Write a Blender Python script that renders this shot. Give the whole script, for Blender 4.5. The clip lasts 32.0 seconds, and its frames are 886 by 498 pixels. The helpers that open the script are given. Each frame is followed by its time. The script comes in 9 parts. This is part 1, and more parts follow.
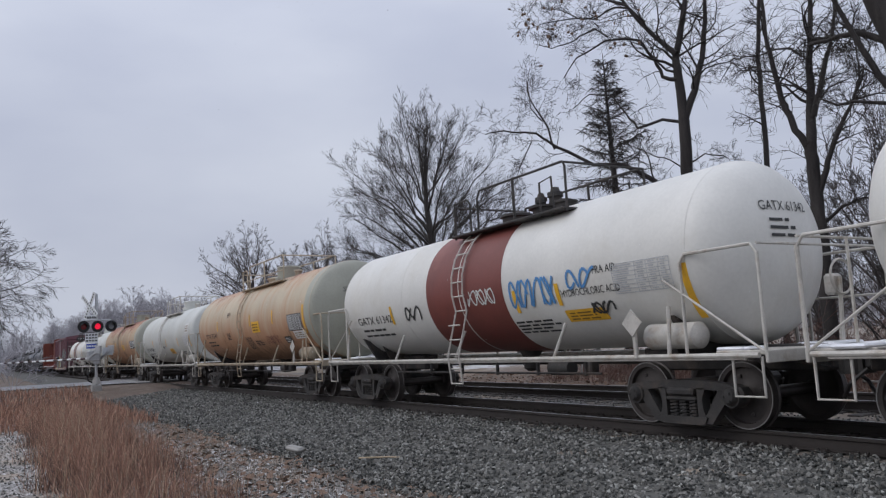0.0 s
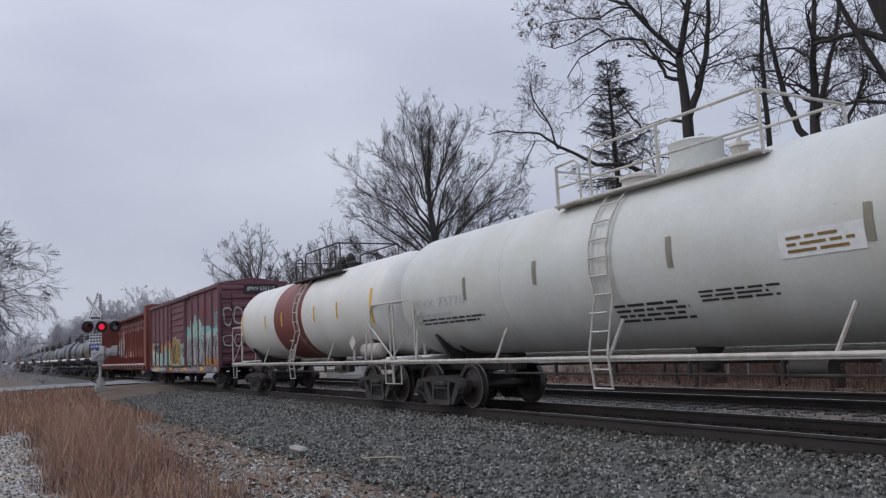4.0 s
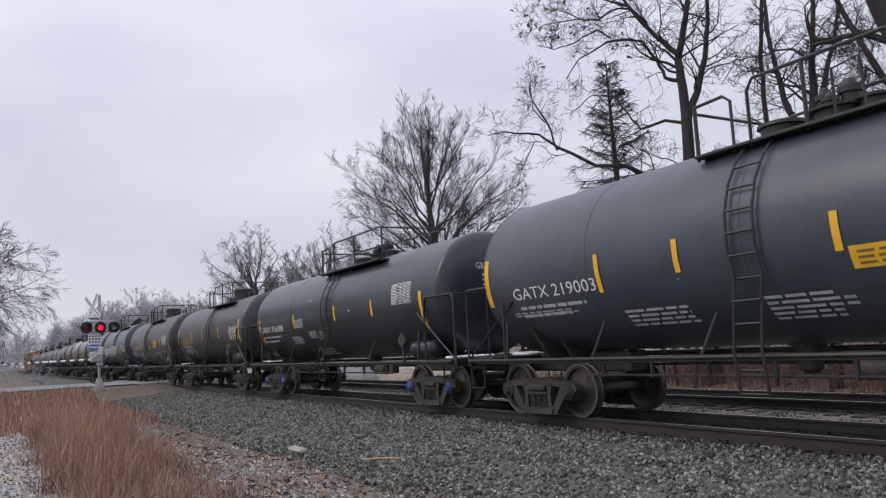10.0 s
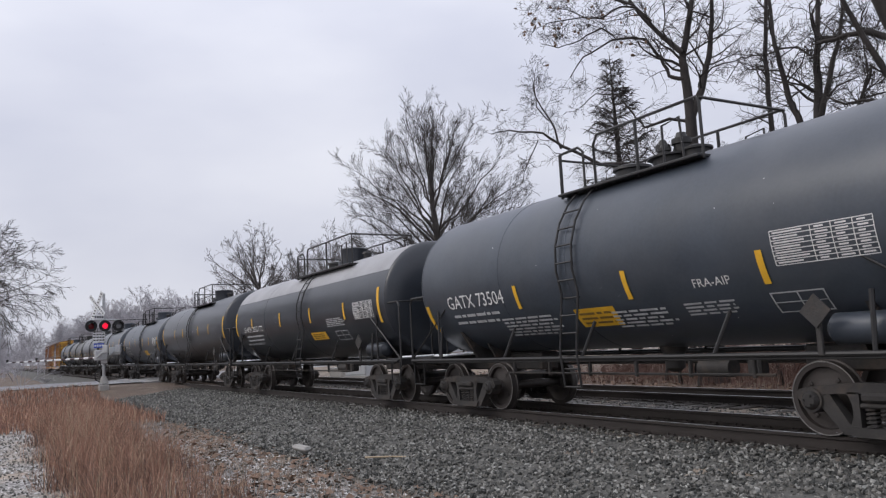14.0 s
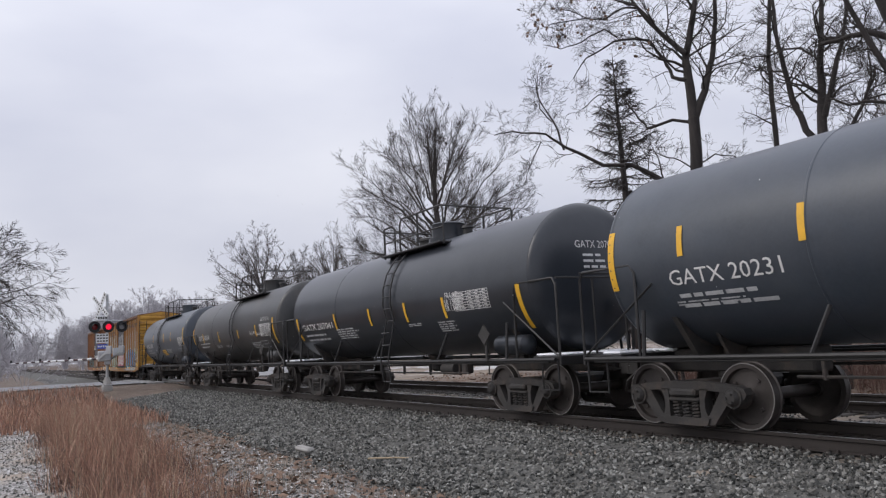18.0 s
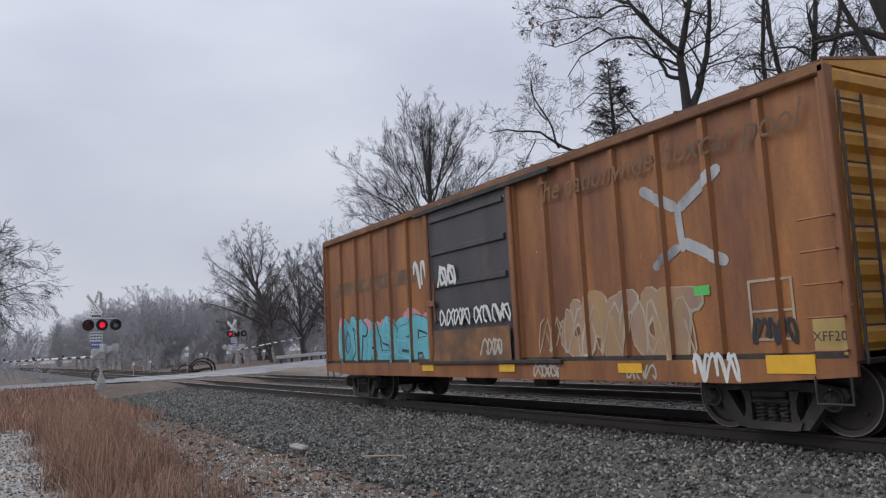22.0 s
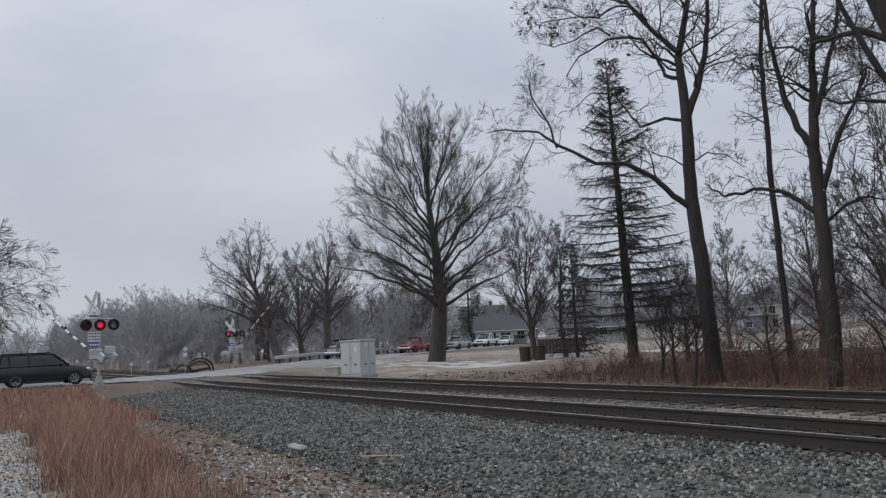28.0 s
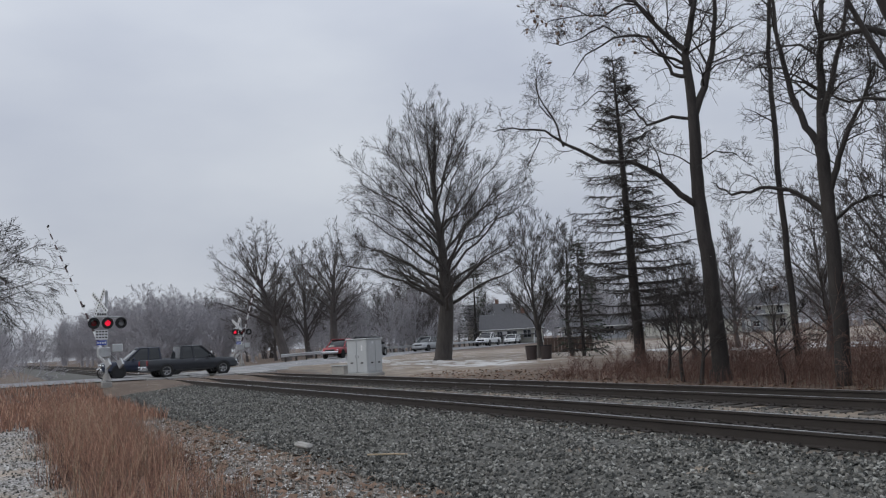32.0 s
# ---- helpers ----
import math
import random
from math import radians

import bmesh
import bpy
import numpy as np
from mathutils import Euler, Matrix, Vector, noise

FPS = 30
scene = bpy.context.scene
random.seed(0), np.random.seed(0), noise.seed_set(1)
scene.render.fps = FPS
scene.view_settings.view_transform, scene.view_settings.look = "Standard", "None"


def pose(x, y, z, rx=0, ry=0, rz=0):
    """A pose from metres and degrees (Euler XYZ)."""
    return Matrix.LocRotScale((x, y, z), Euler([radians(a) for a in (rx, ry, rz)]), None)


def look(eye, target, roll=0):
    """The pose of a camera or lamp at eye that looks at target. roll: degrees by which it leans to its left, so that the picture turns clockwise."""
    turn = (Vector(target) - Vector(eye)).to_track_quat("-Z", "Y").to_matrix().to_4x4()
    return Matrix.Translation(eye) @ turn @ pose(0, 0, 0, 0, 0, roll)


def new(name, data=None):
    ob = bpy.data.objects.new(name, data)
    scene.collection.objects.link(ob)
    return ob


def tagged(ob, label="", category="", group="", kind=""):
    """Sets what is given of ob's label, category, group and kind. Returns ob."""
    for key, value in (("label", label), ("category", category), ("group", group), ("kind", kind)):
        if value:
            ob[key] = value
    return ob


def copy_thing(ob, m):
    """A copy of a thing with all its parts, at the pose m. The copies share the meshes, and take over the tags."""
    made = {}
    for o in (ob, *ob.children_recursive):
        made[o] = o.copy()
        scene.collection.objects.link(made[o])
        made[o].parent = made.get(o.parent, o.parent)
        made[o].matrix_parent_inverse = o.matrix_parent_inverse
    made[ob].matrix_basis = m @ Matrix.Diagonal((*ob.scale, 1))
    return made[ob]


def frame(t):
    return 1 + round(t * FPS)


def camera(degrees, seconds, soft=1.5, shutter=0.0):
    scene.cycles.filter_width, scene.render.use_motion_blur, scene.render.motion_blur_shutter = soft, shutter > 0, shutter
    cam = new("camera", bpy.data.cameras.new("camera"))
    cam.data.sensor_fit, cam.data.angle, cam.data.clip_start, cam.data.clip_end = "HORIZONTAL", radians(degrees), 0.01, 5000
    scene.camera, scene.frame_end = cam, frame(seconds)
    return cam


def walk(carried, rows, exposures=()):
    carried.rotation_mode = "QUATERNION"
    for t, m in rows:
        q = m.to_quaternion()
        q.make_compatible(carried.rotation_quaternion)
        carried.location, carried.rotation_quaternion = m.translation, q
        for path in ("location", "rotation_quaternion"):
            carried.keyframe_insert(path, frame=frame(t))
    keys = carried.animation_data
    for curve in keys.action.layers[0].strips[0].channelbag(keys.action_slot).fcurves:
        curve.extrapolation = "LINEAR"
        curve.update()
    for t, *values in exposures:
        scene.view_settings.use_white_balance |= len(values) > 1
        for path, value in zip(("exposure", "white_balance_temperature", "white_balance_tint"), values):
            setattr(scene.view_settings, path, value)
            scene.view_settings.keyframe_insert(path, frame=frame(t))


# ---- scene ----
cam = camera(58.97, 32.0, soft=1.25, shutter=0.0)
EYE = (0.0, 0.0, 1.365)


def turn(yaw, pitch, roll):
    a, b = radians(yaw), radians(pitch)
    way = Vector((math.sin(a) * math.cos(b), math.cos(a) * math.cos(b), math.sin(b)))
    return look(EYE, Vector(EYE) + way, roll)


walk(cam, [
    (0, turn(-59.42, 6.89, -3.04)),
    (0.5, turn(-59.49, 6.94, -3.04)),
    (1, turn(-59.51, 6.92, -3.01)),
    (1.5, turn(-59.57, 6.92, -3.00)),
    (2, turn(-59.66, 6.92, -3.07)),
    (2.5, turn(-59.67, 6.90, -3.06)),
    (3, turn(-59.67, 6.90, -3.07)),
    (3.5, turn(-59.67, 6.91, -3.07)),
    (5.5, turn(-59.61, 6.94, -3.04)),
    (6, turn(-59.58, 6.95, -3.08)),
    (6.5, turn(-59.47, 6.95, -3.09)),
    (7, turn(-59.41, 6.96, -3.09)),
    (7.5, turn(-59.49, 6.97, -3.05)),
    (8, turn(-59.50, 6.97, -3.04)),
    (8.5, turn(-59.52, 6.92, -3.01)),
    (9, turn(-59.53, 6.91, -3.06)),
    (9.5, turn(-59.56, 6.93, -3.04)),
    (10, turn(-59.60, 6.98, -3.04)),
    (10.5, turn(-59.61, 6.95, -3.05)),
    (11, turn(-59.67, 6.92, -3.03)),
    (11.5, turn(-59.71, 6.90, -3.00)),
    (12, turn(-59.73, 6.90, -3.07)),
    (12.5, turn(-59.75, 6.91, -3.10)),
    (13, turn(-59.77, 6.93, -3.01)),
    (13.5, turn(-59.83, 6.91, -3.03)),
    (14, turn(-59.88, 6.89, -3.00)),
    (14.5, turn(-59.96, 6.92, -2.99)),
    (16.5, turn(-60.00, 6.94, -3.03)),
    (17, turn(-60.02, 6.94, -3.04)),
    (17.5, turn(-60.04, 6.98, -2.94)),
    (18, turn(-60.09, 6.98, -2.96)),
    (18.5, turn(-60.12, 6.99, -2.95)),
    (19, turn(-60.15, 6.92, -2.97)),
    (19.5, turn(-60.19, 6.93, -3.00)),
    (20, turn(-60.21, 6.93, -2.94)),
    (20.5, turn(-60.22, 6.94, -2.90)),
    (21, turn(-60.19, 6.92, -2.95)),
    (21.5, turn(-60.05, 6.86, -2.94)),
    (22, turn(-59.71, 6.82, -2.99)),
    (22.5, turn(-59.42, 6.84, -3.01)),
    (23, turn(-59.30, 6.84, -3.06)),
    (23.5, turn(-59.23, 6.91, -3.05)),
    (24, turn(-59.13, 6.85, -3.04)),
    (24.5, turn(-59.13, 6.83, -3.09)),
    (25, turn(-59.20, 6.83, -3.05)),
    (25.5, turn(-59.29, 6.79, -3.05)),
    (27.5, turn(-59.60, 6.81, -3.00)),
    (28, turn(-59.58, 6.81, -3.01)),
    (28.5, turn(-59.61, 6.80, -3.04)),
    (29, turn(-59.68, 6.81, -3.01)),
    (29.5, turn(-59.72, 6.76, -3.00)),
    (30, turn(-59.77, 6.78, -3.02)),
    (30.5, turn(-59.88, 6.75, -3.00)),
    (31, turn(-59.93, 6.73, -2.96)),
    (31.5, turn(-60.01, 6.73, -2.95)),
    (32, turn(-60.05, 6.73, -2.93)),
], [(t, e, k, c) for t, e, k, c in ((0, -0.05, 6250, 10), (5, -0.07, 6250, 10), (6, -0.1, 6150, 9), (7, 0.09, 6380, 10), (9, 0.25, 6550, 11), (11, 0.3, 6600, 11), (18, 0.3, 6600, 11), (21, 0.2, 6560, 10), (22, 0.07, 6420, 9), (23, 0.04, 6400, 9), (25, 0.0, 6430, 8), (28, -0.04, 6480, 6), (32, -0.04, 6480, 6))])

# ---- light ----
world = bpy.data.worlds.new("overcast_sky")
scene.world = world
world.use_nodes = True
wt = world.node_tree
wt.nodes.clear()
w_out = wt.nodes.new("ShaderNodeOutputWorld")
w_bg = wt.nodes.new("ShaderNodeBackground")
w_sky = wt.nodes.new("ShaderNodeTexSky")
w_sky.sky_type, w_sky.sun_disc = "NISHITA", False
w_sky.sun_elevation, w_sky.sun_rotation = radians(32), radians(200)
w_sky.air_density, w_sky.dust_density, w_sky.ozone_density = 1.0, 6.0, 1.0
w_co = wt.nodes.new("ShaderNodeTexCoord")
w_map = wt.nodes.new("ShaderNodeMapping")
w_map.inputs["Scale"].default_value = (1.0, 1.0, 2.6)
w_n = wt.nodes.new("ShaderNodeTexNoise")
w_n.inputs["Scale"].default_value, w_n.inputs["Detail"].default_value = 2.2, 5.0
w_n.inputs["Roughness"].default_value = 0.45
w_ramp = wt.nodes.new("ShaderNodeValToRGB")
w_ramp.color_ramp.elements[0].position, w_ramp.color_ramp.elements[0].color = 0.3, (5.3, 5.6, 6.75, 1)
w_ramp.color_ramp.elements[1].position, w_ramp.color_ramp.elements[1].color = 0.7, (7.2, 7.45, 8.3, 1)
w_mix = wt.nodes.new("ShaderNodeMixRGB")
w_mix.inputs[0].default_value = 0.93
w_bg.inputs["Strength"].default_value = 0.094
wt.links.new(w_co.outputs["Generated"], w_map.inputs["Vector"])
wt.links.new(w_map.outputs[0], w_n.inputs["Vector"])
wt.links.new(w_n.outputs[0], w_ramp.inputs[0])
wt.links.new(w_sky.outputs[0], w_mix.inputs[1])
wt.links.new(w_ramp.outputs[0], w_mix.inputs[2])
# an overcast sky is brighter overhead than at the horizon
w_sep = wt.nodes.new("ShaderNodeSeparateXYZ")
wt.links.new(w_co.outputs["Generated"], w_sep.inputs[0])
w_a, w_b = wt.nodes.new("ShaderNodeMath"), wt.nodes.new("ShaderNodeMath")
w_a.operation = w_b.operation = "MULTIPLY_ADD"
w_a.use_clamp = False
w_a.inputs[1].default_value, w_a.inputs[2].default_value = 0.7, 0.3
w_b.inputs[2].default_value = 0.9
w_up = wt.nodes.new("ShaderNodeClamp")
wt.links.new(w_sep.outputs["Z"], w_up.inputs[0])
wt.links.new(w_up.outputs[0], w_a.inputs[0])
wt.links.new(w_a.outputs[0], w_b.inputs[0])
wt.links.new(w_up.outputs[0], w_b.inputs[1])
w_mul = wt.nodes.new("ShaderNodeVectorMath")
w_mul.operation = "SCALE"
wt.links.new(w_mix.outputs[0], w_mul.inputs[0])
wt.links.new(w_b.outputs[0], w_mul.inputs["Scale"])
wt.links.new(w_mul.outputs[0], w_bg.inputs[0])
wt.links.new(w_bg.outputs[0], w_out.inputs[0])
sun = new("sun", bpy.data.lights.new("sun", "SUN"))
sun.data.energy, sun.data.angle, sun.data.color = 0.75, radians(30), (1.0, 0.97, 0.93)
sun.matrix_world = look((0, 0, 0), (0.35, 0.75, -0.75))

# ---- mesh helpers ----


class Geo:
    """Vertices and faces that grow into one mesh."""

    def __init__(self):
        self.v, self.f = [], []

    def add(self, v, f):
        o = len(self.v)
        self.v += [tuple(p) for p in v]
        self.f += [tuple(i + o for i in q) for q in f]
        return self

    def box(self, c, s, b=0.0, m=None):
        h = [x / 2 for x in s]
        b = min(b, min(h) * 0.9)
        v, f = [], []
        if b <= 0:
            for sx in (-1, 1):
                for sy in (-1, 1):
                    for sz in (-1, 1):
                        v.append((sx * h[0], sy * h[1], sz * h[2]))
            f = [(0, 1, 3, 2), (4, 6, 7, 5), (0, 4, 5, 1), (2, 3, 7, 6), (0, 2, 6, 4), (1, 5, 7, 3)]
        else:
            at = {}
            for sx in (-1, 1):
                for sy in (-1, 1):
                    for sz in (-1, 1):
                        sg = (sx, sy, sz)
                        for i in range(3):
                            at[sg, i] = len(v)
                            v.append(tuple(sg[k] * (h[k] if k == i else h[k] - b) for k in range(3)))
            for i in range(3):
                j, k = (i + 1) % 3, (i + 2) % 3
                for a in (-1, 1):
                    q = []
                    for sj, sk in ((-1, -1), (1, -1), (1, 1), (-1, 1)):
                        sg = [0, 0, 0]
                        sg[i], sg[j], sg[k] = a, sj, sk
                        q.append(at[tuple(sg), i])
                    f.append(tuple(q if a > 0 else q[::-1]))
                    for c2 in (-1, 1):
                        e = []
                        for sk, w in ((-1, i), (1, i), (1, j), (-1, j)):
                            sg = [0, 0, 0]
                            sg[i], sg[j], sg[k] = a, c2, sk
                            e.append(at[tuple(sg), w])
                        f.append(tuple(e if a * c2 < 0 else e[::-1]))
            for sg in {q[0] for q in at}:
                t = [at[sg, 0], at[sg, 1], at[sg, 2]]
                f.append(tuple(t if sg[0] * sg[1] * sg[2] > 0 else t[::-1]))
        if m is not None:
            v = [m @ Vector(p) for p in v]
        return self.add([(p[0] + c[0], p[1] + c[1], p[2] + c[2]) for p in v], f)

    def tube(self, pts, r, n=8, cap=True):
        """A round bar along pts; r is one radius or one for each point."""
        pts = [Vector(p) for p in pts]
        rr = r if isinstance(r, (list, tuple)) else [r] * len(pts)
        v, f, side = [], [], None
        for i, p in enumerate(pts):
            d = (pts[min(i + 1, len(pts) - 1)] - pts[max(i - 1, 0)])
            d = d.normalized() if d.length > 1e-9 else Vector((0, 0, 1))
            if side is None:
                side = d.orthogonal().normalized()
            side = side - d * side.dot(d)
            side = side.normalized() if side.length > 1e-6 else d.orthogonal().normalized()
            up = d.cross(side)
            for k in range(n):
                a = 2 * math.pi * k / n
                v.append(p + (side * math.cos(a) + up * math.sin(a)) * rr[i])
        for i in range(len(pts) - 1):
            for k in range(n):
                a, b = i * n + k, i * n + (k + 1) % n
                f.append((a, b, b + n, a + n))
        if cap:
            f.append(tuple(range(n))[::-1])
            f.append(tuple(range((len(pts) - 1) * n, len(pts) * n)))
        return self.add(v, f)

    def lathe(self, prof, n=32, axis="x", c=(0, 0, 0), close=False):
        """Turn (along, radius) pairs about an axis through c."""
        v, f, ring = [], [], []
        for a, r in prof:
            if r < 1e-6:
                ring.append([len(v)] * n)
                v.append((a, 0, 0))
            else:
                ring.append(list(range(len(v), len(v) + n)))
                v += [(a, r * math.cos(2 * math.pi * k / n), r * math.sin(2 * math.pi * k / n)) for k in range(n)]
        m = len(prof)
        for i in range(m if close else m - 1):
            p, q = ring[i], ring[(i + 1) % m]
            for k in range(n):
                l = (k + 1) % n
                face = []
                for x in (p[k], q[k], q[l], p[l]):
                    if x not in face:
                        face.append(x)
                if len(face) > 2:
                    f.append(tuple(face))
        sw = {"x": lambda t: t, "y": lambda t: (t[1], t[0], t[2]), "z": lambda t: (t[2], t[1], t[0])}[axis]
        flip = axis != "x"
        v = [tuple(x + y for x, y in zip(sw(t), c)) for t in v]
        return self.add(v, [q[::-1] if flip else q for q in f])

    def plate(self, poly, t, c=(0, 0, 0), plane="xz"):
        """A flat outline of thickness t; plane xz is set along y, yz along x, xy along z."""
        n = len(poly)
        put = {"xz": lambda a, b, w: (a, w, b), "yz": lambda a, b, w: (w, a, b), "xy": lambda a, b, w: (a, b, w)}[plane]
        area = sum(poly[i][0] * poly[(i + 1) % n][1] - poly[(i + 1) % n][0] * poly[i][1] for i in range(n))
        if (area < 0) != (plane == "xz"):
            poly = poly[::-1]
        v = [put(a, b, w) for w in (-t / 2, t / 2) for a, b in poly]
        f = [tuple(range(n))[::-1], tuple(range(n, 2 * n))]
        f += [(i, (i + 1) % n, n + (i + 1) % n, n + i) for i in range(n)]
        return self.add([tuple(p + q for p, q in zip(x, c)) for x in v], f)

    def quad(self, a, b, c, d):
        return self.add([a, b, c, d], [(0, 1, 2, 3)])


def to_mesh(name, g, material, smooth=35):
    me = bpy.data.meshes.new(name)
    me.from_pydata([tuple(p) for p in g.v], [], g.f)
    if material:
        me.materials.append(material)
    if smooth:
        me.shade_smooth()
        me.set_sharp_from_angle(angle=radians(smooth))
    me.update()
    return me


def part(name, g, material, parent=None, label="", at=None, smooth=35):
    """One mesh object under a thing or a part; g may be a mesh that is shared."""
    ob = new(name, g if isinstance(g, bpy.types.Mesh) else to_mesh(name, g, material, smooth))
    if parent is not None:
        ob.parent = parent
    if at is not None:
        ob.matrix_basis = at
    if label:
        tagged(ob, label)
    return ob


def pieces(name, g, material, parent, label="", smooth=35):
    """Each loose piece of g as a part of its own."""
    root = list(range(len(g.v)))

    def find(i):
        while root[i] != i:
            root[i] = root[root[i]]
            i = root[i]
        return i
    for q in g.f:
        a = find(q[0])
        for i in q[1:]:
            root[find(i)] = a
    sets = {}
    for q in g.f:
        sets.setdefault(find(q[0]), []).append(q)
    for fs in sets.values():
        ids = sorted({i for q in fs for i in q})
        at = {i: k for k, i in enumerate(ids)}
        p = Geo()
        p.v, p.f = [g.v[i] for i in ids], [tuple(at[i] for i in q) for q in fs]
        part(name, p, material, parent, label, smooth=smooth)


def thing(name, label, category, group="", at=None, kind=""):
    ob = new(name)
    ob.empty_display_size = 0.2
    if at is not None:
        ob.matrix_basis = at
    return tagged(ob, label, category, group, kind)


# ---- materials ----


def nod(t, kind, **kw):
    n = t.nodes.new(kind)
    for k, x in kw.items():
        n.inputs[k.replace("_", " ")].default_value = x
    return n


def mat(name, col, rough=0.6, metal=0.0, var=0.25, scale=3.0, fine=60.0, bump=0.1, stretch=(1, 1, 1),
        second=None, amount=0.45, sharp=0.12, emit=0.0, rand=0.0, spec=0.5, alpha=1.0):
    """A painted or natural surface: a base colour that varies at two scales, and patches of a second colour."""
    m = bpy.data.materials.new(name)
    m.use_nodes = True
    t = m.node_tree
    b = t.nodes["Principled BSDF"]
    b.inputs["Roughness"].default_value, b.inputs["Metallic"].default_value = rough, metal
    b.inputs["Specular IOR Level"].default_value = spec
    co = t.nodes.new("ShaderNodeTexCoord")
    mp = nod(t, "ShaderNodeMapping", Scale=stretch)
    t.links.new(co.outputs["Object"], mp.inputs["Vector"])
    big = nod(t, "ShaderNodeTexNoise", Scale=scale, Detail=6.0, Roughness=0.6)
    small = nod(t, "ShaderNodeTexNoise", Scale=fine, Detail=3.0)
    t.links.new(mp.outputs[0], big.inputs["Vector"])
    t.links.new(co.outputs["Object"], small.inputs["Vector"])
    add = t.nodes.new("ShaderNodeMath")
    add.operation = "MULTIPLY_ADD"
    add.inputs[1].default_value = 0.35
    t.links.new(small.outputs[0], add.inputs[0])
    t.links.new(big.outputs[0], add.inputs[2])
    last = add.outputs[0]
    if rand:
        oi = t.nodes.new("ShaderNodeObjectInfo")
        rm = t.nodes.new("ShaderNodeMath")
        rm.operation = "MULTIPLY_ADD"
        rm.inputs[1].default_value = rand
        t.links.new(oi.outputs["Random"], rm.inputs[0])
        t.links.new(last, rm.inputs[2])
        last = rm.outputs[0]
    ramp = t.nodes.new("ShaderNodeValToRGB")
    e = ramp.color_ramp.elements
    e[0].position, e[1].position = 0.42, 0.98
    e[0].color = (*[c * (1 - var) for c in col], 1)
    e[1].color = (*[min(1, c * (1 + var)) for c in col], 1)
    t.links.new(last, ramp.inputs[0])
    out = ramp.outputs[0]
    if second:
        n2 = nod(t, "ShaderNodeTexNoise", Scale=scale * 0.7, Detail=8.0, Roughness=0.68)
        t.links.new(mp.outputs[0], n2.inputs["Vector"])
        r2 = t.nodes.new("ShaderNodeValToRGB")
        r2.color_ramp.elements[0].position = 1 - amount - sharp
        r2.color_ramp.elements[1].position = 1 - amount + sharp
        t.links.new(n2.outputs[0], r2.inputs[0])
        mx = t.nodes.new("ShaderNodeMixRGB")
        mx.inputs[2].default_value = (*second, 1)
        t.links.new(r2.outputs[0], mx.inputs[0])
        t.links.new(out, mx.inputs[1])
        out = mx.outputs[0]
    t.links.new(out, b.inputs["Base Color"])
    if emit:
        t.links.new(out, b.inputs["Emission Color"])
        b.inputs["Emission Strength"].default_value = emit
    if bump:
        bp = nod(t, "ShaderNodeBump", Strength=min(1.0, bump * 2), Distance=0.02)
        t.links.new(add.outputs[0], bp.inputs["Height"])
        t.links.new(bp.outputs[0], b.inputs["Normal"])
    if alpha < 1:
        b.inputs["Alpha"].default_value = alpha
    return m


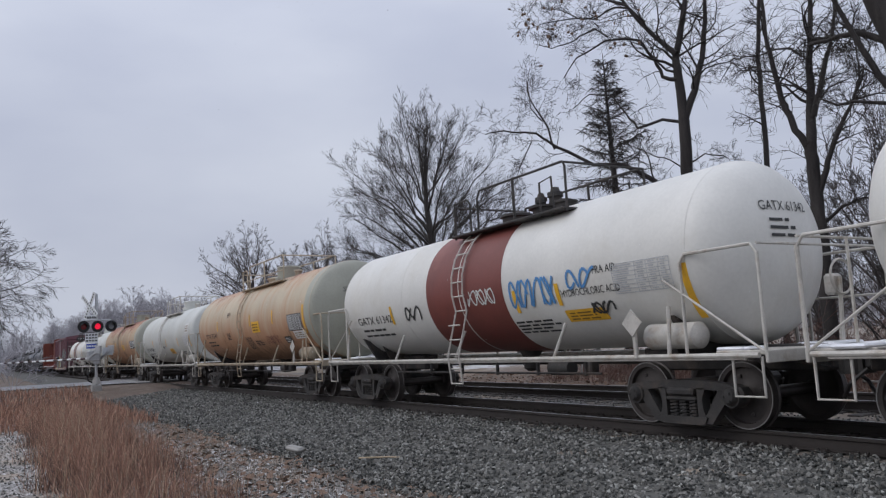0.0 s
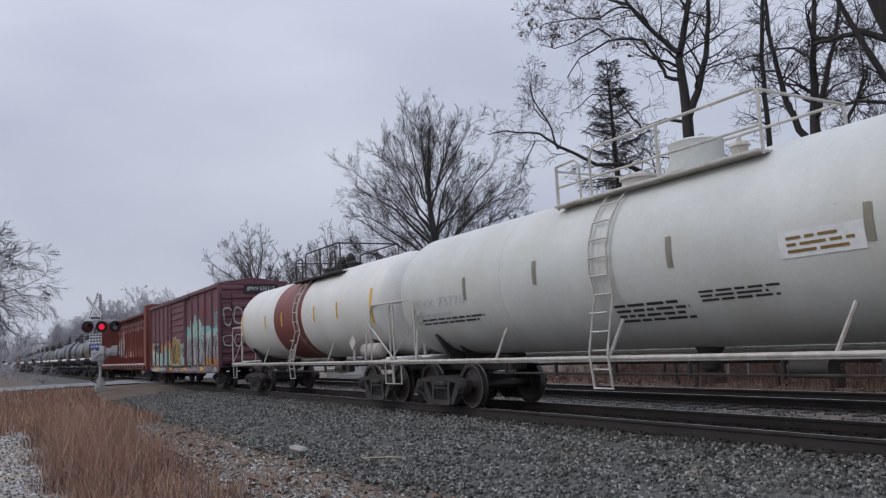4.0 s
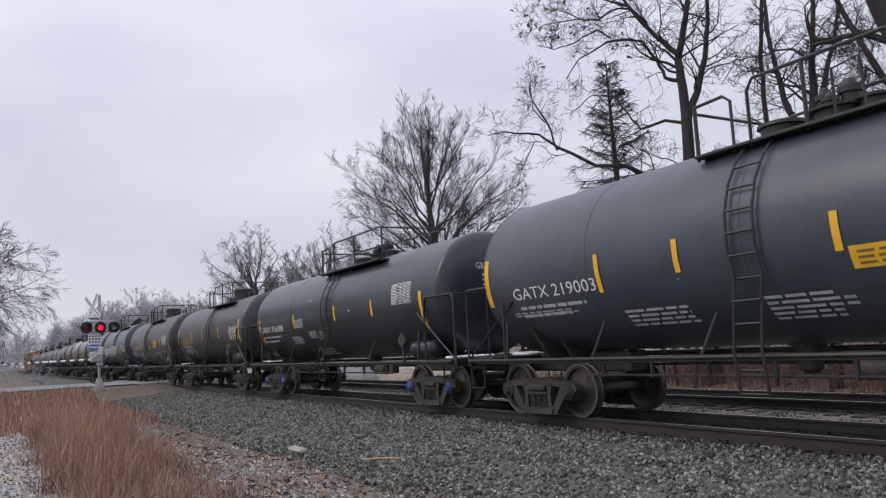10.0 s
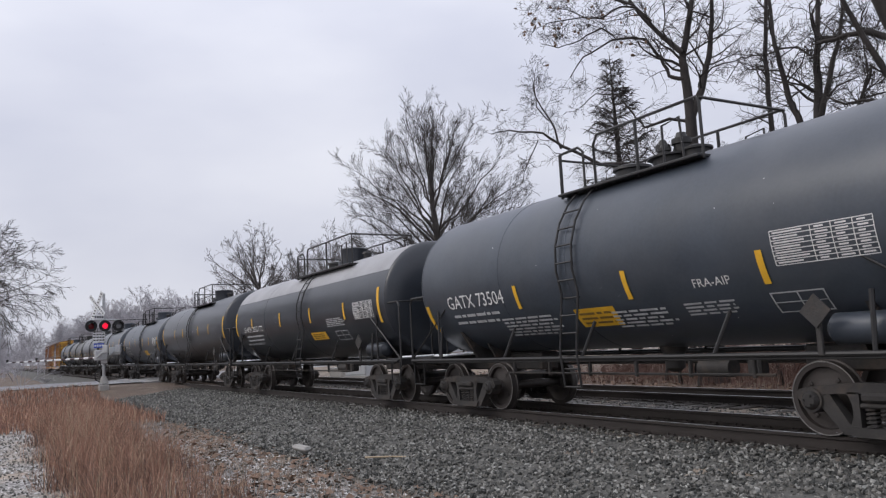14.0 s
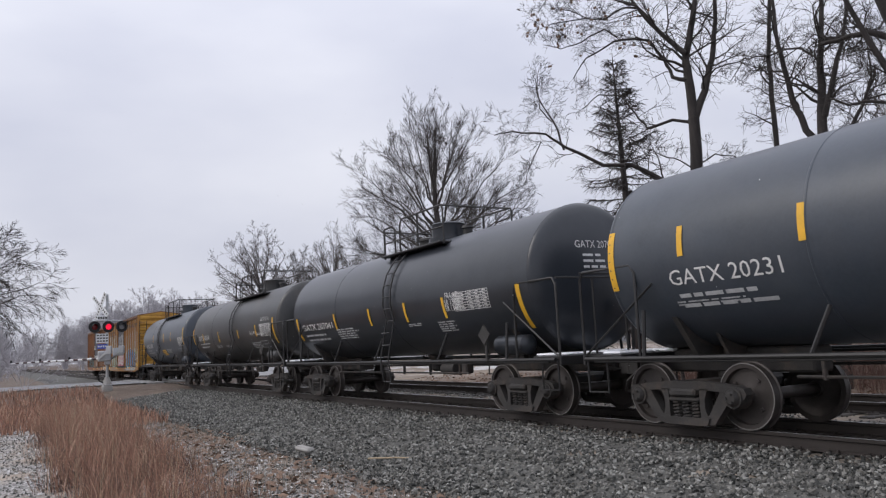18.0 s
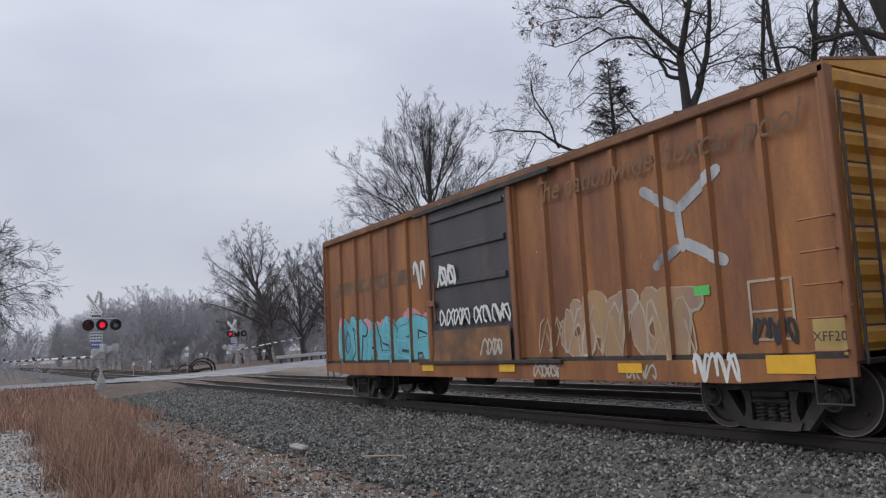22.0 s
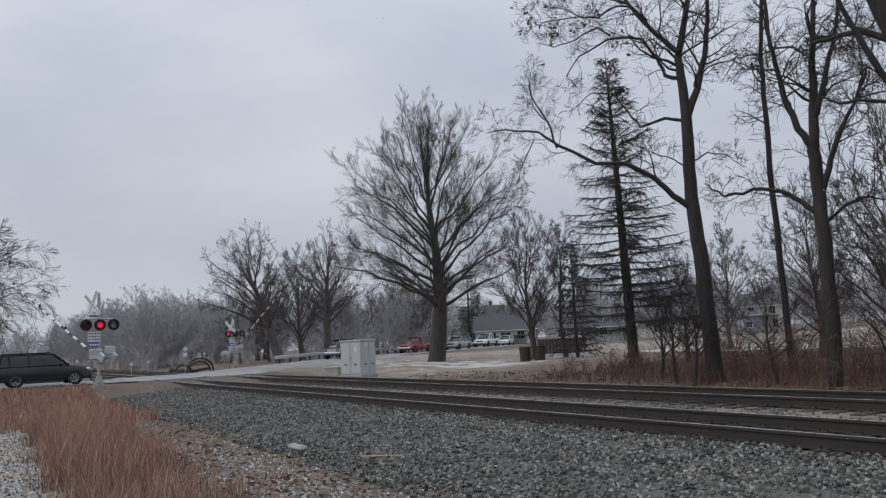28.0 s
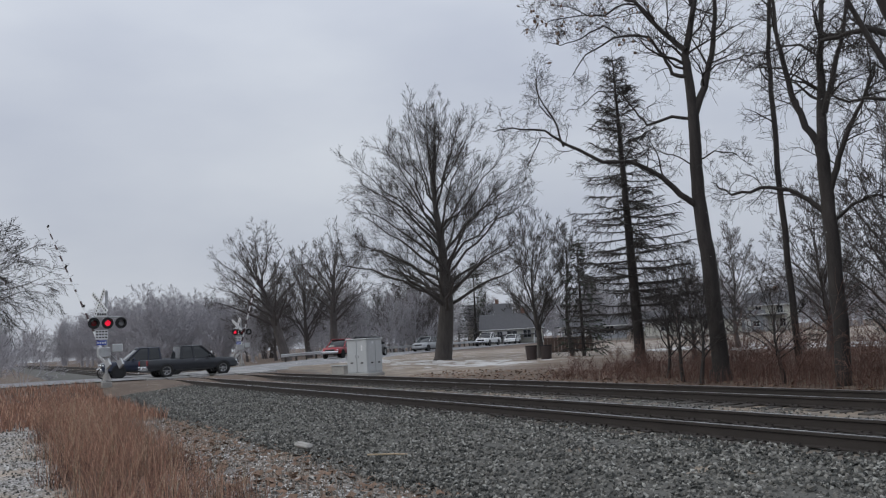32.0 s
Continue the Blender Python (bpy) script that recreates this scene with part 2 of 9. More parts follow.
def rusted(name, paint, rust, top, low, reach):
    """Tank paint with rust that starts on the crown and runs down in streaks; top: height where it starts, low: where grime sets in."""
    m = mat(name, paint, 0.55, var=0.15, scale=0.8, fine=25, bump=0.05)
    t = m.node_tree
    b = t.nodes["Principled BSDF"]
    base = b.inputs["Base Color"].links[0].from_socket
    co = t.nodes.new("ShaderNodeTexCoord")
    mp = nod(t, "ShaderNodeMapping", Scale=(1.3, 0.5, 0.22))
    n = nod(t, "ShaderNodeTexNoise", Scale=1.6, Detail=7.0, Roughness=0.62)
    t.links.new(co.outputs["Object"], mp.inputs["Vector"])
    t.links.new(mp.outputs[0], n.inputs["Vector"])
    sp = t.nodes.new("ShaderNodeSeparateXYZ")
    t.links.new(co.outputs["Object"], sp.inputs[0])

    def level(z0, z1):
        g = t.nodes.new("ShaderNodeMapRange")
        g.inputs[1].default_value, g.inputs[2].default_value = z0, z1
        t.links.new(sp.outputs["Z"], g.inputs[0])
        return g.outputs[0]

    def streaks(stretch, scale, seed):
        m2 = nod(t, "ShaderNodeMapping", Scale=stretch, Location=(seed, seed, 0))
        q = nod(t, "ShaderNodeTexNoise", Scale=scale, Detail=8.0, Roughness=0.66)
        t.links.new(co.outputs["Object"], m2.inputs["Vector"])
        t.links.new(m2.outputs[0], q.inputs["Vector"])
        k = t.nodes.new("ShaderNodeMapRange")
        k.inputs[1].default_value, k.inputs[2].default_value = 0.3, 0.7
        k.clamp = False
        t.links.new(q.outputs[0], k.inputs[0])
        return k.outputs[0]
    broad, thin = streaks((0.6, 0.5, 0.4), 0.95, 3.0), streaks((5.0, 1.0, 0.35), 2.2, 8.0)
    ragged = t.nodes.new("ShaderNodeMath")
    ragged.operation = "MULTIPLY_ADD"
    ragged.inputs[1].default_value = 0.45
    t.links.new(thin, ragged.inputs[0])
    t.links.new(broad, ragged.inputs[2])
    broad = ragged.outputs[0]

    def mask(lv, weight, lo, hi, src=None):
        a = t.nodes.new("ShaderNodeMath")
        a.operation = "MULTIPLY_ADD"
        a.inputs[1].default_value = weight
        t.links.new(lv, a.inputs[0])
        t.links.new(src or n.outputs[0], a.inputs[2])
        r = t.nodes.new("ShaderNodeValToRGB")
        r.color_ramp.elements[0].position, r.color_ramp.elements[1].position = lo, hi
        half = t.nodes.new("ShaderNodeMath")
        half.operation = "MULTIPLY"
        half.inputs[1].default_value = 0.5 if src else 1.0
        t.links.new(a.outputs[0], half.inputs[0])
        t.links.new(half.outputs[0], r.inputs[0])
        return r.outputs[0]

    def over(fac, col, below):
        mx = t.nodes.new("ShaderNodeMixRGB")
        mx.inputs[2].default_value = (*col, 1)
        t.links.new(fac, mx.inputs[0])
        t.links.new(below, mx.inputs[1])
        return mx.outputs[0]
    stain = tuple(0.3 * p + 0.7 * q for p, q in zip(paint, (0.42, 0.17, 0.07)))
    out = over(mask(level(3.1, 1.4), 0.75, 0.5, 1.1), stain, base)
    out = over(mask(level(2.7, 1.2), 0.75, 0.5, 0.66, thin), tuple(0.55 * c for c in stain), out)
    out = over(mask(level(top - reach * 1.5, top + 0.2), 0.5, 0.72, 1.15), stain, out)
    out = over(mask(level(top - reach * 1.1, top + 0.1), 1.0, 0.6, 0.72, thin), tuple(0.5 * (c + q) for c, q in zip(stain, rust)), out)
    out = over(mask(level(top - reach, top + 0.25), 0.78, 0.62, 0.665, broad), rust, out)
    out = over(mask(level(top - reach * 0.8, top + 0.25), 0.78, 0.78, 0.84, broad), tuple(0.45 * c for c in rust), out)
    t.links.new(out, b.inputs["Base Color"])
    return m


M = {}
M["rail"] = mat("weathered_rail_steel", (0.03, 0.024, 0.021), 0.7, 0.1, 0.3, 2, 30)
M["railhead"] = mat("worn_rail_head", (0.5, 0.5, 0.51), 0.35, 0.7, 0.15, 2, 30, 0.02)
M["tie"] = mat("creosoted_timber", (0.036, 0.031, 0.027), 0.9, var=0.4, scale=2, stretch=(2, 0.3, 2), rand=0.3, bump=0.3)
M["ballast"] = mat("crushed_stone_bed", (0.088, 0.086, 0.078), 0.95, var=0.55, scale=9, fine=22, bump=0.5)
M["truck"] = mat("dusty_cast_steel", (0.045, 0.042, 0.04), 0.7, 0.2, 0.4, 3, 40, 0.2, second=(0.11, 0.085, 0.068), amount=0.38)
M["wheel"] = mat("wheel_steel", (0.06, 0.052, 0.048), 0.5, 0.4, 0.3, 4, 40, 0.1)
M["tread"] = mat("bright_wheel_rim", (0.27, 0.26, 0.25), 0.42, 0.6, 0.25, 6)
M["black"] = mat("black_tank_paint", (0.022, 0.026, 0.033), 0.3, var=0.35, scale=0.7, fine=20, bump=0.05, second=(0.04, 0.045, 0.053), amount=0.42, sharp=0.2)
M["blue_black"] = mat("blue_black_tank_paint", (0.042, 0.053, 0.07), 0.36, var=0.35, scale=0.7, fine=20, bump=0.05, second=(0.07, 0.078, 0.09), amount=0.42, sharp=0.2)
M["brown_black"] = mat("brown_black_tank_paint", (0.036, 0.037, 0.038), 0.38, var=0.35, scale=0.7, fine=20, bump=0.05, second=(0.062, 0.056, 0.048), amount=0.4)
M["grey_top"] = mat("pale_grey_crown", (0.3, 0.3, 0.31), 0.5, var=0.2, scale=1.0, fine=30, bump=0.04)
M["white"] = mat("white_tank_paint", (0.66, 0.65, 0.61), 0.45, var=0.12, scale=0.6, fine=18, bump=0.04, second=(0.5, 0.46, 0.38), amount=0.3, sharp=0.2)
M["grey_white"] = mat("grey_white_tank_paint", (0.56, 0.57, 0.54), 0.5, var=0.15, scale=0.6, fine=18, bump=0.04, second=(0.45, 0.43, 0.36), amount=0.35, sharp=0.2)
M["olive"] = mat("grey_beige_head_paint", (0.36, 0.36, 0.30), 0.5, var=0.15, scale=0.8, fine=18, bump=0.04)
M["band"] = mat("red_brown_band_paint", (0.17, 0.045, 0.035), 0.5, var=0.2, scale=0.8, fine=22, bump=0.05, second=(0.27, 0.1, 0.08), amount=0.35)
M["rust_a"] = rusted("beige_paint_with_rust_runs", (0.5, 0.42, 0.3), (0.22, 0.07, 0.034), 4.25, 1.6, 1.35)
M["rust_b"] = rusted("beige_paint_under_heavy_rust", (0.48, 0.38, 0.24), (0.24, 0.062, 0.028), 3.75, 1.6, 1.3)
M["black_rail"] = mat("black_handrail_paint", (0.018, 0.017, 0.017), 0.5, var=0.3)
M["white_rail"] = mat("white_handrail_paint", (0.5, 0.475, 0.43), 0.5, var=0.25, scale=5, second=(0.3, 0.22, 0.15), amount=0.35)
M["tan_rail"] = mat("grimy_tan_handrail", (0.4, 0.34, 0.25), 0.6, var=0.3, scale=4, second=(0.26, 0.13, 0.07), amount=0.38)
M["yellow"] = mat("yellow_reflective_tape", (0.75, 0.42, 0.03), 0.5, var=0.15, scale=5)
M["letter_white"] = mat("white_stencil_paint", (0.68, 0.68, 0.67), 0.6, var=0.15, scale=8)
M["letter_dim"] = mat("worn_grey_stencil_paint", (0.46, 0.47, 0.48), 0.6, var=0.3, scale=9)
M["letter_black"] = mat("black_stencil_paint", (0.03, 0.03, 0.03), 0.6, var=0.3, scale=8)
M["letter_yellow"] = mat("yellow_stencil_paint", (0.68, 0.36, 0.05), 0.6, var=0.25, scale=9)
M["faded_tape"] = mat("faded_grey_tape", (0.22, 0.2, 0.15), 0.5, var=0.2, scale=5)
M["notice_ink"] = mat("dull_brown_print", (0.2, 0.12, 0.03), 0.6, var=0.2, scale=9)
M["snow"] = mat("wet_snow", (0.82, 0.83, 0.86), 0.7, var=0.08, scale=8, bump=0.3)
M["blue_cap"] = mat("blue_bearing_cap", (0.06, 0.09, 0.3), 0.5)

# ---- ground ----
YC, YF = 9.727, 13.987          # centre lines of the two tracks
SPEED = 16.714


def smooth01(a, b, x):
    k = min(1.0, max(0.0, (x - a) / (b - a)))
    return k * k * (3 - 2 * k)


def bed(y):
    """Height of the ground across the tracks, away from the road."""
    pts = ((-400, -0.5), (3.2, -0.52), (4.9, -0.56), (7.2, -0.25), (8.2, -0.215), (11.2, -0.215), (12.0, -0.25), (12.6, -0.215),
           (15.6, -0.215), (16.4, -0.28), (18.2, -0.42), (20.5, -0.3), (26, -0.02), (34, 0.15), (50, 0.2), (80, 0.25), (130, 0.5), (600, 2.0))
    for (a, za), (b, zb) in zip(pts, pts[1:]):
        if y <= b:
            return za + (zb - za) * max(0.0, (y - a) / (b - a))
    return pts[-1][1]


ROAD = [(-55, -140), (-55, -12), (-54.6, 0), (-54.8, 8), (-57.5, 15), (-62, 21), (-68.5, 27.5), (-75.5, 34), (-80.5, 40), (-85.5, 47.5), (-92, 57), (-100, 67), (-118, 85), (-150, 110), (-260, 190)]


def road_near(x, y):
    best = 1e9
    for (ax, ay), (bx, by) in zip(ROAD, ROAD[1:]):
        dx, dy = bx - ax, by - ay
        k = min(1, max(0, ((x - ax) * dx + (y - ay) * dy) / (dx * dx + dy * dy)))
        best = min(best, math.hypot(x - ax - k * dx, y - ay - k * dy))
    return best


def road_z(y):
    return 0.03 + 0.05 * smooth01(9, 3, y) + 0.14 * smooth01(15, 21, y) + 0.17 * smooth01(20, 36, y) + 0.12 * smooth01(36, 66, y) - 0.3 * smooth01(-6, -30, y)


def ground_z(x, y):
    z = bed(y)
    if y < 4:
        z += 0.05 * noise.noise(Vector((x * 0.25, y * 0.25, 0)))
    elif y > 18:
        z += 0.10 * noise.noise(Vector((x * 0.08, y * 0.08, 3)))
    if -140 < x < -40 and y > -80:
        z = z + (road_z(y) - 0.06 - z) * smooth01(16, 7.0, road_near(x, y))
    return z


def steps(*runs):
    out = []
    for a, b, n in runs:
        out += [a + (b - a) * i / n for i in range(n)]
    return out + [runs[-1][1]]


def ground_material():
    m = mat("ground_cover", (0.24, 0.195, 0.15), 0.95, var=0.45, scale=1.3, fine=30, bump=0.5, second=(0.14, 0.105, 0.075), amount=0.42)
    t = m.node_tree
    b = t.nodes["Principled BSDF"]
    base = b.inputs["Base Color"].links[0].from_socket
    co = t.nodes.new("ShaderNodeTexCoord")
    sp = t.nodes.new("ShaderNodeSeparateXYZ")
    t.links.new(co.outputs["Object"], sp.inputs[0])
    grain = nod(t, "ShaderNodeTexNoise", Scale=16.0, Detail=8.0, Roughness=0.75)
    patch = nod(t, "ShaderNodeTexNoise", Scale=0.55, Detail=4.0, Roughness=0.6)
    for n in (grain, patch):
        t.links.new(co.outputs["Object"], n.inputs["Vector"])

    def ramp(sock, lo, hi):
        r = t.nodes.new("ShaderNodeValToRGB")
        r.color_ramp.elements[0].position, r.color_ramp.elements[1].position = lo, hi
        t.links.new(sock, r.inputs[0])
        return r.outputs[0]

    def band(y0, y1):
        g = t.nodes.new("ShaderNodeMapRange")
        g.interpolation_type = "SMOOTHSTEP"
        g.inputs[1].default_value, g.inputs[2].default_value = y0, y1
        t.links.new(sp.outputs["Y"], g.inputs[0])
        return g.outputs[0]

    def times(a, c):
        x = t.nodes.new("ShaderNodeMath")
        x.operation = "MULTIPLY"
        t.links.new(a, x.inputs[0])
        t.links.new(c, x.inputs[1])
        return x.outputs[0]

    def over(fac, col, below):
        mx = t.nodes.new("ShaderNodeMixRGB")
        mx.inputs[2].default_value = (*col, 1)
        t.links.new(fac, mx.inputs[0])
        t.links.new(below, mx.inputs[1])
        return mx.outputs[0]
    out = over(times(ramp(patch.outputs[0], 0.45, 0.7), band(2.5, 0.5)), (0.2, 0.195, 0.18), base)
    out = over(times(ramp(patch.outputs[0], 0.42, 0.6), band(21, 16)), (0.1, 0.095, 0.09), out)
    both = times(ramp(grain.outputs[0], 0.47, 0.6), ramp(patch.outputs[0], 0.3, 0.55))
    out = over(times(both, band(4.9, 3.9)), (0.57, 0.55, 0.53), out)
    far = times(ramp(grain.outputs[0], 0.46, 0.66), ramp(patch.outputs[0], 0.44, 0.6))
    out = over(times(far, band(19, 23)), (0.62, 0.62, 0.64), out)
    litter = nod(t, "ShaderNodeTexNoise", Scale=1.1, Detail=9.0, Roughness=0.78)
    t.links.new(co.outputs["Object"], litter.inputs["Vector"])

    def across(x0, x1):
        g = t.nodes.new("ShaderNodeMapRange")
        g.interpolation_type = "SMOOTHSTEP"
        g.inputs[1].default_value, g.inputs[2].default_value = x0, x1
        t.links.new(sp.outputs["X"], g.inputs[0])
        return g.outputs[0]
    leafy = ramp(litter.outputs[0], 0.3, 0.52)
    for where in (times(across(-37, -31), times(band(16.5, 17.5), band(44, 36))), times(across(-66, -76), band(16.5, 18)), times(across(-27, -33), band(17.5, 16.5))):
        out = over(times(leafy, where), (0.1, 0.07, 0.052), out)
    t.links.new(out, b.inputs["Base Color"])
    return m


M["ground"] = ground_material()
gx = steps((-4000, -700, 6), (-700, -200, 14), (-200, -70, 26), (-70, -40, 40), (-40, 6, 92), (6, 60, 18), (60, 4000, 8))
gy = steps((-4000, -300, 6), (-300, -30, 14), (-30, -2, 24), (-2, 8.2, 44), (8.2, 17, 20), (17, 40, 40), (40, 130, 24), (130, 4000, 12))
g = Geo()
g.v = [(x, y, ground_z(x, y)) for x in gx for y in gy]
ny = len(gy)
g.f = [(i * ny + j, (i + 1) * ny + j, (i + 1) * ny + j + 1, i * ny + j + 1) for i in range(len(gx) - 1) for j in range(ny - 1)]
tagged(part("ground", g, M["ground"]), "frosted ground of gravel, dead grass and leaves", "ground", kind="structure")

def heap(x, y):
    return 0.035 * noise.noise(Vector((x * 2.3, y * 2.3, 0))) + 0.05 * noise.noise(Vector((x * 0.5, y * 0.5, 7)))


# ballast beds: a continuous stone bed under both tracks
g = Geo()
bx = steps((-520, -70, 30), (-70, -40, 30), (-40, 8, 160), (8, 560, 20))
by = [4.5, 5.0, 5.5, 6.0, 6.5, 7.0, 7.5, 8.0, 8.6, 9.3, 10.1, 10.8, 11.4, 12.0, 12.6, 13.3, 14.0, 14.8, 15.5, 16.1, 16.8, 17.3]
for x in bx:
    for y in by:
        k = heap(x, y)
        edge = smooth01(4.4, 5.6, y) * smooth01(17.4, 16.3, y)
        z = bed(y) + (0.03 if y < 8.4 else -0.006) + k * (1 if y < 8.0 else 0.35)
        if -64 < x < -46:
            z = min(z, -0.09)
        g.v.append((x, y, z * edge + (1 - edge) * (ground_z(x, y) - 0.03)))
nb = len(by)
g.f = [(i * nb + j, (i + 1) * nb + j, (i + 1) * nb + j + 1, i * nb + j + 1) for i in range(len(bx) - 1) for j in range(nb - 1)]
tagged(part("ballast_bed", g, M["ballast"]), "bed of grey crushed stone under the tracks", "ballast", kind="structure")

# loose stones on the shoulder
M["stone"] = mat("crushed_granite", (0.16, 0.165, 0.165), 0.9, var=0.3, scale=5, fine=40, bump=0.3)
tn = M["stone"].node_tree
tg = tn.nodes.new("ShaderNodeNewGeometry")
tr = tn.nodes.new("ShaderNodeValToRGB")
tr.color_ramp.elements[1].color = (0.33, 0.33, 0.305, 1)
tr.color_ramp.elements[0].color = (0.025, 0.026, 0.024, 1)
for pos, c in ((0.3, (0.066, 0.068, 0.063)), (0.55, (0.125, 0.12, 0.107)), (0.85, (0.21, 0.204, 0.187))):
    tr.color_ramp.elements.new(pos).color = (*c, 1)
tn.links.new(tg.outputs["Random Per Island"], tr.inputs[0])
tn.links.new(tr.outputs[0], tn.nodes["Principled BSDF"].inputs["Base Color"])


def stones(name, count, place, size, material, label, seed):
    rng = np.random.RandomState(seed)
    base = np.array([(1, 0, 0), (-1, 0, 0), (0, 1, 0), (0, -1, 0), (0, 0, 1), (0, 0, -1)], float)
    face = np.array([(0, 2, 4), (2, 1, 4), (1, 3, 4), (3, 0, 4), (2, 0, 5), (1, 2, 5), (3, 1, 5), (0, 3, 5)])
    vs, fs = [], []
    for i in range(count):
        x, y, z = place(rng)
        q = rng.normal(size=(3, 3))
        q = np.linalg.qr(q)[0]
        s = size * rng.uniform(0.55, 1.35) * np.array([1.0, rng.uniform(0.6, 1), rng.uniform(0.45, 0.8)])
        w = (base * rng.uniform(0.7, 1.15, (6, 1)) * s) @ q.T
        vs.append(w + (x, y, z + size * 0.15))
        fs.append(face + 6 * i)
    me = bpy.data.meshes.new(name)
    me.from_pydata(np.concatenate(vs).tolist(), [], np.concatenate(fs).tolist())
    me.materials.append(material)
    return tagged(new(name, me), label, "gravel", kind="stuff")


def on_shoulder(rng):
    x = 2 - 49 * rng.uniform() ** 1.7
    y = rng.uniform(4.7, 8.85)
    if y > 8.38 and rng.uniform() < 0.7:
        y = rng.uniform(4.7, 8.38)
    return x, y, bed(y) + 0.03 + heap(x, y) * (1 if y < 8.0 else 0.4)


def between_rails(rng):
    x = 2 - 40 * rng.uniform() ** 1.4
    y = rng.choice([rng.uniform(9.2, 10.3), rng.uniform(10.7, 12.9), rng.uniform(13.4, 14.6), rng.uniform(15.0, 17.0)])
    return x, y, bed(y) + 0.004


def on_verge(rng):
    x = -6 - 24 * rng.uniform() ** 1.4
    y = rng.uniform(-4.0, 1.3) if rng.uniform() < 0.55 else rng.uniform(2.6, 5.2)
    return x, y, ground_z(x, y)


stones("ballast_stone", 60000, on_shoulder, 0.037, M["stone"], "loose grey crushed stones of the track shoulder", 3)
stones("ballast_stone", 22000, between_rails, 0.036, M["stone"], "loose grey crushed stones between the rails", 4)
stones("gravel", 17000, on_verge, 0.03, M["stone"], "small loose gravel on the verge", 5)

# ---- tracks ----
RAILS = (8.975, 10.48, 13.235, 14.74)
prof = [(-0.07, -0.186), (0.07, -0.186), (0.07, -0.172), (0.012, -0.155), (0.009, -0.05), (0.036, -0.038), (0.036, -0.006), (0.028, 0.0), (-0.028, 0.0), (-0.036, -0.006), (-0.036, -0.038), (-0.009, -0.05), (-0.012, -0.155), (-0.07, -0.172)]
plank = Geo().box((0, 0, 0), (0.23, 2.6, 0.17), 0.015)
plank_mesh = to_mesh("tie", plank, M["tie"])
for yc in (YC, YF):
    track = thing("railway_track", "steel rails spiked to dark timber ties", "track", "tracks", kind="structure")
    for y in (yc - 0.7525, yc + 0.7525):
        g = Geo()
        n = len(prof)
        ends = [-520, -200, -60, 0, 560]
        for x in ends:
            g.v += [(x, y + a, b) for a, b in prof]
        for i in range(len(ends) - 1):
            g.f += [(i * n + k, i * n + (k + 1) % n, (i + 1) * n + (k + 1) % n, (i + 1) * n + k) for k in range(n)]
        rail = part("rail", g, M["rail"], track, smooth=0)
        g = Geo()
        for x0, x1 in ((-520, 0), (0, 560)):
            g.quad((x0, y - 0.027, 0.003), (x0, y + 0.027, 0.003), (x1, y + 0.027, 0.003), (x1, y - 0.027, 0.003))
        part("running_band", g, M["railhead"], rail, "bright worn band on the rail head", smooth=0)
        g = Geo()
        for k in range(150):
            x = -64 + k * 0.52 + 0.1
            g.box((x, y, -0.182), (0.19, 0.36, 0.02), 0.004)
            for sx in (-0.06, 0.06):
                for sy in (-0.085, 0.085):
                    g.box((x + sx, y + sy, -0.16), (0.02, 0.03, 0.03))
        tagged(part("tie_plates", g, M["rail"], track), kind="stuff")
    rng = random.Random(int(yc * 10))
    for k in range(110):
        x = -43 + k * 0.52
        part("tie", plank_mesh, None, track, at=pose(x + rng.uniform(-0.02, 0.02), yc + rng.uniform(-0.06, 0.06), -0.272 + rng.uniform(-0.012, 0.012), 0, 0, rng.uniform(-1, 1)))
    g = Geo()
    for k in range(500):
        x = -520 + k * 0.93
        if x < -44 and not -66 < x < -50:
            g.box((x, yc, -0.272), (0.3, 2.6, 0.17))
    tagged(part("far_ties", g, M["tie"], track), kind="stuff")

# ---- train ----
train = []          # (car, place of its middle at the start)
wheelsets = []
CACHE = {}


def cached(key, make):
    if key not in CACHE:
        CACHE[key] = make()
    return CACHE[key]


def side_frame_geo():
    """A cast side frame: an arched top member, struts down to the spring seat, columns beside the springs."""
    g = Geo()
    for s in (-1, 1):
        g.plate([(0, 0.67), (s * 0.3, 0.67), (s * 0.62, 0.645), (s * 0.86, 0.62), (s * 1.06, 0.585), (s * 1.1, 0.5), (s * 1.06, 0.44), (s * 0.99, 0.44), (s * 0.96, 0.5), (s * 0.8, 0.52), (s * 0.6, 0.535), (s * 0.36, 0.545), (0, 0.55)], 0.15)
        g.plate([(s * 0.66, 0.53), (s * 0.82, 0.51), (s * 0.80, 0.40), (s * 0.52, 0.07), (s * 0.34, 0.07), (s * 0.34, 0.15), (s * 0.44, 0.2)], 0.14)
        g.plate([(s * 0.29, 0.56), (s * 0.44, 0.56), (s * 0.38, 0.42), (s * 0.38, 0.28), (s * 0.44, 0.12), (s * 0.29, 0.12)], 0.15)
        g.lathe([(-0.1, 0.0), (-0.1, 0.145), (-0.02, 0.16), (0.1, 0.16), (0.1, 0.0)], 20, "y", (s * 0.889, 0, 0.4575))
        g.box((s * 0.889, 0, 0.54), (0.3, 0.18, 0.12), 0.04)
    g.plate([(-0.46, 0.16), (0.46, 0.16), (0.42, 0.07), (0.34, 0.05), (-0.34, 0.05), (-0.42, 0.07)], 0.2)
    g.box((0, 0, 0.505), (0.5, 0.26, 0.11), 0.03)
    return to_mesh("side_frame", g, M["truck"])


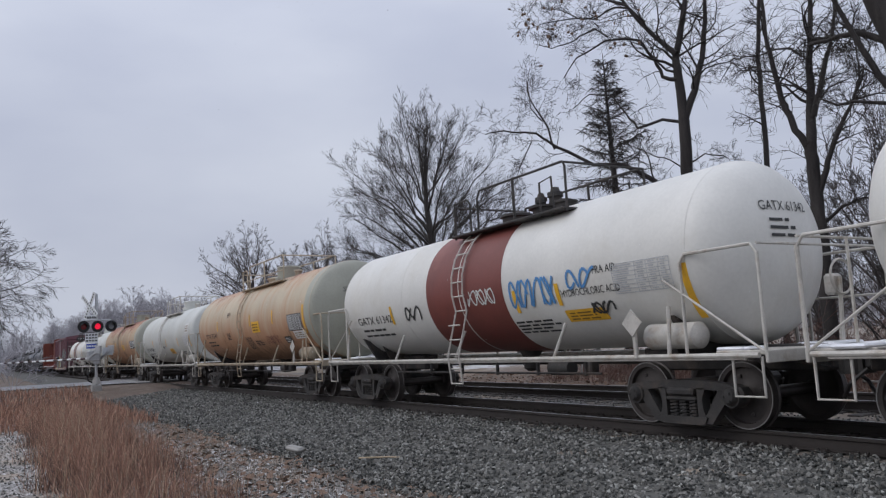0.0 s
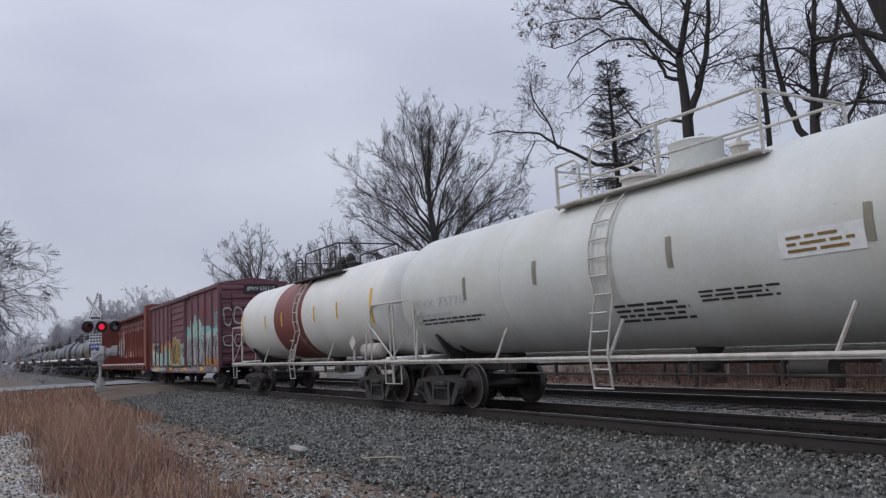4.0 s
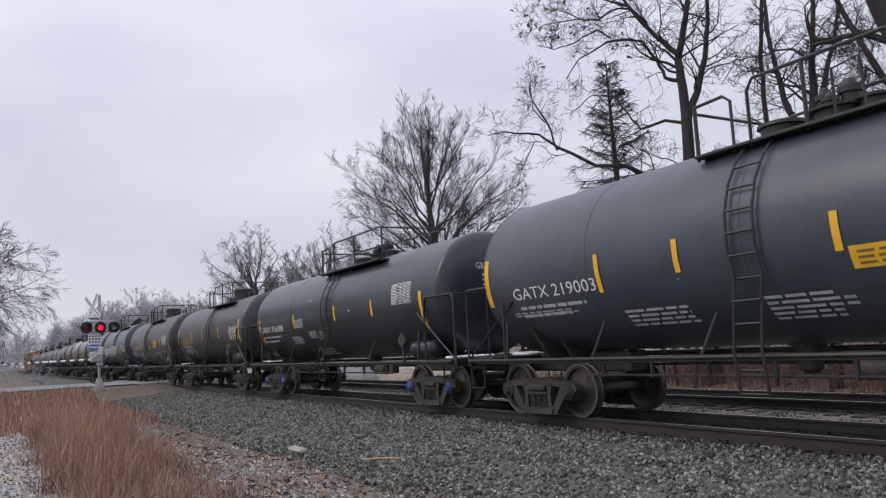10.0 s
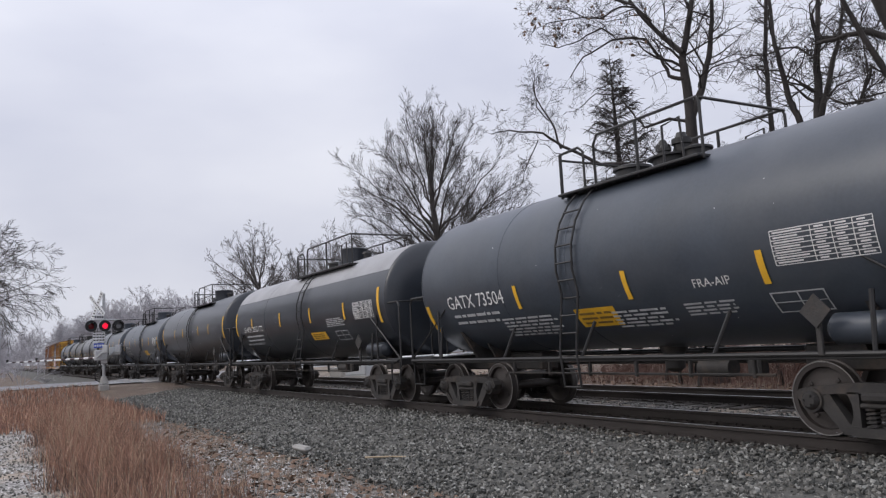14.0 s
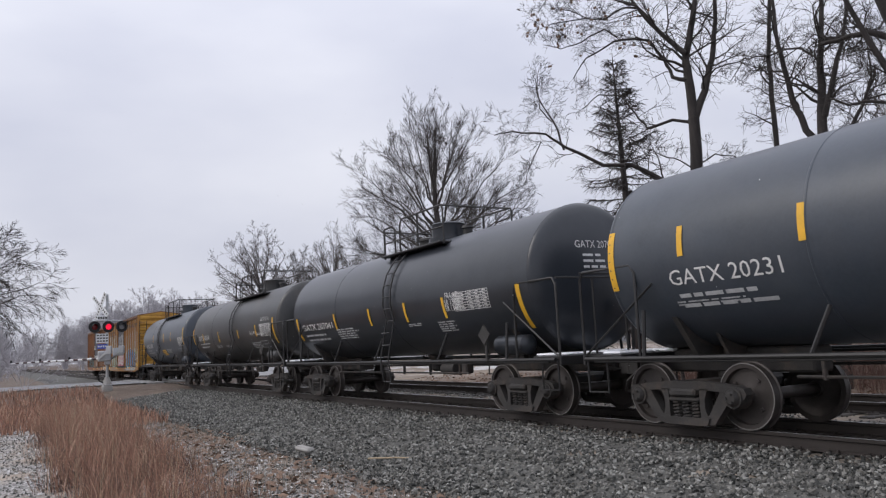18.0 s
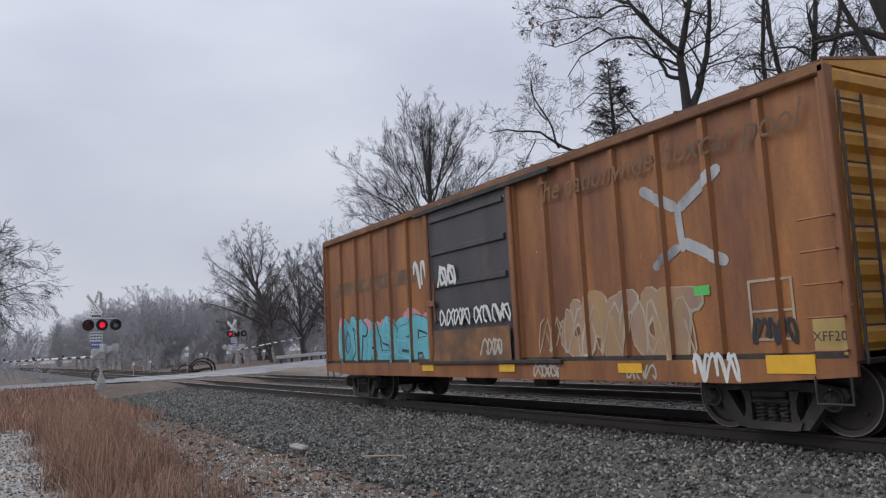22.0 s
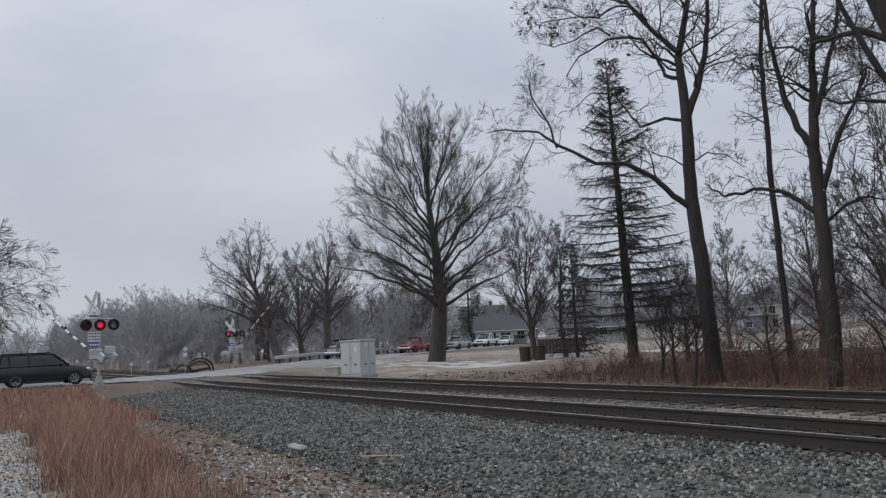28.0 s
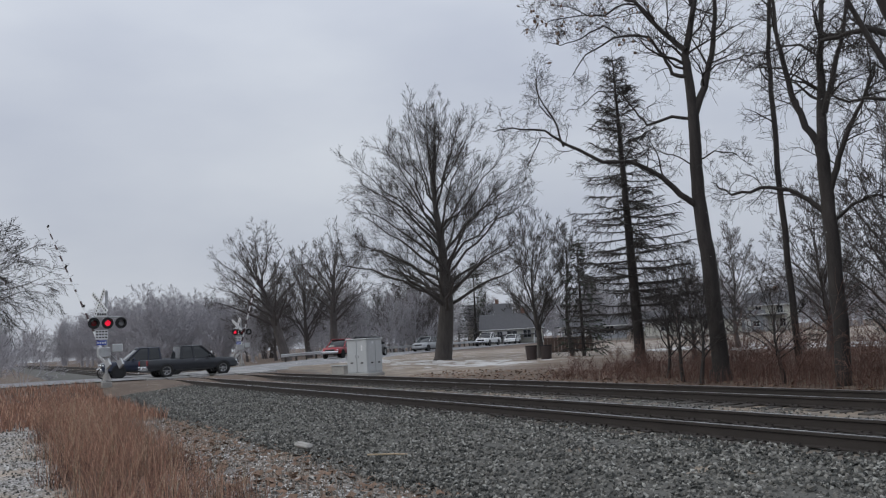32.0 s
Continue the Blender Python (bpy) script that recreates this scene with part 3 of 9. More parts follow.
def spring_geo():
    g = Geo()
    for sx in (-0.18, 0.0, 0.18):
        pts = []
        for k in range(41):
            a = k / 40 * 5 * 2 * math.pi
            pts.append((sx + 0.068 * math.cos(a), 0.068 * math.sin(a), 0.14 + 0.24 * k / 40))
        g.tube(pts, 0.018, 5)
        g.lathe([(0.14, 0.035), (0.38, 0.035)], 8, "z", (sx, 0, 0))
    g.box((0, 0, 0.41), (0.56, 0.2, 0.06), 0.02)
    return to_mesh("spring_set", g, M["truck"])


def wheelset_geo():
    g = Geo()
    for s in (-1, 1):
        y = s * 0.7525
        g.lathe([(-0.07, 0.0), (-0.07, 0.10), (-0.02, 0.12), (0.005, 0.2), (0.0, 0.37), (-0.055, 0.385), (-0.06, 0.45), (0.045, 0.458), (0.06, 0.478), (0.075, 0.478), (0.078, 0.4), (0.055, 0.37), (0.04, 0.2), (0.06, 0.12), (0.09, 0.1), (0.09, 0.0)] if s < 0 else
                [(-0.09, 0.0), (-0.09, 0.1), (-0.06, 0.12), (-0.04, 0.2), (-0.055, 0.37), (-0.078, 0.4), (-0.075, 0.478), (-0.06, 0.478), (-0.045, 0.458), (0.06, 0.45), (0.055, 0.385), (0.0, 0.37), (-0.005, 0.2), (0.02, 0.12), (0.07, 0.1), (0.07, 0.0)], 36, "y", (0, y, 0))
        for k in range(4):
            a = k * math.pi / 2 + 0.3
            g.box((0.27 * math.cos(a), y + s * 0.012, 0.27 * math.sin(a)), (0.05, 0.02, 0.05), 0.006)
    g.lathe([(-1.08, 0.0), (-1.08, 0.07), (-0.75, 0.08), (-0.5, 0.085), (0.5, 0.085), (0.75, 0.08), (1.08, 0.07), (1.08, 0.0)], 14, "y")
    return to_mesh("wheelset", g, M["wheel"])


def rim_geo(s):
    y = s * 0.7525 + s * 0.064
    g = Geo().lathe([(-0.003, 0.442), (-0.003, 0.456), (0.003, 0.456), (0.003, 0.442)], 40, "y", (0, y, 0), close=True)
    return to_mesh("rim_face", g, M["tread"])


def cap_geo():
    g = Geo()
    g.lathe([(0.0, 0.12), (0.05, 0.115), (0.09, 0.08), (0.1, 0.0)], 14, "y")
    for k in range(3):
        q = k * 2.094
        g.box((0.06 * math.cos(q), 0.095, 0.06 * math.sin(q)), (0.03, 0.03, 0.03))
    return g


def bogie(car, x, caps="truck"):
    b = part("bogie", cached("bolster", lambda: to_mesh("bogie", Geo().box((0, 0, 0.56), (0.42, 2.1, 0.22), 0.05).lathe([(0.66, 0.2), (0.76, 0.2), (0.76, 0.0)], 16, "z").box((0, 0, 0.42), (0.3, 1.9, 0.12), 0.03), M["truck"])), None, car, at=pose(x, 0, 0))
    for s in (-1, 1):
        part("side_frame", cached("frame", side_frame_geo), None, b, at=pose(0, s * 0.99, 0))
        part("spring_set", cached("spring", spring_geo), None, b, at=pose(0, s * 0.99, 0))
    for s in (-1, 1):
        for q in (-0.889, 0.889):
            part("bearing_cap", cached(("cap", caps), lambda: to_mesh("bearing_cap", cap_geo(), M[caps])), None, b, at=pose(q, s * 1.06, 0.457, 0, 0, 0 if s > 0 else 180))
    part("brake_beam", cached("beam", lambda: to_mesh("brake_beam", Geo().box((0.3, 0, 0.36), (0.1, 1.6, 0.09), 0.02).box((-0.3, 0, 0.36), (0.1, 1.6, 0.09), 0.02).box((0.36, 0.75, 0.44), (0.08, 0.1, 0.3), 0.03).box((-0.36, 0.75, 0.44), (0.08, 0.1, 0.3), 0.03).box((0.36, -0.75, 0.44), (0.08, 0.1, 0.3), 0.03).box((-0.36, -0.75, 0.44), (0.08, 0.1, 0.3), 0.03), M["truck"])), None, b)
    for s in (-1, 1):
        w = part("wheelset", cached("wheels", wheelset_geo), None, b)
        w.matrix_parent_inverse = pose(s * 0.889, 0, 0.4575)
        wheelsets.append(w)
        # the bright rim is painted on the same casting, so it turns with it
        for e in (-1, 1):
            r = part("rim_face", cached(("rim", e), lambda: rim_geo(e)), None, b, "bright worn rim")
            r.matrix_parent_inverse = pose(s * 0.889, 0, 0.4575)
            wheelsets.append(r)


def coupler_geo():
    g = Geo()
    g.box((-0.55, 0, 0.86), (1.0, 0.18, 0.2), 0.04)
    g.plate([(-0.1, -0.16), (0.12, -0.2), (0.2, -0.1), (0.1, -0.02), (0.2, 0.12), (0.1, 0.2), (-0.1, 0.14)], 0.3, (0, 0, 0.86), "xy")
    g.tube([(-0.2, 0.2, 0.78), (0.0, 0.28, 0.6), (0.15, 0.2, 0.42), (0.25, 0.05, 0.4)], 0.028, 6)
    g.tube([(-0.35, -0.95, 0.95), (-0.25, -0.4, 0.85), (-0.1, 0.0, 0.76)], 0.016, 5)
    return to_mesh("coupler", g, M["truck"])


def patch(g, surf, x0, x1, z0, z1, lift=0.008, nz=None, skew=0.0):
    nz = nz or max(1, int(abs(z1 - z0) / 0.12))
    o = len(g.v)
    for j in range(nz + 1):
        z = z0 + (z1 - z0) * j / nz
        k = skew * j / nz
        g.v += [surf(x0 + k, z, lift), surf(x1 + k, z, lift)]
    g.f += [(o + 2 * j, o + 2 * j + 1, o + 2 * j + 3, o + 2 * j + 2) for j in range(nz)]
    return g


def lettering(text, size, surf, x, z, material, parent, name="lettering", shear=0.0, spacing=1.0, lift=0.009, width=None):
    """Words laid on a surface; x, z: their lower left corner."""
    cu = bpy.data.curves.new("t", "FONT")
    cu.body, cu.size, cu.shear, cu.space_character, cu.resolution_u = text, size, shear, spacing, 2
    ob = bpy.data.objects.new("t", cu)
    me = bpy.data.meshes.new_from_object(ob)
    bpy.data.objects.remove(ob)
    bpy.data.curves.remove(cu)
    k = 1.0
    if width:
        k = width / max(1e-6, max(v.co.x for v in me.vertices))
    for v in me.vertices:
        v.co = surf(x + v.co.x * k, z + v.co.y, lift)
    me.materials.clear()
    me.materials.append(material)
    me.name = name
    return part(name, me, None, parent)


def bars(surf, rng, rows, x, z, w, h, gap, ragged=0.35, broken=True):
    """Small print that cannot be read: rows of short bars."""
    g = Geo()
    for i in range(rows):
        a, end = x, x + w * (1 - ragged * rng.random())
        while a < end:
            b = min(end, a + (rng.uniform(0.12, 0.4) if broken else w))
            if b - a > 0.02:
                patch(g, surf, a, b, z - i * gap, z - i * gap + h, nz=1)
            a = b + 0.05
    return g


def table(surf, x, z, w, h, rows=7):
    """A stencilled loading table: a frame with cells."""
    g = Geo()
    for j in range(rows + 1):
        zz = z + h * j / rows
        patch(g, surf, x, x + w, zz - 0.006, zz + 0.006, nz=1)
    rng = random.Random(int(x * 97))
    for k in (0, 0.42, 0.62, 0.82, 1):
        patch(g, surf, x + w * k - 0.006, x + w * k + 0.006, z, z + h, lift=0.010)
    for j in range(rows):
        for a, b in ((0.03, 0.38), (0.46, 0.59), (0.66, 0.79), (0.86, 0.97)):
            patch(g, surf, x + w * a, x + w * (a + (b - a) * rng.uniform(0.6, 1.0)), z + h * (j + 0.36) / rows, z + h * (j + 0.68) / rows, lift=0.012, nz=1)
    return g


DISH = [(0, 1), (0.03, 0.993), (0.075, 0.972), (0.12, 0.93), (0.17, 0.85), (0.24, 0.68), (0.29, 0.5), (0.33, 0.25), (0.345, 0)]
BOWL = [(0, 1), (0.12, 0.985), (0.25, 0.935), (0.38, 0.85), (0.5, 0.72), (0.59, 0.53), (0.64, 0.3), (0.66, 0)]


def tank_car(label, fx, rx, R=1.45, zc=2.57, over=1.0, shell="black", head=None, rail="black_rail", stripe="yellow", mark="", mark_mat="letter_white",
             caps="truck", dome=0.45, top=None, band=None, seed=0, sheet="letter_white", snow=True, extra=None, housing="round", two_tone=False, crown=None,
             bowl=False, ladder=0.0, walk_x=(-0.8, 2.8), ends=None, flank=None, text_at=None, table_at=None, plates=(), blocks=(), words=(), panel=None):
    """A tank car; fx and rx: where its two bogies stand at the start."""
    rng = random.Random(seed)
    mid, half = (fx + rx) / 2, (fx - rx) / 2
    L = half + over            # half length of the tank's straight part
    prof = BOWL if bowl else DISH
    E = half + 1.78            # half length of the frame
    car = thing("tank_car", label, "tank car", "cars of the freight train", at=pose(mid, YC, 0))
    train.append((car, mid))
    sm, rm, tm = M[shell], M[rail], M["truck"]
    cm = M[crown] if crown else rm

    def surf(x, z, lift):
        a = (z - zc) / R
        return (x, -(R + lift) * math.cos(a), zc + (R + lift) * math.sin(a))
    def on_head(y, z):
        return L + 0.014 + float(np.interp(math.hypot(y, z - zc) / R, [q[1] for q in prof[::-1]], [q[0] for q in prof[::-1]]))
    headmat = M[head] if head else sm
    tank = part("tank", Geo().lathe([(-L, R)] + [(-L + 2 * L * k / 10, R) for k in range(1, 10)] + [(L, R)], 64, c=(0, 0, zc)), sm, car)
    for s in (-1, 1):
        pr = [(L + q, R * r) for q, r in prof]
        part("tank_head", Geo().lathe(pr if s > 0 else [(-a, r) for a, r in pr][::-1], 64, c=(0, 0, zc)), headmat, tank)
        g = Geo()
        for x in ((L - 0.02) * s, ladder - 0.3 + 0.25 * s if s > 0 else -L * 0.45):
            g.lathe([(x - 0.02, R + 0.001), (x - 0.012, R + 0.007), (x + 0.012, R + 0.007), (x + 0.02, R + 0.001)], 64, c=(0, 0, zc))
        pieces("weld_seam", g, sm, tank)
    if band:
        part("painted_band", Geo().lathe([(band[0], R + 0.004), (band[1], R + 0.004)], 64, c=(0, 0, zc)), M[band[2]], tank, "grey-beige painted end" if band[2] == "olive" else "dull red painted band")
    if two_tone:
        # pale grey strip over the upper 120 degrees of the shell
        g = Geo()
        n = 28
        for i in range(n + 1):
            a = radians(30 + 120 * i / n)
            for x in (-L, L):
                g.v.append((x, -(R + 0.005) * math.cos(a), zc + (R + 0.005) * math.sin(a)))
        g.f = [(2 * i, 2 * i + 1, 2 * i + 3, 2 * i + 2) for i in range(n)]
        part("frosted_crown", g, M["grey_top"], tank, "pale grey crown of the tank")
    # frame: stub sills, side sills, saddles
    for s in (-1, 1):
        part("stub_sill", Geo().box((s * (half + 0.1), 0, 0.93), (3.3, 0.42, 0.36), 0.03), tm, car)
        g = Geo()
        g.plate([(-0.7, 0.98), (0.7, 0.98), (1.12, 1.6), (0.9, 1.5), (0.5, 1.25), (0, 1.16), (-0.5, 1.25), (-0.9, 1.5), (-1.12, 1.6)], 0.1, (s * half, 0, 0), "yz")
        g.plate([(-0.55, 0.98), (0.55, 0.98), (0.8, 1.4), (0.4, 1.24), (0, 1.18), (-0.4, 1.24), (-0.8, 1.4)], 0.06, (s * (half - 0.45), 0, 0), "yz")
        pieces("saddle", g, tm, car)
        part("end_platform", Geo().box((s * (E - 0.42), 0, 1.05), (0.84, 2.7, 0.06), 0.01).box((s * (E - 0.02), 0, 1.0), (0.05, 2.8, 0.16), 0.01), rm, car)
        if snow:
            gs = Geo()
            for k in range(5):
                gs.box((s * (E - 0.42) + rng.uniform(-0.25, 0.25), rng.uniform(-1.15, 0.6), 1.1), (rng.uniform(0.3, 0.6), rng.uniform(0.3, 0.7), 0.05), 0.024)
            pieces("snow_patch", gs, M["snow"], car, "thin snow on the end platform")
        part("coupler", cached("coupler", coupler_geo), None, car, at=pose(s * (E + 0.2), 0, 0, 0, 0, 0 if s > 0 else 180))
        # end handrails
        for y in (-1.38, 1.38):
            x0, x1 = s * (E - 0.03), s * (E - 1.3)
            r = part("end_handrail", Geo().tube([(x0, y, 1.03), (x0, y, 2.3), (x0 - s * 0.09, y, 2.42), (x1 + s * 0.09, y, 2.42), (x1, y, 2.3), (x1, y, 1.03)], 0.024, 7).tube([(x0, y, 1.75), (x1, y, 1.75)] if y > 0 else [(x0, y, 1.05), (x1 - s * 0.35, y, 2.1)], 0.018, 6), rm, car)
            part("sill_step", Geo().tube([(s * (E - 0.1), y, 1.0), (s * (E - 0.1), y, 0.5), (s * (E - 0.55), y, 0.5), (s * (E - 0.55), y, 1.0)], 0.02, 6), rm, car)
        part("end_rail", Geo().tube([(s * (E - 0.03), -1.38, 2.42), (s * (E - 0.03), 1.38, 2.42)], 0.02, 6).tube([(s * (E - 0.1), -0.5, 1.05), (s * (E - 0.1), -0.5, 2.42)], 0.02, 6), rm, car)
        bogie(car, s * half, caps)
    for y in (-1.43, 1.43):
        part("side_sill", Geo().tube([(-E + 0.1, y, 1.02), (E - 0.1, y, 1.02)], 0.035, 8).box((0, y * 0.985, 0.985), (2 * E - 0.6, 0.05, 0.05), 0.008), rm, car)
        g = Geo()
        for x in (-half * 0.55, -half * 0.05, half * 0.55):
            g.tube([(x, y, 1.02), (x + 0.22, y * 0.9, 1.6)], 0.028, 6)
        for x in (-half - 0.35, half + 0.2):
            g.tube([(x, y, 1.02), (x, y * 0.96, 1.72)], 0.03, 6)
        pieces("sill_strut", g, rm, car)
    # ladder over the side, platform, rails and fittings on the crown
    lx = ladder
    for y in (-1, 1):
        g, steps_ = Geo(), Geo()
        for dx in (-0.21, 0.21):
            pts = [(lx + dx, y * 1.52, 0.55), (lx + dx, y * 1.58, 1.1)]
            pts += [(lx + dx, y * (R + 0.07) * math.cos(a), zc + (R + 0.07) * math.sin(a)) for a in [radians(q) for q in (-20, -5, 10, 25, 40, 52)]]
            g.tube(pts, 0.02, 6)
        for k in range(11):
            z = 0.56 + k * 0.29
            a = math.asin(max(-0.95, min(0.95, (z - zc) / (R + 0.07))))
            yy = max(1.52 if z < 1.8 else 0, (R + 0.07) * math.cos(a))
            steps_.tube([(lx - 0.21, y * yy, z), (lx + 0.21, y * yy, z)], 0.016, 5)
        pieces("rung", steps_, rm, part("ladder", g, rm, car))
    pz, (x0, x1) = zc + R * 0.80, walk_x
    for y in (-0.95, 0.95):
        part("walkway", Geo().box(((x0 + x1) / 2, y * 0.93, pz + 0.05), (x1 - x0, 0.36, 0.045), 0.01), cm, car)
        g = Geo()
        zt = zc + R + 0.62
        g.tube([(x0, y, pz), (x0, y, zt - 0.12)], 0.03, 6).tube([(x0, y, zt - 0.12), (x0 + 0.5, y, zt - 0.1), (x0 + 0.62, y, zt - 0.2), (x0 + 0.62, y, pz)], 0.024, 6)
        g.tube([(x0 + 0.9, y, pz), (x0 + 0.9, y, zt - 0.15), (x0 + 1.0, y, zt), (x1 - 0.05, y, zt), (x1, y, zt - 0.08), (x1, y, pz)], 0.024, 6)
        g.tube([((x0 + x1) / 2 + 0.3, y, pz), ((x0 + x1) / 2 + 0.3, y, zt)], 0.028, 6)
        g.tube([(x0, y, pz + 0.4), (x1, y, pz + 0.4)] if seed % 3 == 0 else [(x1 - 0.75, y, pz), (x1 - 0.75, y, zt - 0.25), (x1 - 0.4, y, zt - 0.2), (x1 - 0.36, y, pz)], 0.02, 6)
        part("crown_railing", g, cm, car)
    pieces("cross_rail", Geo().tube([(x0, -0.95, pz + 0.7), (x0, 0.95, pz + 0.7)], 0.024, 6).tube([(x1, -0.95, zc + R + 0.6), (x1, 0.95, zc + R + 0.6)], 0.024, 6), cm, car)
    ct = zc + R
    dx = x0 + 0.55 * (x1 - x0)
    if housing == "round":
        part("valve_housing", Geo().lathe([(ct - 0.05, 0.5), (ct + 0.05, 0.5), (ct + 0.05, 0.42), (ct + dome - 0.08, 0.42), (ct + dome - 0.03, 0.44), (ct + dome, 0.40), (ct + dome + 0.01, 0.0)], 24, "z", (dx, 0, 0)), M[top] if top else sm, car)
        part("relief_valve", Geo().lathe([(ct - 0.05, 0.12), (ct + 0.18, 0.12), (ct + 0.2, 0.16), (ct + 0.26, 0.14), (ct + 0.28, 0.0)], 14, "z", (dx + 0.75, 0.1, 0)), rm, car)
    else:
        g = Geo()
        for ox, oy, r, h in ((0, 0, 0.34, 0.16), (-0.12, -0.1, 0.1, 0.42), (0.15, 0.05, 0.13, 0.5), (0.5, 0, 0.2, 0.2), (0.05, -0.25, 0.09, 0.3)):
            g.lathe([(ct - 0.06, r), (ct + h * 0.6, r), (ct + h * 0.62, r * 1.25), (ct + h * 0.8, r * 1.25), (ct + h * 0.82, r * 0.8), (ct + h, r * 0.6), (ct + h + 0.02, 0.0)], 14, "z", (dx + ox, oy, 0))
        pieces("valve", g, cm, car)
    part("manway", Geo().lathe([(ct - 0.06, 0.3), (ct + 0.1, 0.3), (ct + 0.11, 0.35), (ct + 0.16, 0.34), (ct + 0.2, 0.2), (ct + 0.21, 0.0)], 20, "z", (x0 + 0.25 * (x1 - x0), 0, 0)), cm, car)
    # under the belly: outlet, pipe, brake gear
    part("outlet", Geo().lathe([(0.72, 0.08), (0.78, 0.16), (1.0, 0.17), (1.15, 0.25)], 14, "z", (0.4, 0, 0)), tm, car)
    part("brake_pipe", Geo().tube([(-E + 0.3, 0.4, 0.8), (-half * 0.5, 0.55, 0.84), (half * 0.5, 0.55, 0.84), (E - 0.3, 0.4, 0.8)], 0.025, 6), tm, car)
    g = Geo()
    for k in range(6):
        x = -half * 0.55 + k * half * 0.24
        g.box((x, -1.2, 0.86), (0.05, 0.06, 0.28), 0.01)
    g.tube([(-half * 0.62, -1.2, 0.76), (half * 0.72, -1.2, 0.76)], 0.02, 6)
    part("cross_hanger", g, tm, car)
    pieces("brake_cylinder", Geo().lathe([(-0.3, 0.0), (-0.28, 0.13), (0.28, 0.13), (0.3, 0.0)], 14, "x", (half * 0.42, -0.7, 0.82)).box((half * 0.6, -0.85, 0.84), (0.22, 0.2, 0.22), 0.03), tm, car)
    part("air_reservoir", Geo().lathe([(-0.55, 0.0), (-0.52, 0.12), (-0.45, 0.19), (0.45, 0.19), (0.52, 0.12), (0.55, 0.0)], 18, "x", (half + 0.05, -1.12, 1.3)), rm if rail != "black_rail" else sm, car)
    part("brake_wheel", Geo().lathe([(-0.02, 0.24), (0, 0.26), (0.02, 0.24), (0, 0.22)], 20, "x", (E - 0.12, 0.45, 2.0), close=True).tube([(E - 0.2, 0.45, 1.05), (E - 0.14, 0.45, 2.0)], 0.03, 6).box((E - 0.25, 0.45, 1.9), (0.16, 0.24, 0.3), 0.04), rm, car)
    part("placard_holder", Geo().plate([(0, -0.2), (0.2, 0), (0, 0.2), (-0.2, 0)], 0.02, (half - 0.42, -1.5, 1.52)).box((half - 0.42, -1.46, 1.2), (0.07, 0.05, 0.4), 0.01), M["white_rail"] if rail != "black_rail" else M["truck"], car)
    # markings of the side that is seen; heights are measured round the shell from the middle of the tank
    st = M[stripe]
    if ends is None:
        ends, flank = [(-L + 0.14, -0.5, 0.4), (L - 0.14, -0.5, 0.4)], [(L * q, -0.25, 0.2) for q in (-0.5, -0.2, 0.3, 0.6)]
    g = Geo()
    for x, u0, u1 in ends:
        patch(g, surf, x - 0.065, x + 0.065, zc + u0, zc + u1)
    pieces("end_stripe", g, st, car, "yellow reflective end stripe")
    g = Geo()
    for x, u0, u1 in flank:
        patch(g, surf, x - 0.05, x + 0.05, zc + u0, zc + u1, lift=0.013)
    pieces("side_stripe", g, st, car, "short yellow reflective stripe")
    mm = M[mark_mat]
    pale = mark_mat == "letter_white" or mark_mat == "letter_yellow"
    if mark:
        x, u, w, h = text_at or (-L + 0.5, -0.45, 2.1, 0.24)
        lettering(mark, max(0.2, h) * 1.38, surf, x, zc + u, mm, car, width=w)
        g = bars(surf, rng, 2, x + 0.1, zc + u - 0.2, w * 0.9, 0.06, 0.16)
        tagged(part("small_stencils", g, M["letter_dim"] if pale else mm, car), kind="stuff")
        lettering(mark, 0.2, lambda a, b, l: (on_head(a, b), a, b), -0.5, zc + 0.5, mm, car, "end_lettering", width=1.0)
        g = bars(lambda a, b, l: (on_head(a, b), a, b), rng, 3, -0.35, zc + 0.34, 0.6, 0.045, 0.11)
        tagged(part("end_stencils", g, mm, car), kind="stuff")
    if table_at:
        x, u, w, h = table_at
        if panel:
            part("table_panel", patch(Geo(), surf, x - 0.05, x + w + 0.05, zc + u - 0.04, zc + u + h + 0.04, lift=0.005), M[panel], car, "painted panel under the loading table")
        part("loading_table", table(surf, x, zc + u, w, h), M[sheet], car)
    g = Geo()
    for x, u, w, h, n in blocks:
        q = bars(surf, rng, n, x, zc + u + h * (n - 1) / n, w, h / n * 0.5, h / n, 0.25)
        g.add(q.v, q.f)
    if g.v:
        tagged(part("fine_print", g, M["letter_dim"] if pale else M["letter_black"], car), kind="stuff")
    for x, u, w, h, mt in plates:
        if mt == "letter_black" and pale:
            g = Geo()
            for a, b in ((u, u + 0.02), (u + h * 0.5, u + h * 0.5 + 0.015), (u + h - 0.02, u + h)):
                patch(g, surf, x, x + w, zc + a, zc + b, nz=1)
            for a in (x, x + w * 0.5, x + w - 0.02):
                patch(g, surf, a, a + 0.02, zc + u, zc + u + h, lift=0.010)
            part("stencilled_box", g, M["letter_dim"], car, "white outlined stencil box")
            continue
        plate = part("notice_plate", patch(Geo(), surf, x, x + w, zc + u, zc + u + h), M[mt], car, "printed notice plate")
        if h > 0.2:
            q = bars(lambda a, b, l: surf(a, b, 0.013), rng, 3, x + w * 0.1, zc + u + h * 0.68, w * 0.8, h * 0.11, h * 0.25, 0.2)
            tagged(part("notice_print", q, M["letter_white" if mt == "letter_black" else "notice_ink"], plate), kind="stuff")
    for word, x, u, w, h in words:
        lettering(word, max(0.13, h) * 1.38, surf, x, zc + u, mm, car, width=w)
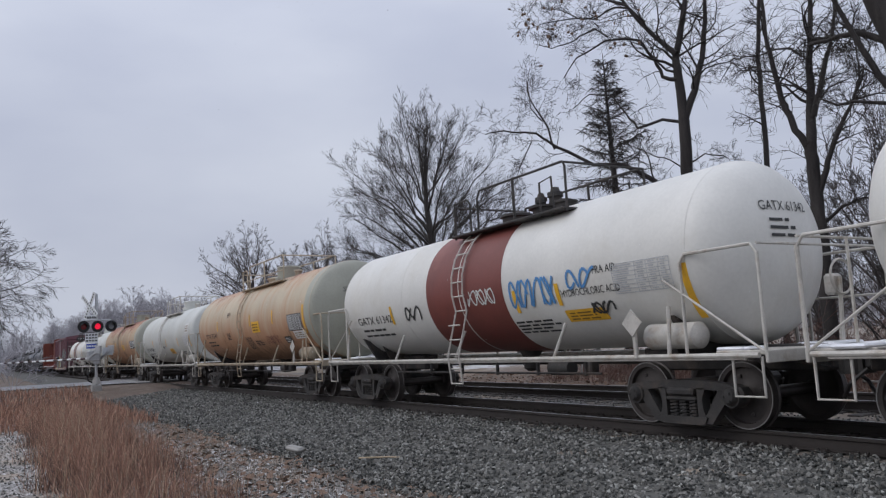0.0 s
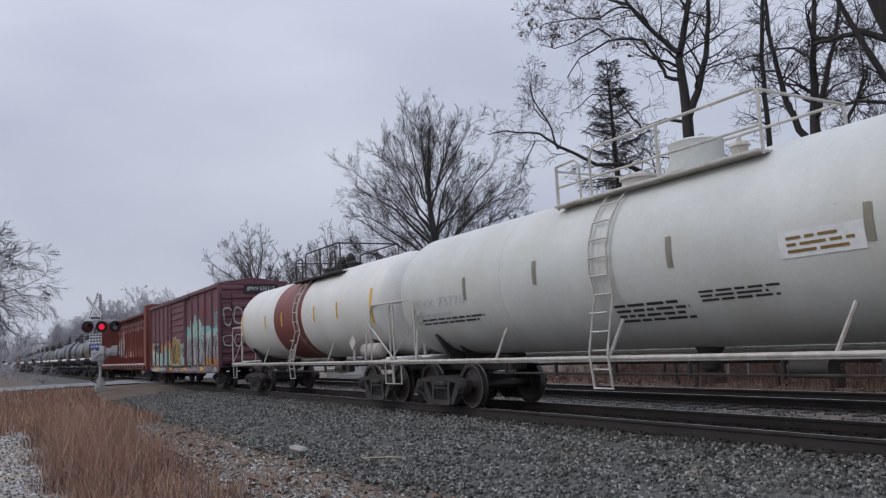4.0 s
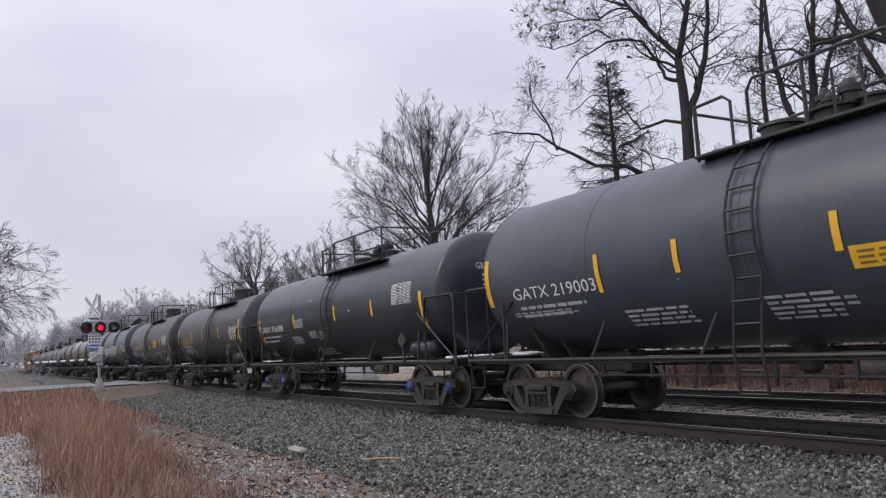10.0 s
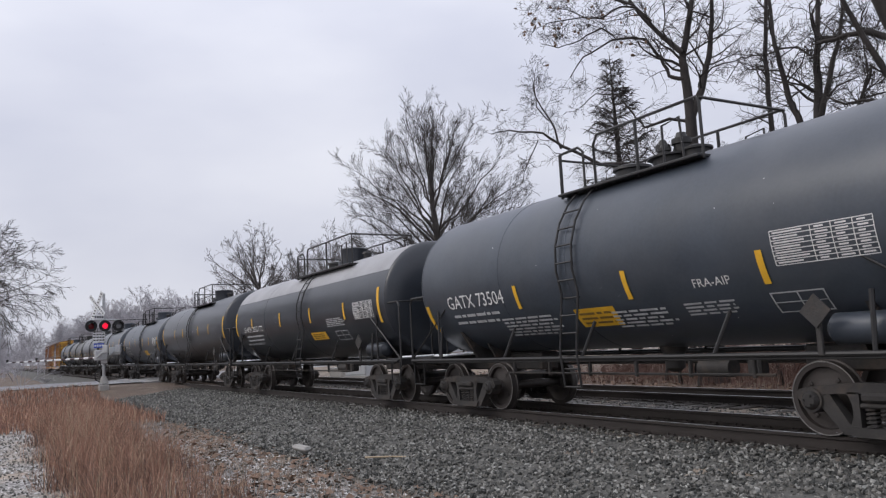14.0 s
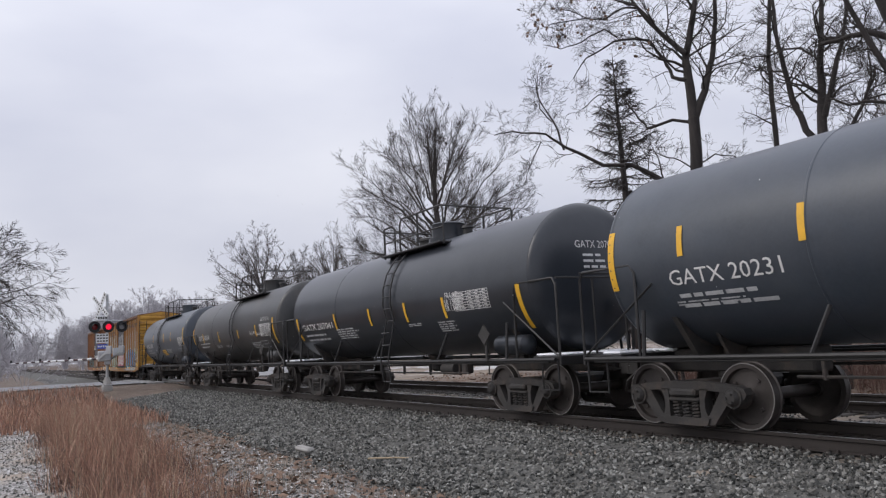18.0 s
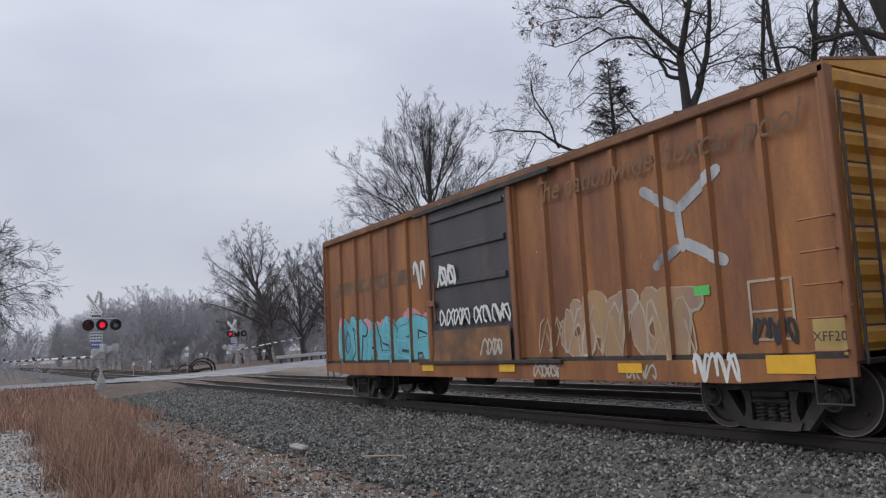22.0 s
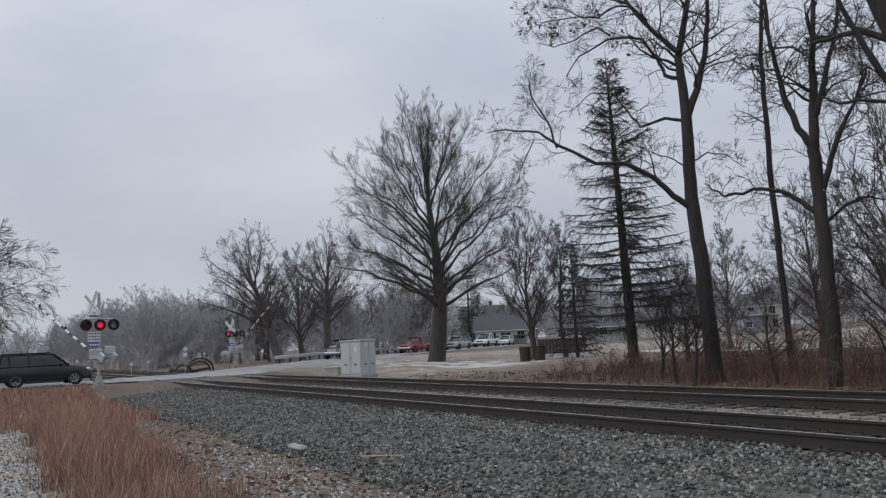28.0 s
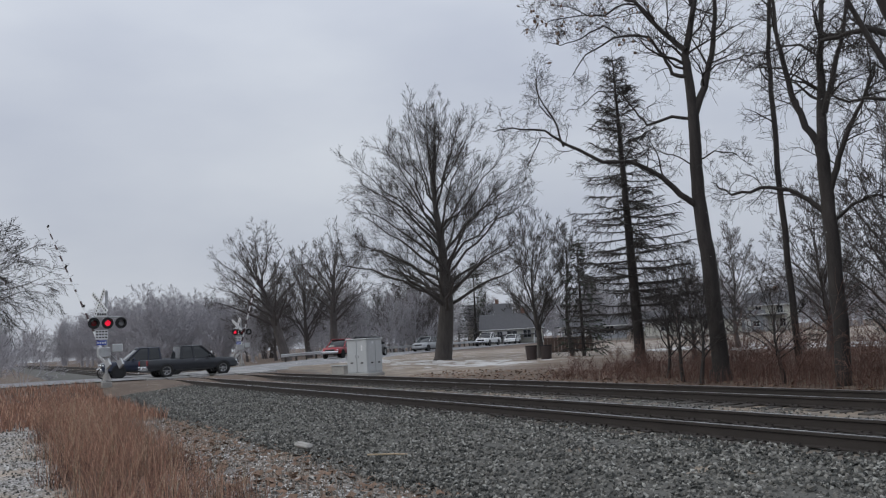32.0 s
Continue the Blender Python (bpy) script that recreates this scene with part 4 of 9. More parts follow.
    if extra:
        extra(car, surf, L, zc, rng)
    return car

M["box_purple"] = mat("faded_maroon_boxcar_paint", (0.17, 0.068, 0.085), 0.55, var=0.25, scale=0.8, fine=20, bump=0.05, stretch=(1.2, 1, 0.25), second=(0.12, 0.05, 0.055), amount=0.42, sharp=0.2)
M["box_yellow"] = mat("rust_streaked_yellow_paint", (0.52, 0.27, 0.045), 0.55, var=0.25, scale=1.4, fine=20, bump=0.05, stretch=(1, 1, 0.3), second=(0.2, 0.075, 0.03), amount=0.53, sharp=0.17)
M["box_brown"] = mat("rust_brown_boxcar_paint", (0.36, 0.15, 0.045), 0.6, var=0.4, scale=1.3, fine=22, bump=0.06, stretch=(1.2, 1, 0.22), second=(0.13, 0.05, 0.03), amount=0.51, sharp=0.17)
M["door_dark"] = mat("dark_door_paint", (0.055, 0.052, 0.06), 0.6, var=0.3, scale=1.2, fine=20, bump=0.06, stretch=(1, 1, 0.4), second=(0.12, 0.08, 0.07), amount=0.32)
M["beam_red"] = mat("oxide_red_flatcar_paint", (0.23, 0.056, 0.035), 0.55, var=0.22, scale=0.9, fine=22, bump=0.05, stretch=(1.2, 1, 0.28), second=(0.14, 0.04, 0.03), amount=0.4, sharp=0.2)
M["box_rust_roof"] = mat("rusty_roof_sheet", (0.16, 0.075, 0.04), 0.75, var=0.35, scale=1.5, fine=20, bump=0.06, second=(0.3, 0.15, 0.05), amount=0.38)
M["box_ghost"] = mat("ghost_of_old_paint", (0.13, 0.075, 0.045), 0.65, var=0.3, scale=2, fine=20, bump=0.04, second=(0.3, 0.14, 0.05), amount=0.42)
M["end_yellow"] = mat("yellow_end_paint", (0.5, 0.27, 0.04), 0.55, var=0.2, scale=1.2, fine=20, bump=0.05, second=(0.24, 0.1, 0.03), amount=0.36)
M["w_sand"] = mat("pale_yellow_panel_paint", (0.42, 0.3, 0.11), 0.6, var=0.2, scale=3)
M["w_shield"] = mat("sprayed_red_shield", (0.26, 0.05, 0.035), 0.6, var=0.25, scale=3)
M["galv"] = mat("galvanised_roof", (0.33, 0.33, 0.34), 0.5, 0.4, 0.25, 2, 20)
for nm, c in (("g_cream", (0.48, 0.41, 0.29)), ("g_white", (0.62, 0.64, 0.62)), ("g_black", (0.025, 0.027, 0.03)), ("g_mint", (0.36, 0.5, 0.44)), ("g_teal", (0.1, 0.42, 0.44)), ("g_blue", (0.08, 0.24, 0.5)),
              ("g_cyan", (0.15, 0.5, 0.58)), ("g_gold", (0.5, 0.34, 0.08)), ("g_orange", (0.6, 0.25, 0.03)), ("g_pink", (0.6, 0.12, 0.2)), ("g_grey", (0.42, 0.4, 0.36)), ("g_lilac", (0.3, 0.28, 0.5)), ("g_green", (0.1, 0.5, 0.12))):
    M[nm] = mat("spray_paint_" + nm[2:], c, 0.6, var=0.2, scale=2.5, fine=25, bump=0.03)


for nm, c, under, k in (("w_cream", (0.45, 0.40, 0.31), (0.3, 0.16, 0.06), 0.4), ("w_white", (0.52, 0.53, 0.5), (0.4, 0.33, 0.24), 0.4), ("w_rose", (0.33, 0.22, 0.17), (0.4, 0.24, 0.08), 0.42),
                        ("w_cyan", (0.13, 0.43, 0.5), (0.05, 0.2, 0.26), 0.38), ("w_mint", (0.38, 0.5, 0.43), (0.2, 0.3, 0.24), 0.38), ("w_blue", (0.06, 0.17, 0.36), (0.12, 0.28, 0.48), 0.42),
                        ("w_silver", (0.4, 0.41, 0.42), (0.1, 0.1, 0.11), 0.42), ("w_gold", (0.4, 0.26, 0.06), (0.23, 0.13, 0.05), 0.42), ("w_orange", (0.5, 0.23, 0.05), (0.3, 0.1, 0.06), 0.42),
                        ("w_pink", (0.55, 0.22, 0.27), (0.5, 0.4, 0.36), 0.45), ("w_teal", (0.16, 0.42, 0.4), (0.3, 0.46, 0.43), 0.42)):
    M[nm] = mat("worn_spray_" + nm[2:], c, 0.6, var=0.25, scale=1.6, fine=30, bump=0.03, stretch=(1.2, 1, 0.5), second=under, amount=k, sharp=0.14)

# skeletons of made-up letter forms in a unit box
FORMS = ([[(0, 0), (0.38, 1), (0.62, 1), (1, 0)], [(0.22, 0.4), (0.8, 0.4)]], [[(1, 0.85), (0.55, 1), (0.12, 0.82), (0.25, 0.56), (0.8, 0.44), (0.92, 0.16), (0.45, 0), (0, 0.14)]],
         [[(1, 1), (0.08, 0.95), (0.08, 0.05), (1, 0)], [(0.1, 0.52), (0.8, 0.5)]], [[(0, 0), (0.06, 1), (0.9, 0.05), (1, 1)]], [[(0, 1), (0.05, 0.22), (0.5, 0), (0.95, 0.2), (1, 1)]],
         [[(0.05, 0), (0.05, 1), (0.75, 0.96), (0.92, 0.75), (0.7, 0.52), (0.1, 0.5)], [(0.5, 0.5), (1, 0)]], [[(0, 1), (1, 0.96)], [(0.5, 0.98), (0.46, 0)]], [[(0.5, 1), (0.06, 0.7), (0.1, 0.2), (0.55, 0), (0.95, 0.3), (0.88, 0.8), (0.5, 1)]])


class Paint:
    """Sprayed shapes on a panelled side: convex outlines in layers, laid on the panels and again on the posts that stand proud."""

    def __init__(self, car, y, posts=(), post_y=0.0, half=0.05):
        self.car, self.y, self.posts, self.post_y, self.half = car, y, posts, post_y, half
        self.sheets, self.count = {}, 0

    def poly(self, pts, material, layer):
        self.count += 1
        off = 0.0016 * layer + 0.0000035 * (self.count % 400)
        g = self.sheets.setdefault((material, layer), Geo())
        area = sum(p[0] * q[1] - q[0] * p[1] for p, q in zip(pts, pts[1:] + pts[:1]))
        if area < 0:
            pts = pts[::-1]
        g.add([(a, self.y - off, b) for a, b in pts], [tuple(range(len(pts)))])
        x0, x1 = min(p[0] for p in pts), max(p[0] for p in pts)
        for c in self.posts:
            if x1 < c - self.half or x0 > c + self.half:
                continue
            q = pts
            for lim, sg in ((c - self.half, 1), (c + self.half, -1)):
                out = []
                for (ax, az), (bx, bz) in zip(q, q[1:] + q[:1]):
                    ia, ib = (ax - lim) * sg >= 0, (bx - lim) * sg >= 0
                    if ia:
                        out.append((ax, az))
                    if ia != ib:
                        k = (lim - ax) / (bx - ax)
                        out.append((lim, az + (bz - az) * k))
                q = out
                if len(q) < 3:
                    break
            if len(q) > 2:
                g.add([(a, self.post_y - off, b) for a, b in q], [tuple(range(len(q)))])

    def stroke(self, pts, width, material, layer):
        r = width / 2
        for (ax, az), (bx, bz) in zip(pts, pts[1:]):
            d = math.hypot(bx - ax, bz - az)
            if d < 1e-4:
                continue
            nx, nz = -(bz - az) / d * r, (bx - ax) / d * r
            self.poly([(ax + nx, az + nz), (ax - nx, az - nz), (bx - nx, bz - nz), (bx + nx, bz + nz)], material, layer)
        for x, z in pts:
            self.poly([(x + r * math.cos(k * math.pi / 4 + 0.39), z + r * math.sin(k * math.pi / 4 + 0.39)) for k in range(8)], material, layer)

    def cloud(self, x0, x1, z0, z1, material, layer, seed, n=9):
        """A soft-edged field of overlapping bursts."""
        rng = random.Random(seed)
        for k in range(n):
            cx = x0 + (x1 - x0) * (k + 0.5) / n
            p = blob(rng, (x1 - x0) / n * rng.uniform(1.3, 1.9), (z1 - z0) * rng.uniform(0.7, 1.05), 14, 0.1)
            cz = (z0 + z1) / 2 + rng.uniform(-0.1, 0.1) * (z1 - z0)
            pts = [(min(x1 + 0.2, max(x0 - 0.2, cx + a)), max(z0, cz + b)) for a, b in p]
            c = (cx, cz)
            for u, v in zip(pts, pts[1:] + pts[:1]):
                self.poly([c, u, v], material, layer)

    def letters(self, x0, x1, z0, z1, count, fill, line, layer, seed, fat=0.26, edge=0.07, lean=0.12, shine=None, halo=None):
        """Fat sprayed letter forms with outlines; they spell nothing."""
        rng = random.Random(seed)
        w, h = (x1 - x0) / count, z1 - z0
        last = -1
        for i in range(count):
            k = rng.randrange(len(FORMS))
            while k == last:
                k = rng.randrange(len(FORMS))
            last = k
            ox, oz = x0 + w * i, z0 + rng.uniform(-0.05, 0.05) * h
            sx, sz = w * rng.uniform(1.0, 1.25), h * rng.uniform(0.82, 1.05)
            ox -= 0.1 * w
            for line_ in FORMS[k]:
                pts = [(ox + sx * (0.1 + 0.8 * a) + lean * h * (b - 0.3) + rng.gauss(0, 0.09) * w, oz + sz * (0.1 + 0.8 * b) + rng.gauss(0, 0.06) * h) for a, b in line_]
                fw = fat * min(w, h) * rng.uniform(0.9, 1.1)
                if halo:
                    self.stroke(pts, fw + edge * 3.4, halo, layer)
                self.stroke([(a + edge * 0.5, b - edge * 0.5) for a, b in pts], fw + edge * 2, line, layer + 1)
                self.stroke(pts, fw, fill, layer + 2 + i % 2)
                if shine:
                    self.stroke([(a - fw * 0.2, b + fw * 0.2) for a, b in pts], 0.025, shine, layer + 4)

    def scrawl(self, x, z, w, h, material, layer, seed, n=5, thick=0.035):
        rng = random.Random(seed)
        for i in range(n):
            ph, k = rng.uniform(0, 6.28), rng.uniform(0.7, 1.3)
            pts = []
            for j in range(11):
                a = j / 10 * 2 * math.pi * k
                pts.append((x + w / n * (i + 0.5 + 0.48 * math.sin(a + ph) + 0.3 * (j / 10 - 0.5)), z + h * (0.5 + 0.5 * math.cos(1.7 * a + 2 * ph))))
            self.stroke(pts, thick, material, layer)

    def plate(self, x0, x1, z0, z1, material, layer):
        self.poly([(x0, z0), (x1, z0), (x1, z1), (x0, z1)], material, layer)

    def done(self):
        for (material, layer), g in self.sheets.items():
            tagged(part("sprayed_paint", g, M[material], self.car, "sprayed graffiti paint", smooth=0), kind="stuff")


def blob(rng, w, h, n=26, k=0.16, e=2.6):
    """An uneven rounded outline, w by h."""
    ph = [rng.uniform(0, 6.28) for _ in range(3)]
    out = []
    for i in range(n):
        a = 2 * math.pi * i / n
        c, s = math.cos(a), math.sin(a)
        r = (abs(c) ** e + abs(s) ** e) ** (-1 / e) * (1 + k * math.sin(2 * a + ph[0]) * 0.5 + k * 0.5 * math.sin(3 * a + ph[1]) + k * 0.35 * math.sin(5 * a + ph[2]))
        out.append((c * r * w / 2, s * r * h / 2))
    return out


def fan(poly, x, z, y, hole=None):
    """A filled outline, split about its middle; with hole it is a ring to the smaller outline."""
    g = Geo()
    n = len(poly)
    if hole:
        g.v = [(x + a, y, z + b) for a, b in poly] + [(x + a, y, z + b) for a, b in hole]
        g.f = [(i, (i + 1) % n, n + (i + 1) % n, n + i) for i in range(n)]
    else:
        g.v = [(x, y, z)] + [(x + a, y, z + b) for a, b in poly]
        g.f = [(0, 1 + i, 1 + (i + 1) % n) for i in range(n)]
    return g


def tag_scrawl(car, x, z, y, w, h, material, seed, n=5):
    """A thin sprayed scrawl."""
    rng = random.Random(seed)
    g = Geo()
    for i in range(n):
        cx = x + w * (i + 0.5) / n
        pts = [(cx + rng.uniform(-0.6, 0.6) * w / n, y - 0.006 - 0.003 * i, z + h * k) for k in (rng.uniform(0, 0.3), rng.uniform(0.6, 1), rng.uniform(0.2, 0.6), rng.uniform(0, 1))]
        for j, (a, b) in enumerate(zip(pts, pts[1:])):
            a, b = (a[0], a[1] - 0.001 * j, a[2]), (b[0], b[1] - 0.001 * j, b[2])
            d = Vector(b) - Vector(a)
            s = Vector((-d.z, 0, d.x)).normalized() * 0.022 if d.length > 0.01 else Vector((0.02, 0, 0))
            a, b = Vector(a), Vector(b)
            g.quad(a - s, b - s, b + s, a + s)
    tagged(part("scrawl", g, M[material], car, "sprayed scrawl", smooth=0), kind="stuff")


def box_car(label, front, back, body, door, sill_z=0.66, eave=4.33, posts=(7, 7), door_w=3.1, roof="galv", seed=0, end=None, ribs=10):
    """An outside-post box car; front and back: where its body ends at the start."""
    mid, H = (front + back) / 2, (front - back) / 2
    hw = 1.49
    car = thing("box_car", label, "box car", "cars of the freight train", at=pose(mid, YC, 0))
    train.append((car, mid))
    bm, tm = M[body], M["truck"]
    dw = door_w / 2
    dc = -0.15
    stands = []
    for s in (-1, 1):
        for x0, x1 in ((-H, dc - dw), (dc + dw, H)):
            part("side_panel", Geo().box(((x0 + x1) / 2, s * (hw - 0.13), (sill_z + 0.28 + eave) / 2), (x1 - x0, 0.06, eave - sill_z - 0.28)), bm, car)
            n = posts[0] if x0 < dc - dw - 0.01 else posts[1]
            for k in range(n):
                if s < 0:
                    stands.append(x0 + 0.1 + (x1 - x0 - 0.2) * k / (n - 1))
                x = x0 + 0.1 + (x1 - x0 - 0.2) * k / (n - 1)
                part("side_post", cached(("post", body, eave), lambda: to_mesh("side_post", Geo().plate([(-0.085, 0.06), (-0.045, -0.03), (0.045, -0.03), (0.085, 0.06)], eave - sill_z - 0.5, (0, 0, (eave + sill_z + 0.24) / 2), "xy"), bm)), None, car, at=pose(x, s * (hw - 0.06), 0, 0, 0, 0 if s < 0 else 180))
        part("side_sill", Geo().plate([(-H, sill_z + 0.3), (H, sill_z + 0.3), (H, sill_z + 0.1), (H * 0.8, sill_z), (-H * 0.8, sill_z), (-H, sill_z + 0.1)], 0.05, (0, s * (hw - 0.02), 0)), bm, car)
        part("roof_rail", Geo().box((0, s * (hw - 0.04), eave - 0.04), (2 * H, 0.1, 0.13), 0.02), M[roof], car)
        g = Geo().box((dc, s * (hw - 0.05), (sill_z + 0.32 + eave - 0.15) / 2), (door_w - 0.1, 0.05, eave - sill_z - 0.47))
        ribs_ = Geo()
        for k in range(ribs):
            z = sill_z + 0.5 + (eave - sill_z - 0.85) * k / (ribs - 1)
            ribs_.plate([(-0.03 * s, -0.07), (0.035 * s, -0.045), (0.035 * s, 0.045), (-0.03 * s, 0.07)], door_w - 0.3, (dc, s * (hw - 0.01), z), "yz")
        d = part("door", g, M[door], car, "sliding door with pressed ribs")
        pieces("rib", ribs_, M[door], d)
        part("door_rod", Geo().tube([(dc - dw + 0.12, s * (hw + 0.05), sill_z + 0.45), (dc - dw + 0.12, s * (hw + 0.05), eave - 0.3)], 0.022, 6).box((dc - dw + 0.14, s * (hw + 0.05), 2.2), (0.3, 0.06, 0.14), 0.02).tube([(dc - dw + 0.3, s * (hw + 0.04), 2.7), (dc - dw + 0.3, s * (hw + 0.07), 2.2), (dc - dw + 0.3, s * (hw + 0.04), 1.8)], 0.018, 6), bm, d)
        pieces("door_post", Geo().box((dc - dw - 0.05, s * (hw - 0.02), (sill_z + eave) / 2 + 0.1), (0.14, 0.1, eave - sill_z - 0.35), 0.02).box((dc + dw + 0.05, s * (hw - 0.02), (sill_z + eave) / 2 + 0.1), (0.14, 0.1, eave - sill_z - 0.35), 0.02), bm, car)
        pieces("door_track", Geo().box((dc + 0.4, s * (hw + 0.02), sill_z + 0.3), (door_w * 1.6, 0.08, 0.07), 0.01).box((dc + 0.4, s * (hw + 0.02), eave - 0.12), (door_w * 1.6, 0.09, 0.1), 0.01), tm, car)
        g = Geo()
        for k in range(5 if s < 0 else 4):
            g.tube([(H - 0.5, s * (hw + 0.01), 1.05 + 0.38 * k), (H - 0.5, s * (hw + 0.06), 1.05 + 0.38 * k), (H - 0.06, s * (hw + 0.06), 1.05 + 0.38 * k), (H - 0.06, s * (hw + 0.01), 1.05 + 0.38 * k)], 0.014, 5)
            g.tube([(-H + 0.5, s * (hw + 0.01), 1.05 + 0.38 * k), (-H + 0.5, s * (hw + 0.06), 1.05 + 0.38 * k), (-H + 0.06, s * (hw + 0.06), 1.05 + 0.38 * k), (-H + 0.06, s * (hw + 0.01), 1.05 + 0.38 * k)], 0.014, 5)
        pieces("grab_iron", g, bm, car)
        for x in (-H + 0.3, H - 0.3):
            part("sill_step", Geo().tube([(x - 0.22, s * hw, sill_z + 0.1), (x - 0.22, s * hw, 0.45), (x + 0.22, s * hw, 0.45), (x + 0.22, s * hw, sill_z + 0.1)], 0.018, 6), tm, car)
    # ends with deep horizontal ribs
    for s in (-1, 1):
        g = Geo()
        z0, z1, n = sill_z + 0.28, eave, 9
        prof = []
        for k in range(n):
            a, b = z0 + (z1 - z0) * k / n, z0 + (z1 - z0) * (k + 1) / n
            prof += [(0.0, a), (0.0, a + (b - a) * 0.3), (0.075, a + (b - a) * 0.5), (0.075, a + (b - a) * 0.8)]
        prof.append((0.0, z1))
        for y in (-hw + 0.03, -hw + 0.2, hw - 0.2, hw - 0.03):
            flatten = 0 if abs(y) > hw - 0.1 else 1
            g.v += [(s * (H - 0.05 + p * flatten), y, z) for p, z in prof]
        m = len(prof)
        for j in range(3):
            for k in range(m - 1):
                q = (j * m + k, (j + 1) * m + k, (j + 1) * m + k + 1, j * m + k + 1)
                g.f.append(q if s > 0 else q[::-1])
        part("end_wall", g, M[end] if end else bm, car, smooth=20)
        pieces("corner_post", Geo().box((s * (H - 0.04), -hw + 0.05, (sill_z + eave) / 2 + 0.13), (0.1, 0.12, eave - sill_z - 0.26), 0.015).box((s * (H - 0.04), hw - 0.05, (sill_z + eave) / 2 + 0.13), (0.1, 0.12, eave - sill_z - 0.26), 0.015), bm, car)
        part("end_gable", Geo().plate([(-hw, eave), (hw, eave), (hw, eave + 0.05), (0, eave + 0.27), (-hw, eave + 0.05)], 0.06, (s * (H - 0.04), 0, 0), "yz"), M[end] if end else bm, car)
        g = Geo()
        for k in range(9):
            g.tube([(s * (H + 0.06), -hw + 0.12, 0.95 + 0.37 * k), (s * (H + 0.06), -hw + 0.56, 0.95 + 0.37 * k)], 0.014, 5)
        g.tube([(s * (H + 0.06), -hw + 0.12, 0.9), (s * (H + 0.06), -hw + 0.12, 4.0)], 0.02, 5).tube([(s * (H + 0.06), -hw + 0.56, 0.9), (s * (H + 0.06), -hw + 0.56, 4.0)], 0.02, 5)
        part("end_ladder", g, tm, car)
        part("stub_sill", Geo().box((s * (H - 1.3), 0, 0.88), (2.9, 0.5, 0.3), 0.03), tm, car)
        part("coupler", cached("coupler", coupler_geo), None, car, at=pose(s * (H + 0.5), 0, 0, 0, 0, 0 if s > 0 else 180))
        bogie(car, s * (H - 1.5))
    part("floor", Geo().box((0, 0, sill_z + 0.3), (2 * H - 0.1, 2 * hw - 0.16, 0.14)).box((0, 0, sill_z + 0.18), (2 * H - 4, 0.7, 0.3), 0.03), tm, car)
    n = 14
    w = 2 * H / n
    ridge = part("roof", Geo().box((0, 0, eave + 0.25), (2 * H - 0.02, 0.3, 0.03), 0.008), M[roof], car, "ribbed metal roof")
    sheet_ = to_mesh("roof_panel", Geo().plate([(-hw, eave + 0.02), (-hw, eave + 0.05), (0, eave + 0.26), (hw, eave + 0.05), (hw, eave + 0.02), (0, eave + 0.22)], w - 0.03, (0, 0, 0), "yz"), M[roof])
    rib_ = to_mesh("roof_rib", Geo().tube([(0, -hw, eave + 0.05), (0, 0, eave + 0.27), (0, hw, eave + 0.05)], 0.03, 5), M[roof])
    for k in range(n):
        part("roof_panel", sheet_, None, ridge, at=pose(-H + w * (k + 0.5), 0, 0))
        part("roof_rib", rib_, None, ridge, at=pose(-H + w * (k + 0.98), 0, 0))
    part("brake_gear", Geo().box((1.2, -0.7, 0.62), (0.5, 0.3, 0.3), 0.05).lathe([(-0.4, 0.0), (-0.38, 0.16), (0.38, 0.16), (0.4, 0.0)], 14, "x", (-1.2, -0.6, 0.6)).tube([(-H + 2, 0.2, 0.55), (H - 2, 0.2, 0.55)], 0.025, 6), tm, car)
    return car, H, hw, stands


